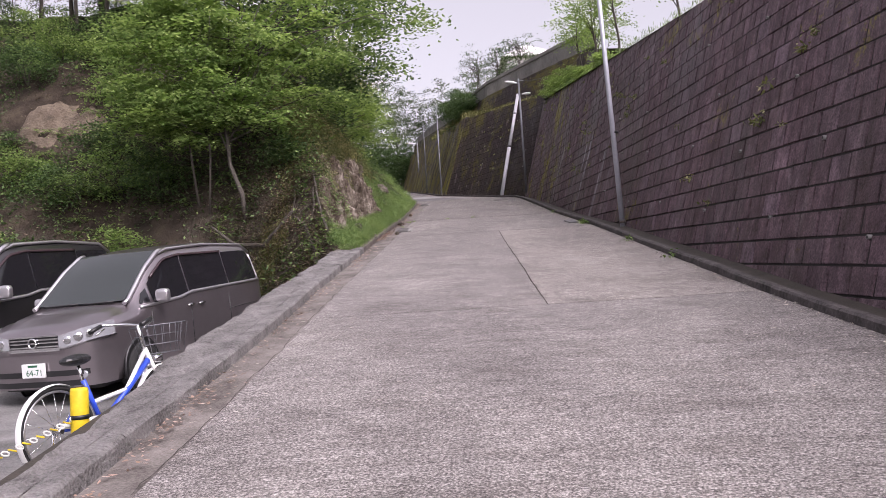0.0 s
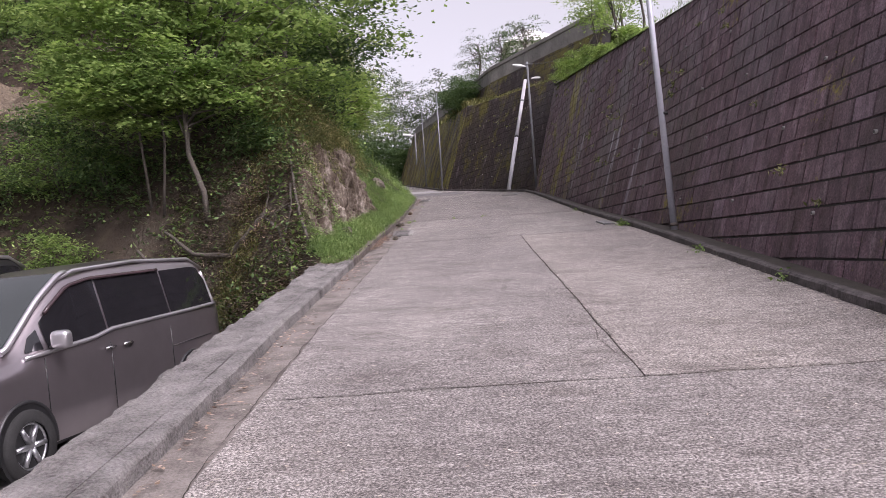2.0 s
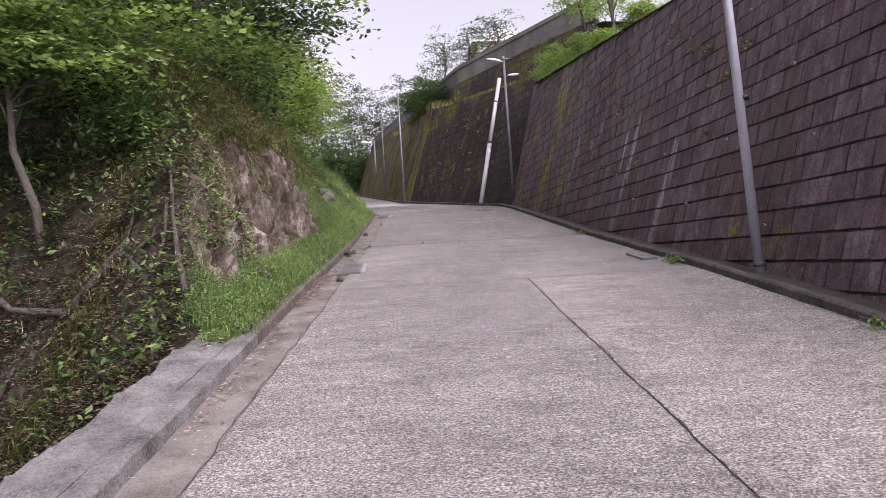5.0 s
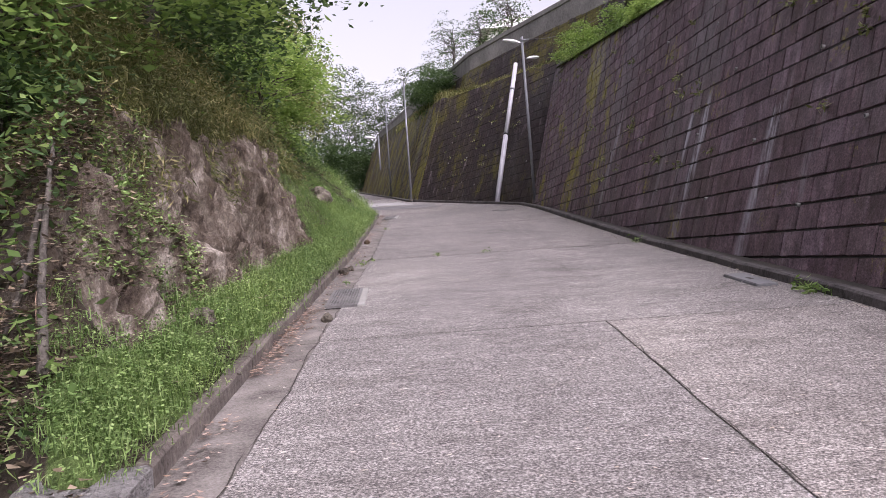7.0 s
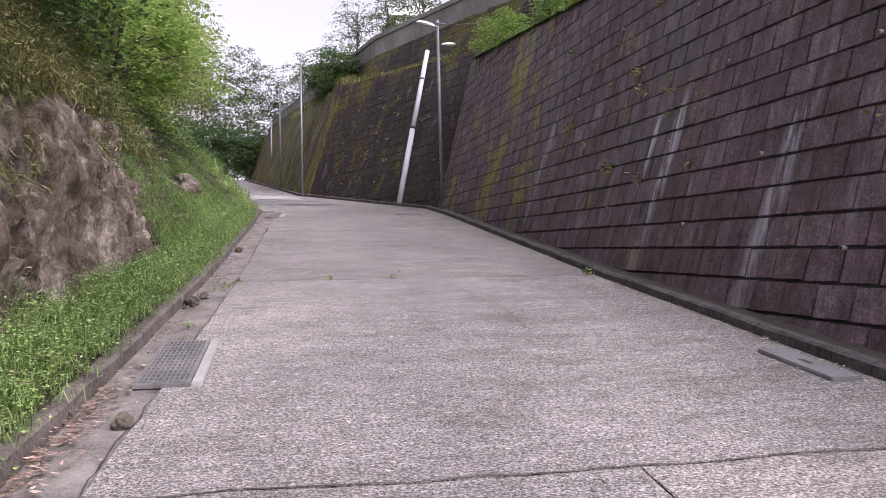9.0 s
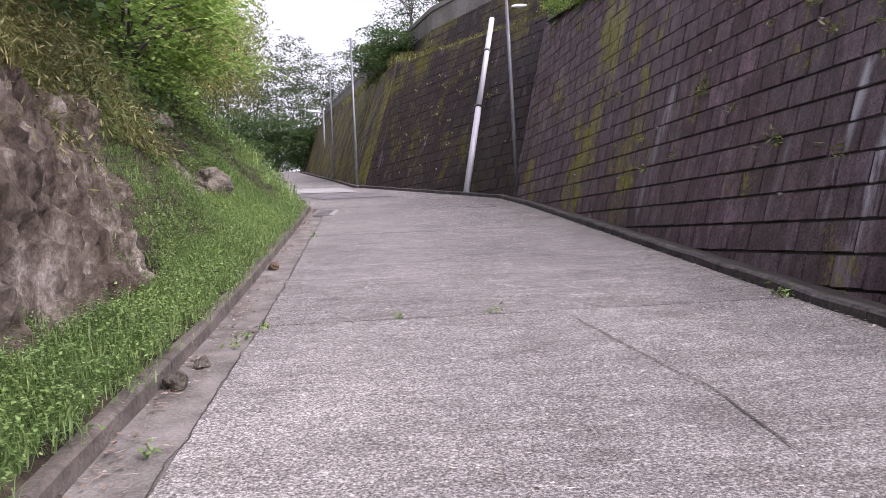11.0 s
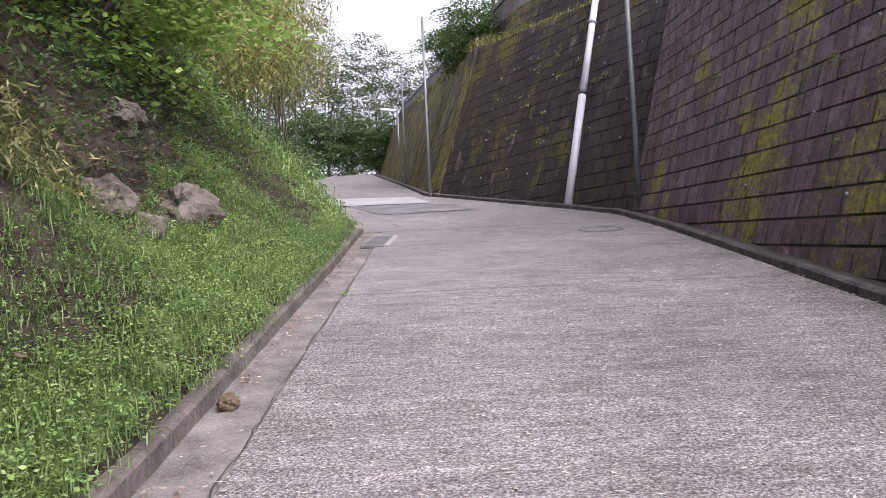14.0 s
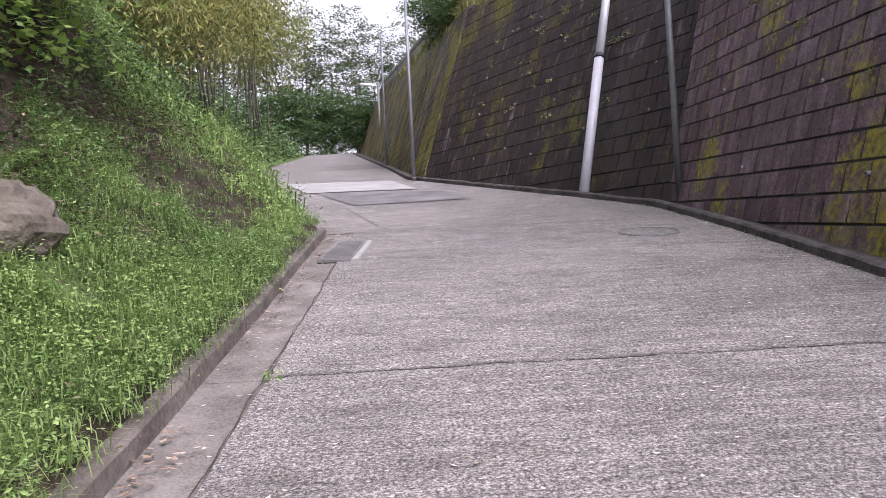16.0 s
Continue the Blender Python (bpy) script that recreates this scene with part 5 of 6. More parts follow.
tagged(leaves("clover_cover", bundle(allv, 24, 0.08, 0.07) + np.array((0, 0, 0.02)), M["clover"], 0.028, 0.018, None, 0.7, 0.1), "low broad-leaved weeds among the grass", "weeds", kind="stuff")
tufts = np.vstack([vp[::60], vq[::90]])
tagged(blades("grass_tufts", bundle(tufts, 26, 0.08), M["verge_grass"], 0.17, 0.006, 0.8), "taller tufts of grass on the verge", "grass", kind="stuff")
fill = scatter(8000, -10, -1.4, 35.5, 62, lambda x, y, d, fx, fy: side(fx) and 0.3 < d < interp(fy, [(34, 2.5), (40, 4.5), (62, 5.0)]))
tagged(leaves("bank_cover", bundle(fill, 26, 0.14, 0.12) + np.array((0, 0, 0.02)), M["clover"], 0.055, 0.028, None, 0.6, 0.3), "pale green leafy cover on the bank", "weeds", kind="stuff")
tagged(blades("bank_tufts", bundle(fill[::4], 14, 0.12), M["grass"], 0.3, 0.012, 0.8), "soft grass tufts on the bank", "grass", kind="stuff")
cap = scatter(5000, -7.5, -2.4, 18.4, 29.5, lambda x, y, d, fx, fy: side(fx) and 1.45 < d < 4.8)
tagged(blades("bamboo_grass", bundle(cap, 6, 0.12), M["sasa"], 0.38, 0.009, 0.9), "shaggy olive bamboo grass along the cliff top", "bamboo grass", kind="stuff")
tagged(leaves("bamboo_grass_leaves", bundle(cap, 40, 0.16, 0.34), M["sasa"], 0.11, 0.019, None, 0.3, 0.5), "narrow olive bamboo grass leaves on the cliff top", "bamboo grass", kind="stuff")
top_row = [rv[j * 97 + i] for j in range(431) for i in range(66, 96, 2) if rng.random() < 0.75]
tagged(blades("rock_top_grass", bundle(top_row, 5, 0.07) - np.array((0, 0, 0.04)), M["sasa"], 0.34, 0.009, 1.1), "shaggy dry grass rooted on top of the rock", "bamboo grass", kind="stuff")
tagged(leaves("rock_top_leaves", bundle(top_row, 17, 0.10, 0.16), M["sasa"], 0.11, 0.016, None, 0.25, 0.8), "narrow olive leaves tumbling over the rock's edge", "bamboo grass", kind="stuff")
foot_row = [rv[j * 97 + i] for j in range(0, 150) for i in range(2, 66, 2) if rng.random() < 0.5 and wob(rv[j * 97 + i][1] * 1.0, rv[j * 97 + i][2], 2, 1.3) > 0.1 * (j / 40) - 0.25]
tagged(leaves("rock_weeds", bundle(foot_row, 5, 0.06, 0.08), M["clover"], 0.05, 0.026, None, 0.6, 0.3), "small weeds clinging to the weathered rock", "weeds", kind="stuff")
tagged(leaves("rock_litter", bundle(foot_row, 3, 0.06, 0.02), M["bank_dry"], 0.06, 0.034, None, 0.7, 0.1), "dry leaves caught on the weathered rock", "leaf litter", kind="stuff")
crest = scatter(6000, -4.0, -2.2, 16.4, 29, lambda x, y, d, fx, fy: side(fx) and 1.3 < d < 1.75)
tagged(leaves("overhanging_grass", bundle(crest, 22, 0.12, 0.12), M["sasa"], 0.13, 0.017, None, 0.2, 0.9), "dry grass hanging over the rock face", "bamboo grass", kind="stuff")
scrub = scatter(9000, -22, -2.2, 15.6, 30, lambda x, y, d, fx, fy: not side(fx) and d > 0.15 and wob(x, y, 2, 0.8) > -0.35 and math.hypot((x - SLIP[0]) / 1.7, (y - SLIP[1]) / 1.1) > 1)
tagged(leaves("undergrowth", bundle(scrub, 9, 0.16, 0.28), M["leaf_dark"], 0.11, 0.05, None, 0.6, 0.4), "tangled dark undergrowth on the bank", "undergrowth", kind="stuff")
scrub2 = scatter(3800, -16, -2.2, 15.6, 23, lambda x, y, d, fx, fy: not side(fx) and d > 0.1 and wob(x, y, 7, 0.9) > 0.08 and math.hypot((x - SLIP[0]) / 1.7, (y - SLIP[1]) / 1.1) > 1)
tagged(leaves("leafy_scrub", bundle(scrub2, 9, 0.14, 0.4), M["leaf"], 0.10, 0.045, None, 0.6, 0.4), "fresh green scrub among the undergrowth", "undergrowth", kind="stuff")
near = scatter(5200, -5.2, -1.9, 15.2, 18.8, lambda x, y, d, fx, fy: not side(fx) and wob(x, y, 5, 1.7) > -0.25)
tagged(leaves("bank_weeds", bundle(near[::8], 8, 0.09, 0.08), M["leaf_dark"], 0.045, 0.024, None, 0.6, 0.3), "small weeds over the soil slope", "weeds", kind="stuff")
tagged(leaves("bank_litter", bundle(near, 12, 0.12, 0.02) + np.array((0, 0, 0.02)), M["bank_dry"], 0.06, 0.034, None, 0.8, 0.0), "dry leaf litter over the soil slope", "leaf litter", kind="stuff")
tagged(leaves("bank_sprigs", bundle(near[::16], 9, 0.07, 0.16), M["leaf"], 0.06, 0.03, None, 0.6, 0.3), "fresh green sprigs on the soil slope", "weeds", kind="stuff")
tagged(blades("dry_stalks", bundle(near[::12], 2, 0.1), M["dry"], 0.25, 0.005, 1.2), "thin dry stalks on the soil slope", "dry stalks", kind="stuff")
mid = scatter(7000, -8, -1.8, 25.5, 48, lambda x, y, d, fx, fy: side(fx) and 1.3 < d < 4.4 and fy < 37 and wob(x, y, 3, 1.0) > 0.0)
tagged(leaves("mid_bank_plants", bundle(mid, 12, 0.12, 0.16), M["leaf_dark"], 0.055, 0.028, None, 0.55, 0.3), "low leafy plants above the grass verge", "weeds", kind="stuff")


def frond_leaflets(roots, fronds, length):
    """Leaflet places along arching fronds that spread from each root."""
    out = []
    for x, y, z in roots:
        for a in np.linspace(0, 2 * math.pi, fronds, endpoint=False) + rng.uniform(0, 1):
            ln = length * rng.uniform(0.6, 1.2)
            for k in range(1, 13):
                f = k / 12
                rx, rz, w = ln * f, ln * (0.95 * f - 0.85 * f * f), 0.10 * ln * (1.15 - f)
                for sd in (-1, 0.0, 1):
                    out.append((x + rx * math.cos(a) - sd * w * math.sin(a), y + rx * math.sin(a) + sd * w * math.cos(a), z + rz))
    return np.array(out)


tagged(leaves("mid_bank_ferns", frond_leaflets(mid[::22], 7, 0.42), M["leaf"], 0.055, 0.02, None, 0.75, 0.1), "arching ferns above the grass verge", "ferns", kind="stuff")
fern = scatter(420, -16, -4.8, 15.6, 24, lambda x, y, d, fx, fy: not side(fx) and wob(x, y, 4, 1.0) > -0.1)
tagged(leaves("fern_fronds", frond_leaflets(fern[::2], 7, 0.5), M["leaf"], 0.07, 0.026, None, 0.75, 0.1), "ferns and long-leaved plants on the bank", "ferns", kind="stuff")
back = scatter(12000, -15, -2.4, 25, 75, lambda x, y, d, fx, fy: side(fx) and d > interp(fy, [(25, 4.0), (29, 1.9), (40, 1.7), (50, 1.0)]) and d < 7)
tagged(leaves("bank_undergrowth", bundle(back, 14, 0.2, 0.3), M["leaf_dark"], 0.10, 0.045, None, 0.5, 0.5), "dense shaded undergrowth on the upper bank", "undergrowth", kind="stuff")
back2 = scatter(8500, -14, -2.4, 35, 75, lambda x, y, d, fx, fy: side(fx) and interp(fy, [(35, 2.2), (44, 1.0), (50, 0.4)]) < d < 5 and wob(x, y, 8, 0.7) > -0.3)
tagged(leaves("bank_shrubs", bundle(back2, 14, 0.18, 0.4), M["leaf"], 0.085, 0.042, None, 0.5, 0.4), "light green shrubs along the upper bank", "shrubs", kind="stuff")
low, _ = clumps((-5.3, 17.9, 6.3), (1.9, 0.9, 0.75), 70, 115, 0.30, 0.2, 77, 0.14)
lb = Vector((-5.3, 18.2, 4.3))
lt = empty("maple_tree", Matrix.Translation(lb), "low spreading maple with fresh leaves over the bank", "tree")
part("trunk", tube([(0, 0, -0.4), (0.1, -0.1, 1.0), (0.0, -0.1, 2.0), (-0.3, 0.0, 3.0)], [0.03, 0.025, 0.018, 0.008], 8), M["bark"], lt)
for q in low[::900]:
    part("limb", tube([(0.05, -0.1, 1.4), (Vector(q) - lb) * 0.6 + Vector((0, 0, 0.5)), Vector(q) - lb], [0.025, 0.015, 0.005], 6), M["bark"], lt)
leaves("crown", low[2600:] - np.array(lb), M["leaf"], 0.12, 0.07, lt, 0.8, 0.3)
# rest of the low crown, coloured lighter as if sunlit
leaves("lit_leaves", low[:2600] - np.array(lb), M["leaf_light"], 0.12, 0.07, lt, 0.85, 0.2)
farb = scatter(7000, -26, -5.5, 58, 112, lambda x, y, d, fx, fy: side(fx) and d > 0.4)
tagged(leaves("far_undergrowth", bundle(farb, 8, 0.4, 0.8), M["leaf_dark"], 0.3, 0.14, None, 0.5, 0.4), "dense green undergrowth on the far bank", "undergrowth", kind="stuff")
dryp = scatter(9000, -12, -1.5, 15.2, 40, lambda x, y, d, fx, fy: d > 0.2 and wob(x, y, 1, 1.5) > 0.05)
tagged(leaves("dead_leaves", bundle(dryp, 3, 0.12) + np.array((0, 0, 0.02)), M["bank_dry"], 0.08, 0.05, None, 0.85, 0.0), "brown fallen leaves on the bank", "leaf litter", kind="stuff")

soilp = scatter(3600, -7, -2.4, 25.5, 36.5, lambda x, y, d, fx, fy: side(fx) and 1.35 < d < 3.6)
tagged(leaves("soil_bank_litter", bundle(soilp, 9, 0.12, 0.02) + np.array((0, 0, 0.02)), M["bank_dry"], 0.06, 0.034, None, 0.8, 0.0), "dull leaf litter on the shaded soil bank", "leaf litter", kind="stuff")

# litter in the gutter and on the road
gl = [(left_x(y) + 0.02 + abs(rng.normal()) * 0.09, y, road_z(y) + 0.015 + 0.03 * rng.random()) for y in np.concatenate([rng.uniform(17.4, 20.1, 420), rng.uniform(5.0, 6.2, 60)])]
for k in range(1500):
    y = rng.uniform(3, 37)
    if wob(0, y, 12, 0.6) < -0.25:
        continue
    off = abs(rng.normal()) * 0.10
    gl.append((left_x(y) + 0.03 + off, y, road_z(y) + 0.012 + 0.01 * rng.random()))
tagged(leaves("gutter_leaves", gl[::3], M["dry"], 0.05, 0.022, None, 0.9, -0.05), "reddish brown fallen leaves along the kerb", "leaf litter", kind="stuff")
tagged(leaves("pale_gutter_leaves", gl[1::3] + gl[2::3], M["pink_litter"], 0.05, 0.022, None, 0.85, -0.05), "pale pinkish fallen leaves along the kerb", "leaf litter", kind="stuff")
rl = []
for k in range(4200):
    y = rng.uniform(5, 44) if k % 3 else rng.uniform(24, 42)
    x = rng.uniform(left_x(y), right_x(y))
    rl.append((x, y, road_z(y) + 0.013))
tagged(leaves("road_litter", rl, M["petal"], 0.042, 0.018, None, 0.97, 0.0), "scattered pale petals and bits of leaf", "leaf litter", kind="stuff")
rl = [(right_x(y) - abs(rng.normal()) * 0.08, y, road_z(y) + 0.014) for y in rng.uniform(6, 40, 500)]
tagged(leaves("kerb_litter", rl, M["petal"], 0.05, 0.025, None, 0.9, 0.0), "pale dry litter along the damp kerb", "leaf litter", kind="stuff")


def weed(x, y, z, size, n, mat, label, group):
    t = empty("weed", Matrix.Translation((x, y, z)), label, "weed", group)
    p = np.zeros((n, 3)) + rng.normal(size=(n, 3)) * np.array((0.25, 0.25, 0.18)) * size
    p[:, 2] = np.abs(p[:, 2]) + 0.01
    leaves("foliage", p, mat, 0.35 * size, 0.13 * size, t, 0.4, 0.2)
    part("stem", tube([(0, 0, -0.03), (0.02, 0, 0.12 * size), (0, 0.02, 0.3 * size)], 0.004, 5), M["leaf"], t)
    return t


for y in (18.9, 19.0, 19.15, 19.3, 24.7, 12.0, 14.6):
    weed(right_x(y) - 0.03 - 0.08 * rng.random(), y, road_z(y) + 0.01, 0.22, 26, M["grass"], "small green weed at the damp kerb", "kerb weeds")
for x, y in ((-0.85, 24.6), (-0.95, 24.3), (-1.0, 24.0), (-0.75, 30.85), (-1.1, 22.0), (0.2, 24.66), (1.0, 24.7)):
    weed(x, y, road_z(y) + 0.005, 0.13, 18, M["grass"], "tuft of weed growing from a road joint", "joint weeds")
# plants rooted in the wall's joints, and weep pipes
M["pipe"] = plain("weep_pipe", (0.26, 0.25, 0.24), 0.7)
wp = random.Random(11)
M["wall_weed"] = leaf_material("wall_weed", (0.10, 0.12, 0.04), (0.24, 0.26, 0.10), (0.38, 0.36, 0.2))
for k in range(70):
    s, h = wp.uniform(8, 43), 0.6 + 3.9 * wp.random() ** 0.8
    y = -4 + s
    p = on1(s, zf(y) + h, 0.02)
    weed(p.x, p.y, p.z, wp.uniform(0.14, 0.34), 26, M["wall_weed"], "small pale weed rooted in a wall joint", "wall weeds")
for k in range(26):
    s, z = wp.uniform(1.0, 8.0), wp.uniform(8.8, 11.8)
    p = on2(s, z, 0.02)
    weed(p.x, p.y, p.z, wp.uniform(0.12, 0.3), 16, M["wall_weed"], "small pale weed rooted in a wall joint", "wall weeds")
ledge = []
for k in range(700):
    f = wp.random()
    ledge.append((6.1 - 4.0 * f + wp.uniform(-0.05, 0.7), 40.9 + 8.1 * f + wp.uniform(0, 0.4), 12.17 + 0.92 * f))
tagged(blades("ledge_weeds", bundle(ledge, 6, 0.08), M["sasa"], 0.3, 0.02, 0.7), "pale weeds along the wall ledge", "weeds", kind="stuff")
edge = [(5.5 + wp.uniform(-0.08, 0.5), y, TER(y)) for y in [wp.uniform(4, 39.5) for k in range(2600)]]
tagged(blades("terrace_grass", bundle(edge[:700], 5, 0.06), M["grass"], 0.12, 0.010, 0.9), "long grass fringing the top of the wall", "grass", kind="stuff")
far_edge = [(0.45 - 0.0955 * (y - 47.3) + 1.85 + wp.uniform(0, 1.2), y, 13.1 + 11.1 * (y - 48.1) / 69.9) for y in [wp.uniform(49.3, 75) for k in range(1500)]]
tagged(blades("far_wall_weeds", bundle(far_edge, 6, 0.1), M["sasa"], 0.45, 0.03, 0.8), "tall weeds on top of the far wall", "weeds", kind="stuff")


def weep_pipe(p, into):
    t = empty("weep_pipe", Matrix.Translation(p), "small pale weep pipe set in the wall", "pipe", "weep pipes")
    bm = bmesh.new()
    d = Vector((into.x, into.y, -0.1)).normalized()
    tube([d * -0.015, d * 0.05], 0.026, 12, bm)
    part("pipe", bm, M["pipe"], t)
    part("bore", tube([d * -0.018, d * -0.015], 0.018, 10), M["dark"], t)


for s in np.arange(9.5, 43, 2.6):
    for h in (0.6, 1.6, 2.6, 3.6):
        y = -4 + s + wp.uniform(-0.3, 0.3) + (1.3 if h in (1.6, 3.6) else 0)
        if y < 39:
            weep_pipe(on1(y + 4, zf(y) + h + wp.uniform(-0.1, 0.1), 0.014), Vector((1, 0, 0)))
for s in (1.2, 2.7, 4.2, 5.7, 7.2):
    for z in (8.3, 9.4, 10.5, 11.4):
        weep_pipe(on2(s + wp.uniform(-0.4, 0.4), z + wp.uniform(-0.2, 0.2), 0.014), Vector((0.9, 0.43, 0)))

# rocks, roots, fallen branches, brick
M["rock"] = mottled("grey_rock", (0.02, 0.016, 0.011), (0.17, 0.145, 0.115), 3.5, 16, 0.9, 0, 0.9, 0.03)


def rock(x, y, r, label, seed, sink=0.3, z=None):
    bm = bmesh.new()
    bmesh.ops.create_icosphere(bm, subdivisions=4, radius=1)
    for v in bm.verts:
        c = v.co.copy()
        f = 1 + 0.35 * noise.noise(c * 1.3 + Vector((seed, 0, 0))) + 0.16 * noise.noise(c * 3.1 + Vector((0, seed, 0))) + 0.06 * noise.noise(c * 8)
        v.co = Vector((c.x * r * 0.8, c.y * r, c.z * r * 0.75)) * f
    for f in bm.faces:
        f.smooth = False
    ob = part("rock", bm, M["rock"])
    ob.location = (x, y, (hill_z(x, y) if z is None else z) + r * 0.75 * (0.5 - sink))
    return tagged(ob, label, "rock")


rock(-2.4, 31.4, 0.42, "large jagged grey rock on the verge", 2)
rock(-2.75, 30.2, 0.3, "mossy grey rock half sunk in the bank", 5)
rock(-2.5, 30.6, 0.22, "small grey rock on the verge", 9)
rock(-3.4, 32.4, 0.3, "grey rock under ferns", 12)
rock(-3.3, 38.5, 0.35, "grey rock in the bank grass", 15)
rock(-1.9, 18.0, 0.12, "small grey stone at the cliff foot", 16)


def soil_patch(x, y, r):
    """A bare slip of pale soil on the hillside."""
    verts, faces, n, k = [], [], 60, 18
    for i in range(k + 1):
        for j in range(n):
            a = 2 * math.pi * j / n
            q = r * i / k * (1 + 0.35 * wob(math.cos(a), math.sin(a), 3, 1.4))
            px, py = x + 1.5 * q * math.cos(a), y + 0.8 * q * math.sin(a)
            verts.append((px, py, hill_z(px, py) + 0.10 * (1 - (i / k) ** 4) + 0.22 * wob(px, py, 2, 1.6) + 0.10 * wob(px, py, 6, 4.5) - 0.1 * (i == k)))
    for i in range(k):
        for j in range(n):
            faces.append((i * n + j, i * n + (j + 1) % n, (i + 1) * n + (j + 1) % n, (i + 1) * n + j))
    return tagged(raw("bare_soil", verts, faces, M["pale_soil"]), "bare pale soil slip on the hillside", "soil", kind="structure")


M["pale_soil"] = mottled("pale_soil", (0.045, 0.033, 0.023), (0.19, 0.15, 0.11), 2.5, 16, 0.95, 0, 1.0, 0.06)
soil_patch(SLIP[0], SLIP[1], 0.85)


def branch(pts, r, label):
    ps = [Vector((x, y, hill_z(x, y) + h)) for x, y, h in pts]
    fine = []
    for a, b in zip(ps, ps[1:]):
        for k in range(6):
            q = a.lerp(b, k / 6)
            fine.append(q + 0.04 * Vector((wob(q.x, q.y, 1, 3), wob(q.x, q.y, 5, 3), 0.6 * wob(q.x, q.y, 9, 3))))
    fine.append(ps[-1])
    n = len(fine)
    return tagged(part("fallen_branch", tube(fine, [r * (1 - 0.55 * k / (n - 1)) for k in range(n)], 9), M["bark"]), label, "branch")


branch([(-2.55, 15.75, 0.05), (-2.6, 16.2, 0.12), (-2.9, 16.8, 0.2), (-3.2, 17.2, 0.15)], 0.05, "grey fallen branch lying on the bank")
branch([(-2.35, 16.3, 0.06), (-2.6, 16.9, 0.12), (-2.8, 17.6, 0.1)], 0.032, "thin bare root on the bank")
branch([(-3.2, 17.3, 0.1), (-3.9, 17.4, 0.25), (-4.6, 17.6, 0.5), (-5.2, 17.9, 0.9)], 0.06, "bent grey trunk creeping up the bank")
rr = random.Random(71)
for k in range(16):
    x, y = rr.uniform(-5.4, -2.7), rr.uniform(16.3, 18.2)
    dx, dy = rr.uniform(-0.7, 0.5), rr.uniform(-0.9, -0.3)
    if inside(x, y) and inside(x + dx, y + dy):
        branch([(x, y, 0.05), (x + dx * 0.35 + 0.1, y + dy * 0.4, 0.10), (x + dx * 0.7, y + dy * 0.7, 0.05), (x + dx, y + dy, 0.03)], rr.uniform(0.014, 0.03), "thin exposed root running down the soil bank")
branch([(-4.9, 17.4, 0.2), (-5.2, 17.5, 0.9), (-5.6, 17.6, 1.4)], 0.05, "thin dead stem leaning on the bank")
branch([(-3.0, 16.5, 0.08), (-3.6, 16.8, 0.1), (-4.2, 17.0, 0.3)], 0.03, "exposed root along the bank")
M["brick"] = mottled("brown_clod", (0.04, 0.026, 0.016), (0.20, 0.14, 0.09), 4, 30, 0.9, 0, 0.6, 0.01)
rock(-1.2, 23.1, 0.085, "dark lump of concrete lying in the gutter", 31, 0.2, road_z(23.1))
rock(-1.1, 19.42, 0.065, "dark lump of concrete lying in the gutter", 37, 0.2, road_z(19.42))
rock(-1.13, 23.55, 0.06, "dark lump of concrete lying in the gutter", 39, 0.2, road_z(23.55))
clod = rock(-1.06, 27.7, 0.075, "brown clod of earth and leaves in the gutter", 43, 0.2, road_z(27.7))
clod.data.materials[0] = M["brick"]
# ---- vehicles in the lot ----
def car_paint(name, col, rough=0.28):
    m, nt, p = material(name, rough, 0.85, 0.5)
    n = noise_tex(nt, 2.0, 4, 0.6, (1, 1, 1), "Object")
    nt.links.new(ramp(nt, n, [(0.3, tuple(c * 0.85 for c in col)), (0.7, col)]), p.inputs["Base Color"])
    p.inputs["Coat Weight"].default_value = 0.6
    p.inputs["Coat Roughness"].default_value = 0.06
    return m


M["grey_paint"] = car_paint("warm_grey_paint", (0.31, 0.275, 0.29))
M["dark_paint"] = car_paint("dark_grey_paint", (0.09, 0.086, 0.092))
M["chrome"] = plain("chrome", (0.75, 0.75, 0.76), 0.12, 1.0)
M["tinted"] = plain("tinted_glass", (0.012, 0.012, 0.014), 0.05, 0.0, 0.7)
M["screen"] = plain("windscreen_glass", (0.03, 0.036, 0.035), 0.03, 0.0, 1.0)
M["headlight"] = plain("headlight_lens", (0.56, 0.57, 0.60), 0.08, 0.55)
M["tyre"] = mottled("tyre_rubber", (0.012, 0.012, 0.012), (0.03, 0.03, 0.03), 4, 60, 0.85, 0, 0.3, 0.004, 0.3, "Object")
M["alloy"] = plain("alloy_rim", (0.5, 0.5, 0.52), 0.3, 0.9)
M["silver"] = car_paint("pale_silver_paint", (0.62, 0.60, 0.62), 0.3)
M["visor"] = plain("smoked_visor", (0.05, 0.032, 0.036), 0.2)
M["plate"] = plain("plate_white", (0.75, 0.76, 0.74), 0.5)
M["plate_ink"] = plain("plate_green", (0.02, 0.12, 0.06), 0.5)
L, LOW = 4.69, 0.24
# along the length: half width at the belt, belt height, crown height, half width at the crown
BELT = [(0, 0.42), (0.03, 0.56), (0.09, 0.68), (0.2, 0.77), (0.45, 0.83), (1.0, 0.845), (3.9, 0.845), (4.5, 0.81), (4.69, 0.74)]
BELT_Z = [(0, 0.80), (0.15, 0.93), (0.5, 1.01), (0.95, 1.06), (1.6, 1.09), (2.0, 1.11), (2.3, 1.16), (4.69, 1.19)]
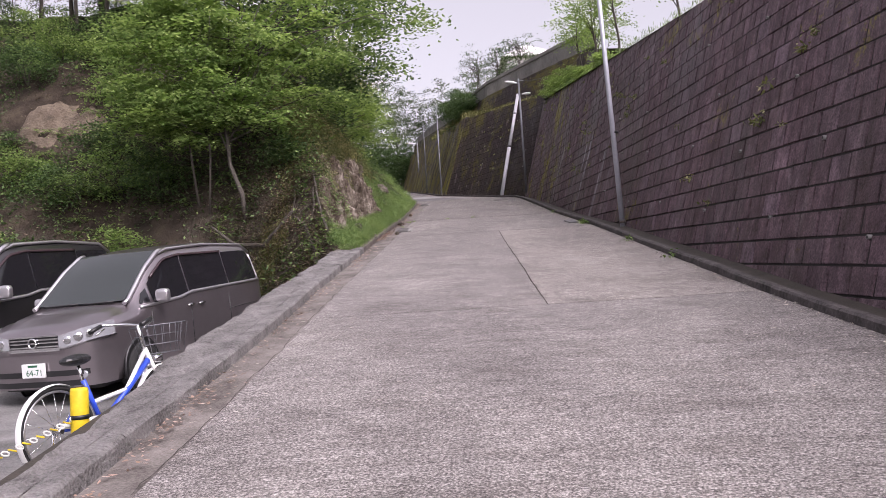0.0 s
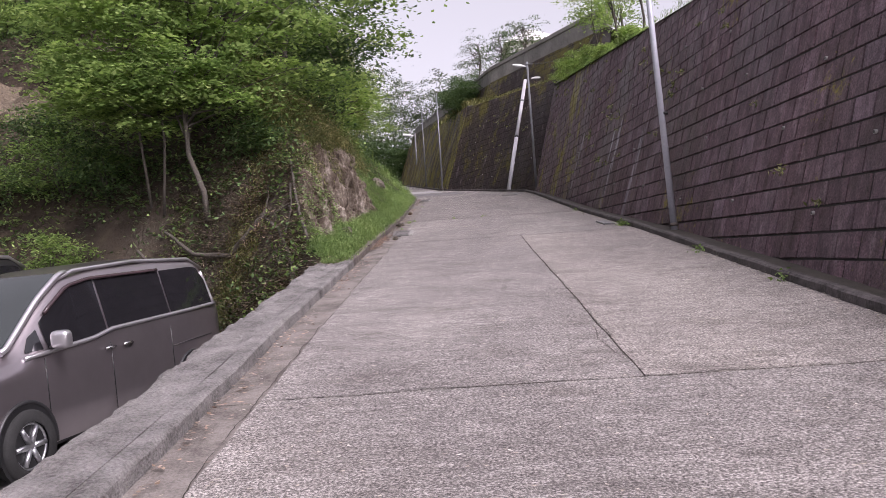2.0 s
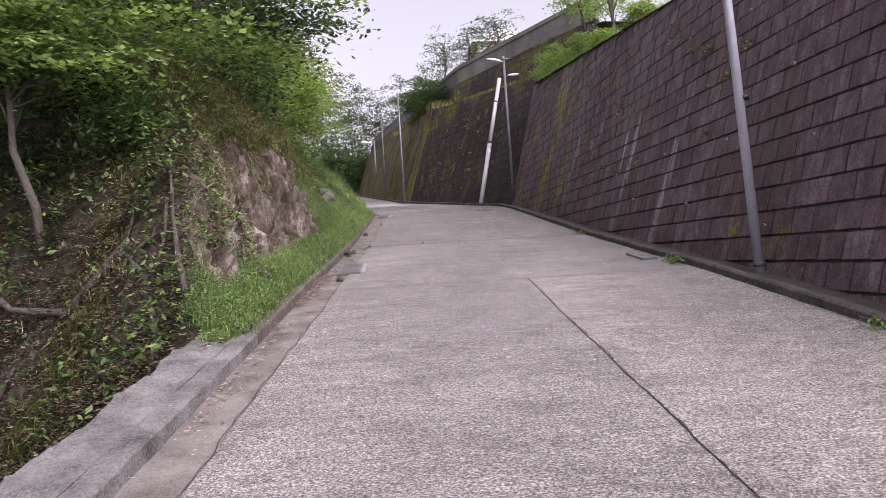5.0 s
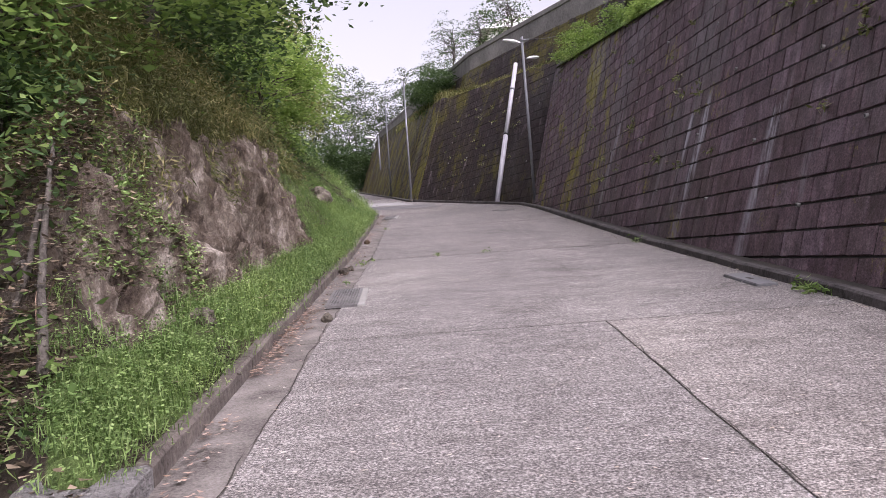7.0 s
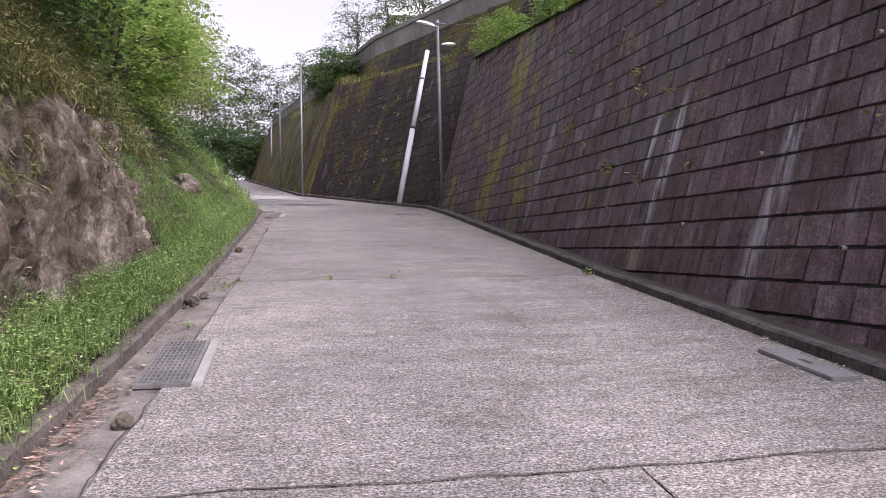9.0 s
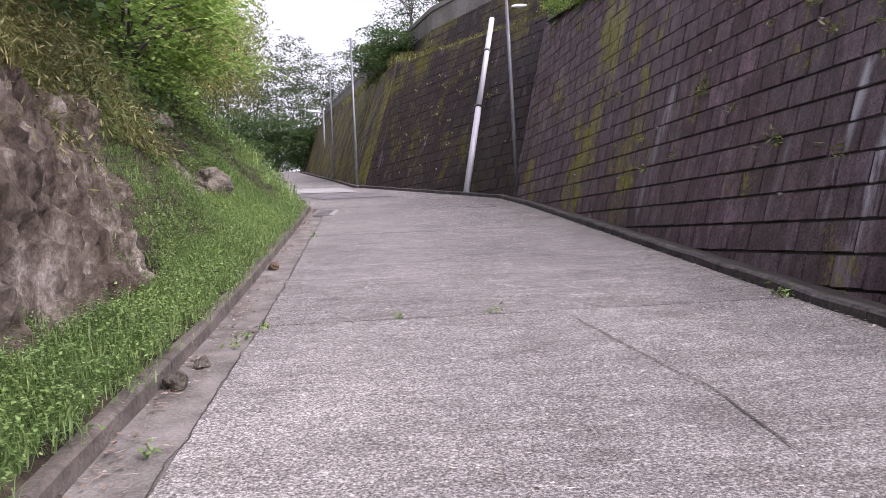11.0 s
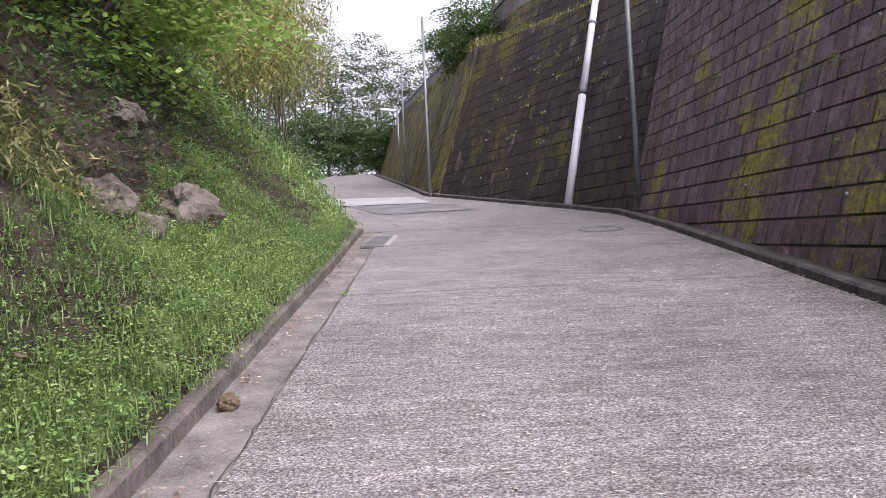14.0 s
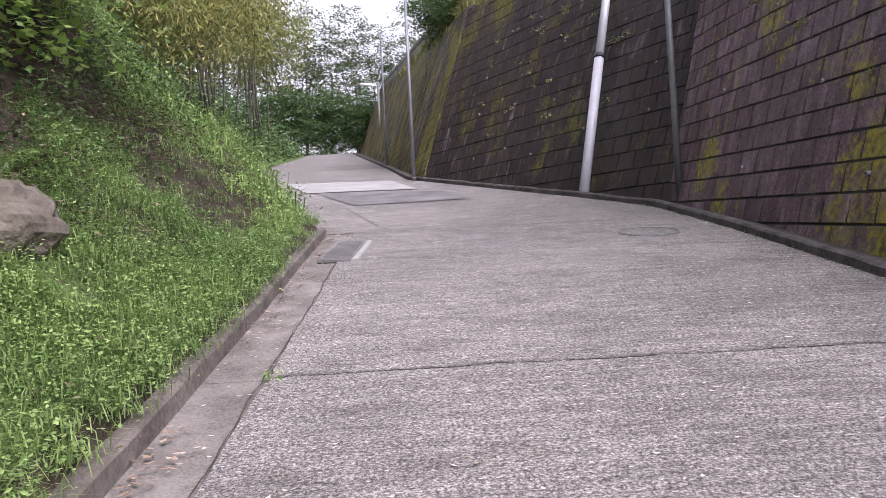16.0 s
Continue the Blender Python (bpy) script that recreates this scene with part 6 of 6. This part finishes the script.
CROWN_Z = [(0, 0.84), (0.06, 0.92), (0.15, 0.97), (0.5, 1.08), (0.9, 1.15), (1.15, 1.34), (1.45, 1.57), (1.8, 1.77), (2.3, 1.84), (3.3, 1.86), (4.3, 1.81), (4.55, 1.66), (4.69, 1.25)]
CROWN = [(0, 0.38), (0.09, 0.58), (0.5, 0.72), (0.95, 0.75), (1.3, 0.71), (1.85, 0.67), (2.4, 0.67), (4.2, 0.67), (4.6, 0.66), (4.69, 0.66)]


def van_section(y):
    b, bz, cz, c = interp(y, BELT), interp(y, BELT_Z), interp(y, CROWN_Z), interp(y, CROWN)
    low = LOW if 0.3 < y < 4.4 else LOW + 0.06
    sh = max(bz, cz - 0.10)
    return [(b * 0.90, low), (b * 0.985, low + 0.12), (b * 1.0, 0.55), (b * 1.005, 0.85 * bz), (b * 0.985, bz), (c + (b - c) * 0.12, sh), (c * 0.93, cz - 0.03), (c * 0.6, cz), (0, cz + 0.012)]


def van_side(y, z):
    """Half width of the glasshouse at a height."""
    b, bz, cz, c = interp(y, BELT) * 0.985, interp(y, BELT_Z), interp(y, CROWN_Z), interp(y, CROWN)
    sh = max(bz + 0.01, cz - 0.10)
    f = (z - bz) / (sh - bz)
    return b + (c + (interp(y, BELT) - c) * 0.12 - b) * min(max(f, 0), 1)


def side_panel(ring, s, out=0.006, inset=None):
    """A pane that follows the van's flank: corner points (y, z), filled by a grid."""
    bm = bmesh.new()
    (a, b, c, d) = ring
    n, k = 8, 4
    rows = []
    for i in range(n + 1):
        row = []
        for j in range(k + 1):
            f, g = i / n, j / k
            lo = (a[0] + (b[0] - a[0]) * f, a[1] + (b[1] - a[1]) * f)
            hi = (d[0] + (c[0] - d[0]) * f, d[1] + (c[1] - d[1]) * f)
            y, z = lo[0] + (hi[0] - lo[0]) * g, lo[1] + (hi[1] - lo[1]) * g
            row.append(bm.verts.new((s * (van_side(y, z) + out), y, z)))
        rows.append(row)
    for r, q in zip(rows, rows[1:]):
        for j in range(k):
            bm.faces.new((r[j], q[j], q[j + 1], r[j + 1]) if s > 0 else (r[j + 1], q[j + 1], q[j], r[j])).smooth = True
    return bm


def nose_y(x):
    """How far back the nose lies at a half width."""
    return float(np.interp(x, [p[1] for p in BELT[:6]], [p[0] for p in BELT[:6]]))


def nose_panel(x0, x1, low, high, out, n=14, k=4):
    """A panel that follows the rounded nose from half width x0 to x1; low, high: its edges as functions of x."""
    bm, rows = bmesh.new(), []
    for i in range(n + 1):
        x = x0 + (x1 - x0) * i / n
        y = nose_y(abs(x))
        e = 0.01
        d = Vector((1 if x > 0 else -1, -(e / max(1e-3, nose_y(abs(x) + e) - y)) if abs(x) > 0.42 else -40)).normalized()
        rows.append([bm.verts.new((x * 1.0 + d.x * out, y + d.y * out, low(x) + (high(x) - low(x)) * j / k)) for j in range(k + 1)])
    for r, q in zip(rows, rows[1:]):
        for j in range(k):
            bm.faces.new((r[j], q[j], q[j + 1], r[j + 1])).smooth = True
    bmesh.ops.recalc_face_normals(bm, faces=bm.faces)
    return bm


def wheel(parent, x, y, s):
    w = empty("wheel", Matrix.Translation((x, y, 0.32)), "", "")
    w.parent = parent
    prof = [(0.20, -0.09), (0.30, -0.10), (0.32, -0.06), (0.32, 0.06), (0.30, 0.10), (0.21, 0.09)]
    bm, rings = bmesh.new(), []
    for k in range(28):
        a = 2 * math.pi * k / 28
        rings.append([bm.verts.new((s * o, r * math.cos(a), r * math.sin(a))) for r, o in prof])
    for k in range(28):
        r, q = rings[k], rings[(k + 1) % 28]
        for j in range(len(prof) - 1):
            bm.faces.new((r[j], q[j], q[j + 1], r[j + 1])).smooth = True
    part("tyre", bm, M["tyre"], w)
    bm = bmesh.new()
    for k in range(6):
        a = 2 * math.pi * k / 6
        tube([(s * 0.065, 0.03 * math.cos(a), 0.03 * math.sin(a)), (s * 0.07, 0.19 * math.cos(a), 0.19 * math.sin(a))], [0.03, 0.022], 6, bm)
    tube([(s * 0.06, 0.2 * math.cos(2 * math.pi * k / 28), 0.2 * math.sin(2 * math.pi * k / 28)) for k in range(29)], 0.014, 6, bm)
    tube([(s * 0.05, 0, 0), (s * 0.085, 0, 0)], 0.035, 10, bm)
    part("rim", bm, M["alloy"], w)
    part("hub_back", tube([(s * 0.0, 0, 0), (s * 0.02, 0, 0)], 0.205, 20), M["dark"], w)


def minivan(m, paint, label, plate=True):
    v = empty("minivan", m, label, "minivan", "parked vans")
    ys = spaced([(0, 0.5, 0.06), (0.5, 4.2, 0.13), (4.2, 4.69, 0.06)])
    bm, rows = bmesh.new(), []
    for y in ys:
        half = van_section(y)
        full = [(-x, z) for x, z in half] + [(x, z) for x, z in reversed(half[:-1])]
        rows.append([bm.verts.new((x, y, z)) for x, z in full])
    for r, q in zip(rows, rows[1:]):
        for k in range(len(r) - 1):
            bm.faces.new((r[k], q[k], q[k + 1], r[k + 1])).smooth = True
    bm.faces.new(rows[0])
    bm.faces.new(rows[-1][::-1])
    bmesh.ops.recalc_face_normals(bm, faces=bm.faces)
    part("body", bm, paint, v)
    part("underside", box(-0.7, 0.7, 0.25, 4.45, 0.2, 0.3), M["dark"], v)
    for s in (-1, 1):
        for y in (0.93, 3.79):
            bm = bmesh.new()
            pts = [(s * 0.846, y + 0.37 * math.cos(a), 0.33 + 0.37 * math.sin(a)) for a in [math.pi * k / 16 - 0.15 for k in range(19)]]
            tube(pts, 0.022, 6, bm)
            bm2 = bm
            vs = [bm2.verts.new((s * 0.856, y + 0.36 * math.cos(a), 0.33 + 0.36 * math.sin(a))) for a in [2 * math.pi * k / 24 for k in range(24)]]
            bm2.faces.new(vs)
            part("wheel_arch", bm2, M["dark"], v)
            wheel(v, s * 0.80, y, s)
        zb = lambda y: interp(y, BELT_Z) + 0.03
        zt = lambda y: min(interp(y, CROWN_Z) - 0.13, 1.69)
        for name, ya, yb in (("front_door_window", 1.34, 2.22), ("slide_door_window", 2.25, 3.42), ("rear_window", 3.45, 4.46)):
            bm, rows = bmesh.new(), []
            for k in range(15):
                y = ya + (yb - ya) * k / 14
                hi = zt(y) if y < 4.3 else zt(y) - 0.5 * (y - 4.3)
                lo = zb(y)
                rows.append([bm.verts.new((s * (van_side(y, lo + (hi - lo) * j / 5) + 0.006), y, lo + max(hi - lo, 0.02) * j / 5)) for j in range(6)])
            for r, q in zip(rows, rows[1:]):
                for j in range(5):
                    bm.faces.new((r[j], q[j], q[j + 1], r[j + 1]) if s > 0 else (r[j + 1], q[j + 1], q[j], r[j])).smooth = True
            part(name, bm, M["tinted"], v, "dark tinted side glass")
        part("quarter_glass", side_panel([(1.06, zb(1.06) + 0.02), (1.28, zb(1.28) + 0.01), (1.28, 1.30), (1.16, 1.24)], s, 0.004), M["tinted"], v)
        part("pillar_line", tube([(s * (interp(y, CROWN) * 0.90 + 0.035), y, interp(y, CROWN_Z) + 0.002) for y in np.linspace(0.86, 1.9, 16)], 0.03, 8), M["silver"], v, "pale silver screen pillar")
        part("rear_frame", tube([(s * (van_side(4.5, z) + 0.004), 4.5 - 0.12 * max(0, (z - 1.25)), z) for z in np.linspace(1.2, 1.62, 8)], 0.013, 8), M["silver"], v)
        bm = bmesh.new()
        tube([(s * (van_side(y, interp(y, BELT_Z)) + 0.008), y, interp(y, BELT_Z) + 0.008) for y in np.linspace(1.0, 4.5, 36)], 0.022, 6, bm)
        part("belt_trim", bm, M["silver"], v)
        part("visor_strip", tube([(s * (van_side(y, zt(y)) + 0.016), y, zt(y) + 0.012) for y in np.linspace(1.42, 3.4, 24)], 0.02, 6), M["visor"], v, "smoked plastic rain visor")
        for y in (2.12, 2.42):
            part("door_handle", tube([(s * 0.868, y, 0.985), (s * 0.885, y + 0.06, 0.99), (s * 0.868, y + 0.17, 0.985)], 0.014, 8), M["chrome"], v, "chrome handle")
        for y in (1.25, 2.24, 3.38):
            part("door_seam", tube([(s * 0.85, y, 0.36), (s * 0.853, y, 0.7), (s * 0.848, y, 1.04)], 0.005, 4), M["dark"], v)
        part("door_rail", tube([(s * 0.852, 3.4, 0.82), (s * 0.85, 4.3, 0.84)], 0.006, 4), M["dark"], v)
        bm = bmesh.new()
        bmesh.ops.create_uvsphere(bm, u_segments=24, v_segments=16, radius=1)
        for q in bm.verts:
            q.co = Vector([math.copysign(abs(c) ** 0.55, c) for c in q.co])
            q.co = Vector((s * 0.98 + q.co.x * 0.10, 1.34 + q.co.y * 0.06, 1.19 + q.co.z * 0.085))
        for f in bm.faces:
            f.smooth = True
        mir = part("mirror", bm, M["silver"], v, "pale silver wing mirror")
        part("mirror_arm", tube([(s * 0.84, 1.36, 1.12), (s * 0.93, 1.35, 1.14)], 0.025, 8), M["dark"], mir)
        edge_low, edge_high = (lambda x: 0.735 + 0.22 * max(0, abs(x) - 0.45)), (lambda x: 0.865 + 0.26 * (abs(x) - 0.36))
        lamp = part("headlight", nose_panel(s * 0.36, s * 0.825, edge_low, edge_high, 0.022), M["headlight"], v, "clear headlight")
        for hx, hr in ((0.47, 0.05), (0.60, 0.055), (0.71, 0.045)):
            hy = nose_y(hx)
            bm = bmesh.new()
            bmesh.ops.create_uvsphere(bm, u_segments=14, v_segments=8, radius=hr)
            bmesh.ops.scale(bm, vec=(1, 0.35, 1), verts=bm.verts)
            bm.transform(pose(s * (hx + 0.012), hy - 0.022, edge_low(hx) + 0.075, 0, 0, s * math.degrees(math.atan2(nose_y(hx + 0.02) - hy, 0.02))))
            part("reflector", bm, M["chrome"], lamp)
        part("headlight_rim", nose_panel(s * 0.345, s * 0.83, lambda x: edge_low(x) - 0.016, edge_low, 0.026, k=1), M["chrome"], lamp)
        part("fog_lamp", tube([(s * 0.64, 0.03, 0.40), (s * 0.64, 0.12, 0.40)], 0.045, 12), M["headlight"], v)
    # windscreen
    bm, rows = bmesh.new(), []
    for k in range(9):
        y = 0.92 + 0.90 * k / 8
        z = interp(y, CROWN_Z)
        w = interp(y, CROWN) * 0.90
        rows.append([bm.verts.new((w * t, y - 0.008 - 0.05 * (1 - t * t), z + 0.014)) for t in np.linspace(-1, 1, 13)])
    for r, q in zip(rows, rows[1:]):
        for k in range(12):
            bm.faces.new((r[k], r[k + 1], q[k + 1], q[k])).smooth = True
    part("windscreen", bm, M["screen"], v, "glossy windscreen reflecting trees")
    for x in (-0.3, 0.25):
        part("wiper", tube([(x - 0.25, 0.87, 1.165), (x + 0.3, 0.86, 1.18)], 0.01, 6), M["dark"], v)
    gr = part("grille", nose_panel(-0.36, 0.36, lambda x: 0.745, lambda x: 0.875, 0.012), M["dark"], v)
    for z in (0.755, 0.80, 0.84, 0.875):
        part("chrome_bar", nose_panel(-0.36, 0.36, lambda x: z - 0.008, lambda x: z + 0.008, 0.028, k=1), M["chrome"], gr)
    part("chrome_lip", nose_panel(-0.37, 0.37, lambda x: 0.695, lambda x: 0.735, 0.024, k=1), M["chrome"], gr)
    bm = tube([(0.055 * math.cos(a), -0.045, 0.80 + 0.055 * math.sin(a)) for a in [2 * math.pi * k / 20 for k in range(21)]], 0.011, 6)
    part("badge", bm, M["chrome"], gr, "plain chrome ring badge")
    part("front_bumper", nose_panel(-0.82, 0.82, lambda x: 0.26, lambda x: 0.66, 0.03, 30), paint, v)
    part("air_intake", nose_panel(-0.68, 0.68, lambda x: 0.40, lambda x: 0.465, 0.036, 24, 1), M["dark"], v)
    part("air_intake", nose_panel(-0.60, 0.60, lambda x: 0.28, lambda x: 0.345, 0.036, 24, 1), M["dark"], v)
    part("roof_rail", tube([(0.64, 1.55, 1.60), (0.645, 1.75, 1.725), (0.65, 2.0, 1.795), (0.655, 3.0, 1.83), (0.65, 4.2, 1.79), (0.66, 4.5, 1.66)], 0.022, 8), M["silver"], v)
    if plate:
        pl = part("number_plate", box(-0.165, 0.165, -0.078, -0.046, 0.40, 0.565, 0.004), M["plate"], v, "white number plate with green figures")
        cu = bpy.data.curves.new("figures", "FONT")
        cu.body, cu.size, cu.align_x, cu.extrude = "64-71", 0.105, "CENTER", 0.001
        ob = new("figures", cu)
        ob.data.materials.append(M["plate_ink"])
        me = bpy.data.meshes.new_from_object(ob.evaluated_get(bpy.context.evaluated_depsgraph_get()))
        bpy.data.objects.remove(ob)
        ob = new("figures", me)
        ob.parent = pl
        ob.matrix_local = pose(0.02, -0.0795, 0.425, 90, 0, 0)
        part("figures_small", box(-0.07, 0.07, -0.0795, -0.0785, 0.525, 0.55), M["plate_ink"], pl)
    return v


VAN = pose(-5.336, 10.467, 0.408, 5.5, -0.5, -14.3) @ Matrix.Diagonal((1.05, 1.027, 1.10, 1))
minivan(VAN, M["grey_paint"], "warm grey minivan with chrome trim parked on gravel")
VAN2 = pose(-8.0, 11.2, lot_z(-8, 11.2) - 0.02, 4.5, 0, -11) @ Matrix.Diagonal((1.06, 1.02, 1.24, 1))
minivan(VAN2, M["dark_paint"], "dark grey van parked beside the grey minivan", False)

# ---- bicycle, post and chain ----
M["blue"] = plain("blue_paint", (0.03, 0.08, 0.55), 0.3)
M["white"] = plain("white_plastic", (0.72, 0.72, 0.70), 0.4)
M["yellow"] = mottled("yellow_paint", (0.50, 0.36, 0.01), (0.70, 0.52, 0.02), 6, 40, 0.5, 0, 0.1)


def ring_pts(c, r, n=32, a0=0.0, a1=2 * math.pi):
    return [(c[0], c[1] + r * math.cos(a0 + (a1 - a0) * k / n), c[2] + r * math.sin(a0 + (a1 - a0) * k / n)) for k in range(n + 1)]


def bicycle(m):
    b = empty("bicycle", m, "blue and white city bicycle leaning by the edge wall", "bicycle")
    R, F = (0, 0, 0.33), (0, 1.13, 0.33)
    for c in (R, F):
        w = part("wheel", tube(ring_pts(c, 0.315), 0.018, 8), M["tyre"], b)
        part("rim", tube(ring_pts(c, 0.29), 0.010, 6), M["alloy"], w)
        part("hub", tube([(-0.04, c[1], c[2]), (0.04, c[1], c[2])], 0.02, 10), M["chrome"], w)
        for k in range(16):
            a = 2 * math.pi * k / 16
            part("spoke", tube([(0.02 * (-1) ** k, c[1], c[2]), (0, c[1] + 0.285 * math.cos(a), c[2] + 0.285 * math.sin(a))], 0.0018, 4), M["chrome"], w)
    for c, a0, a1 in ((R, 0.5, 3.6), (F, 0.4, 2.9)):
        bm, rows = bmesh.new(), []
        for p, q in zip(ring_pts(c, 0.345, 24, a0, a1), ring_pts(c, 0.335, 24, a0, a1)):
            rows.append([bm.verts.new((-0.028, q[1], q[2])), bm.verts.new((0, p[1], p[2])), bm.verts.new((0.028, q[1], q[2]))])
        for r, q in zip(rows, rows[1:]):
            for k in range(2):
                bm.faces.new((r[k], q[k], q[k + 1], r[k + 1])).smooth = True
        part("mudguard", bm, M["white"], b, "white mudguard")
    part("down_tube", tube([(0, 0.42, 0.30), (0, 0.98, 0.72)], 0.026, 12), M["blue"], b)
    part("top_tube", tube([(0, 0.36, 0.48), (0, 0.70, 0.52), (0, 0.96, 0.80)], 0.018, 12), M["white"], b)
    part("seat_tube", tube([(0, 0.42, 0.28), (0, 0.28, 0.66)], 0.02, 10), M["blue"], b)
    part("chain_stay", tube([(0.03, 0, 0.33), (0.03, 0.42, 0.29)], 0.010, 8), M["blue"], b)
    part("seat_stay", tube([(0.03, 0, 0.33), (0.02, 0.30, 0.60)], 0.009, 8), M["blue"], b)
    part("fork", tube([(0, 0.96, 0.82), (0.03, 1.02, 0.62), (0.04, 1.13, 0.33)], [0.02, 0.016, 0.010], 8), M["white"], b)
    part("seat_post", tube([(0, 0.29, 0.6), (0, 0.25, 0.78)], 0.013, 10), M["chrome"], b)
    bm = bmesh.new()
    bmesh.ops.create_uvsphere(bm, u_segments=16, v_segments=10, radius=1)
    for v in bm.verts:
        t = (v.co.y + 1) / 2
        v.co = Vector((v.co.x * (0.10 - 0.065 * t), 0.24 + v.co.y * 0.14, 0.82 + v.co.z * 0.045))
    part("saddle", bm, M["dark"], b, "black saddle")
    part("stem", tube([(0, 0.96, 0.80), (0, 0.91, 1.02)], 0.014, 10), M["chrome"], b)
    bar = part("handlebar", tube([(-0.27, 0.68, 1.02), (-0.26, 0.80, 1.06), (-0.12, 0.92, 1.04), (0, 0.92, 1.02), (0.12, 0.92, 1.04), (0.26, 0.80, 1.06), (0.27, 0.68, 1.02)], 0.012, 10), M["chrome"], b)
    for s in (-1, 1):
        part("grip", tube([(s * 0.27, 0.66, 1.015), (s * 0.265, 0.78, 1.055)], 0.018, 10), M["dark"], bar)
        part("brake_lever", tube([(s * 0.25, 0.80, 1.03), (s * 0.25, 0.70, 0.985)], 0.006, 6), M["chrome"], bar)
    part("headlamp", tube([(0, 1.04, 0.72), (0, 1.12, 0.72)], [0.03, 0.04], 12), M["chrome"], b)
    bk = empty("basket", Matrix.Translation((0, 1.15, 0.76)), "", "")
    bk.parent = b
    for z, e in ((0.0, 0.0), (0.08, 0.012), (0.16, 0.025), (0.24, 0.04)):
        x, y = 0.13 + e, 0.10 + e
        part("hoop", tube([(-x, -y, z), (x, -y, z), (x, y, z), (-x, y, z), (-x, -y, z)], 0.003 if z < 0.24 else 0.006, 6), M["steel"], bk)
    for k in range(5):
        for s in (-1, 1):
            t = -1 + 2 * k / 4
            part("wire", tube([(0.15 * t, s * 0.11, 0), (0.19 * t, s * 0.15, 0.24)], 0.002, 4), M["steel"], bk)
            part("wire", tube([(s * 0.15, 0.11 * t, 0), (s * 0.19, 0.15 * t, 0.24)], 0.002, 4), M["steel"], bk)
    part("crank", tube([(0.06, 0.42, 0.29), (0.07, 0.50, 0.16)], 0.010, 8), M["chrome"], b)
    part("pedal", box(0.06, 0.15, 0.46, 0.54, 0.145, 0.165, 0.005), M["dark"], b)
    part("chain_guard", tube([(0.045, 0.0, 0.36), (0.045, 0.45, 0.36)], 0.02, 8), M["white"], b)
    part("kickstand", tube([(-0.05, 0.0, 0.33), (-0.16, 0.05, 0.01)], 0.008, 6), M["chrome"], b)
    return b


bicycle(pose(-2.84, 5.86, lot_z(-3, 6) + 0.0, 3, -4, -22))
post = empty("bollard", Matrix.Translation((-2.66, 5.75, lot_z(-2.7, 5.7) + 0.03)), "short yellow steel post at the lot's edge", "bollard")
part("post", tube([(0, 0, -0.1), (0, 0, 0.60), (0, 0, 0.62)], [0.062, 0.062, 0.054], 20), M["yellow"], post)
part("band", tube([(0, 0, 0.40), (0, 0, 0.43)], 0.065, 20), M["dark"], post)
ch = empty("chain", Matrix.Translation((-2.66, 5.75, lot_z(-2.7, 5.7) + 0.45)), "pale weathered chain slung from the yellow post", "chain")
for k in range(26):
    f = k / 25
    c = Vector((-0.75 * f, -0.85 * f, -0.26 * math.sin(math.pi * f * 0.5) - 0.03 * f))
    bm = tube([(0.026 * math.cos(a), 0.014 * math.sin(a), 0) for a in [2 * math.pi * j / 10 for j in range(11)]], 0.006, 5)
    bm.transform(Matrix.Translation(c) @ pose(0, 0, 0, 90 * (k % 2), 20, 48))
    part("link", bm, M["white"] if k % 2 else M["yellow"], ch)
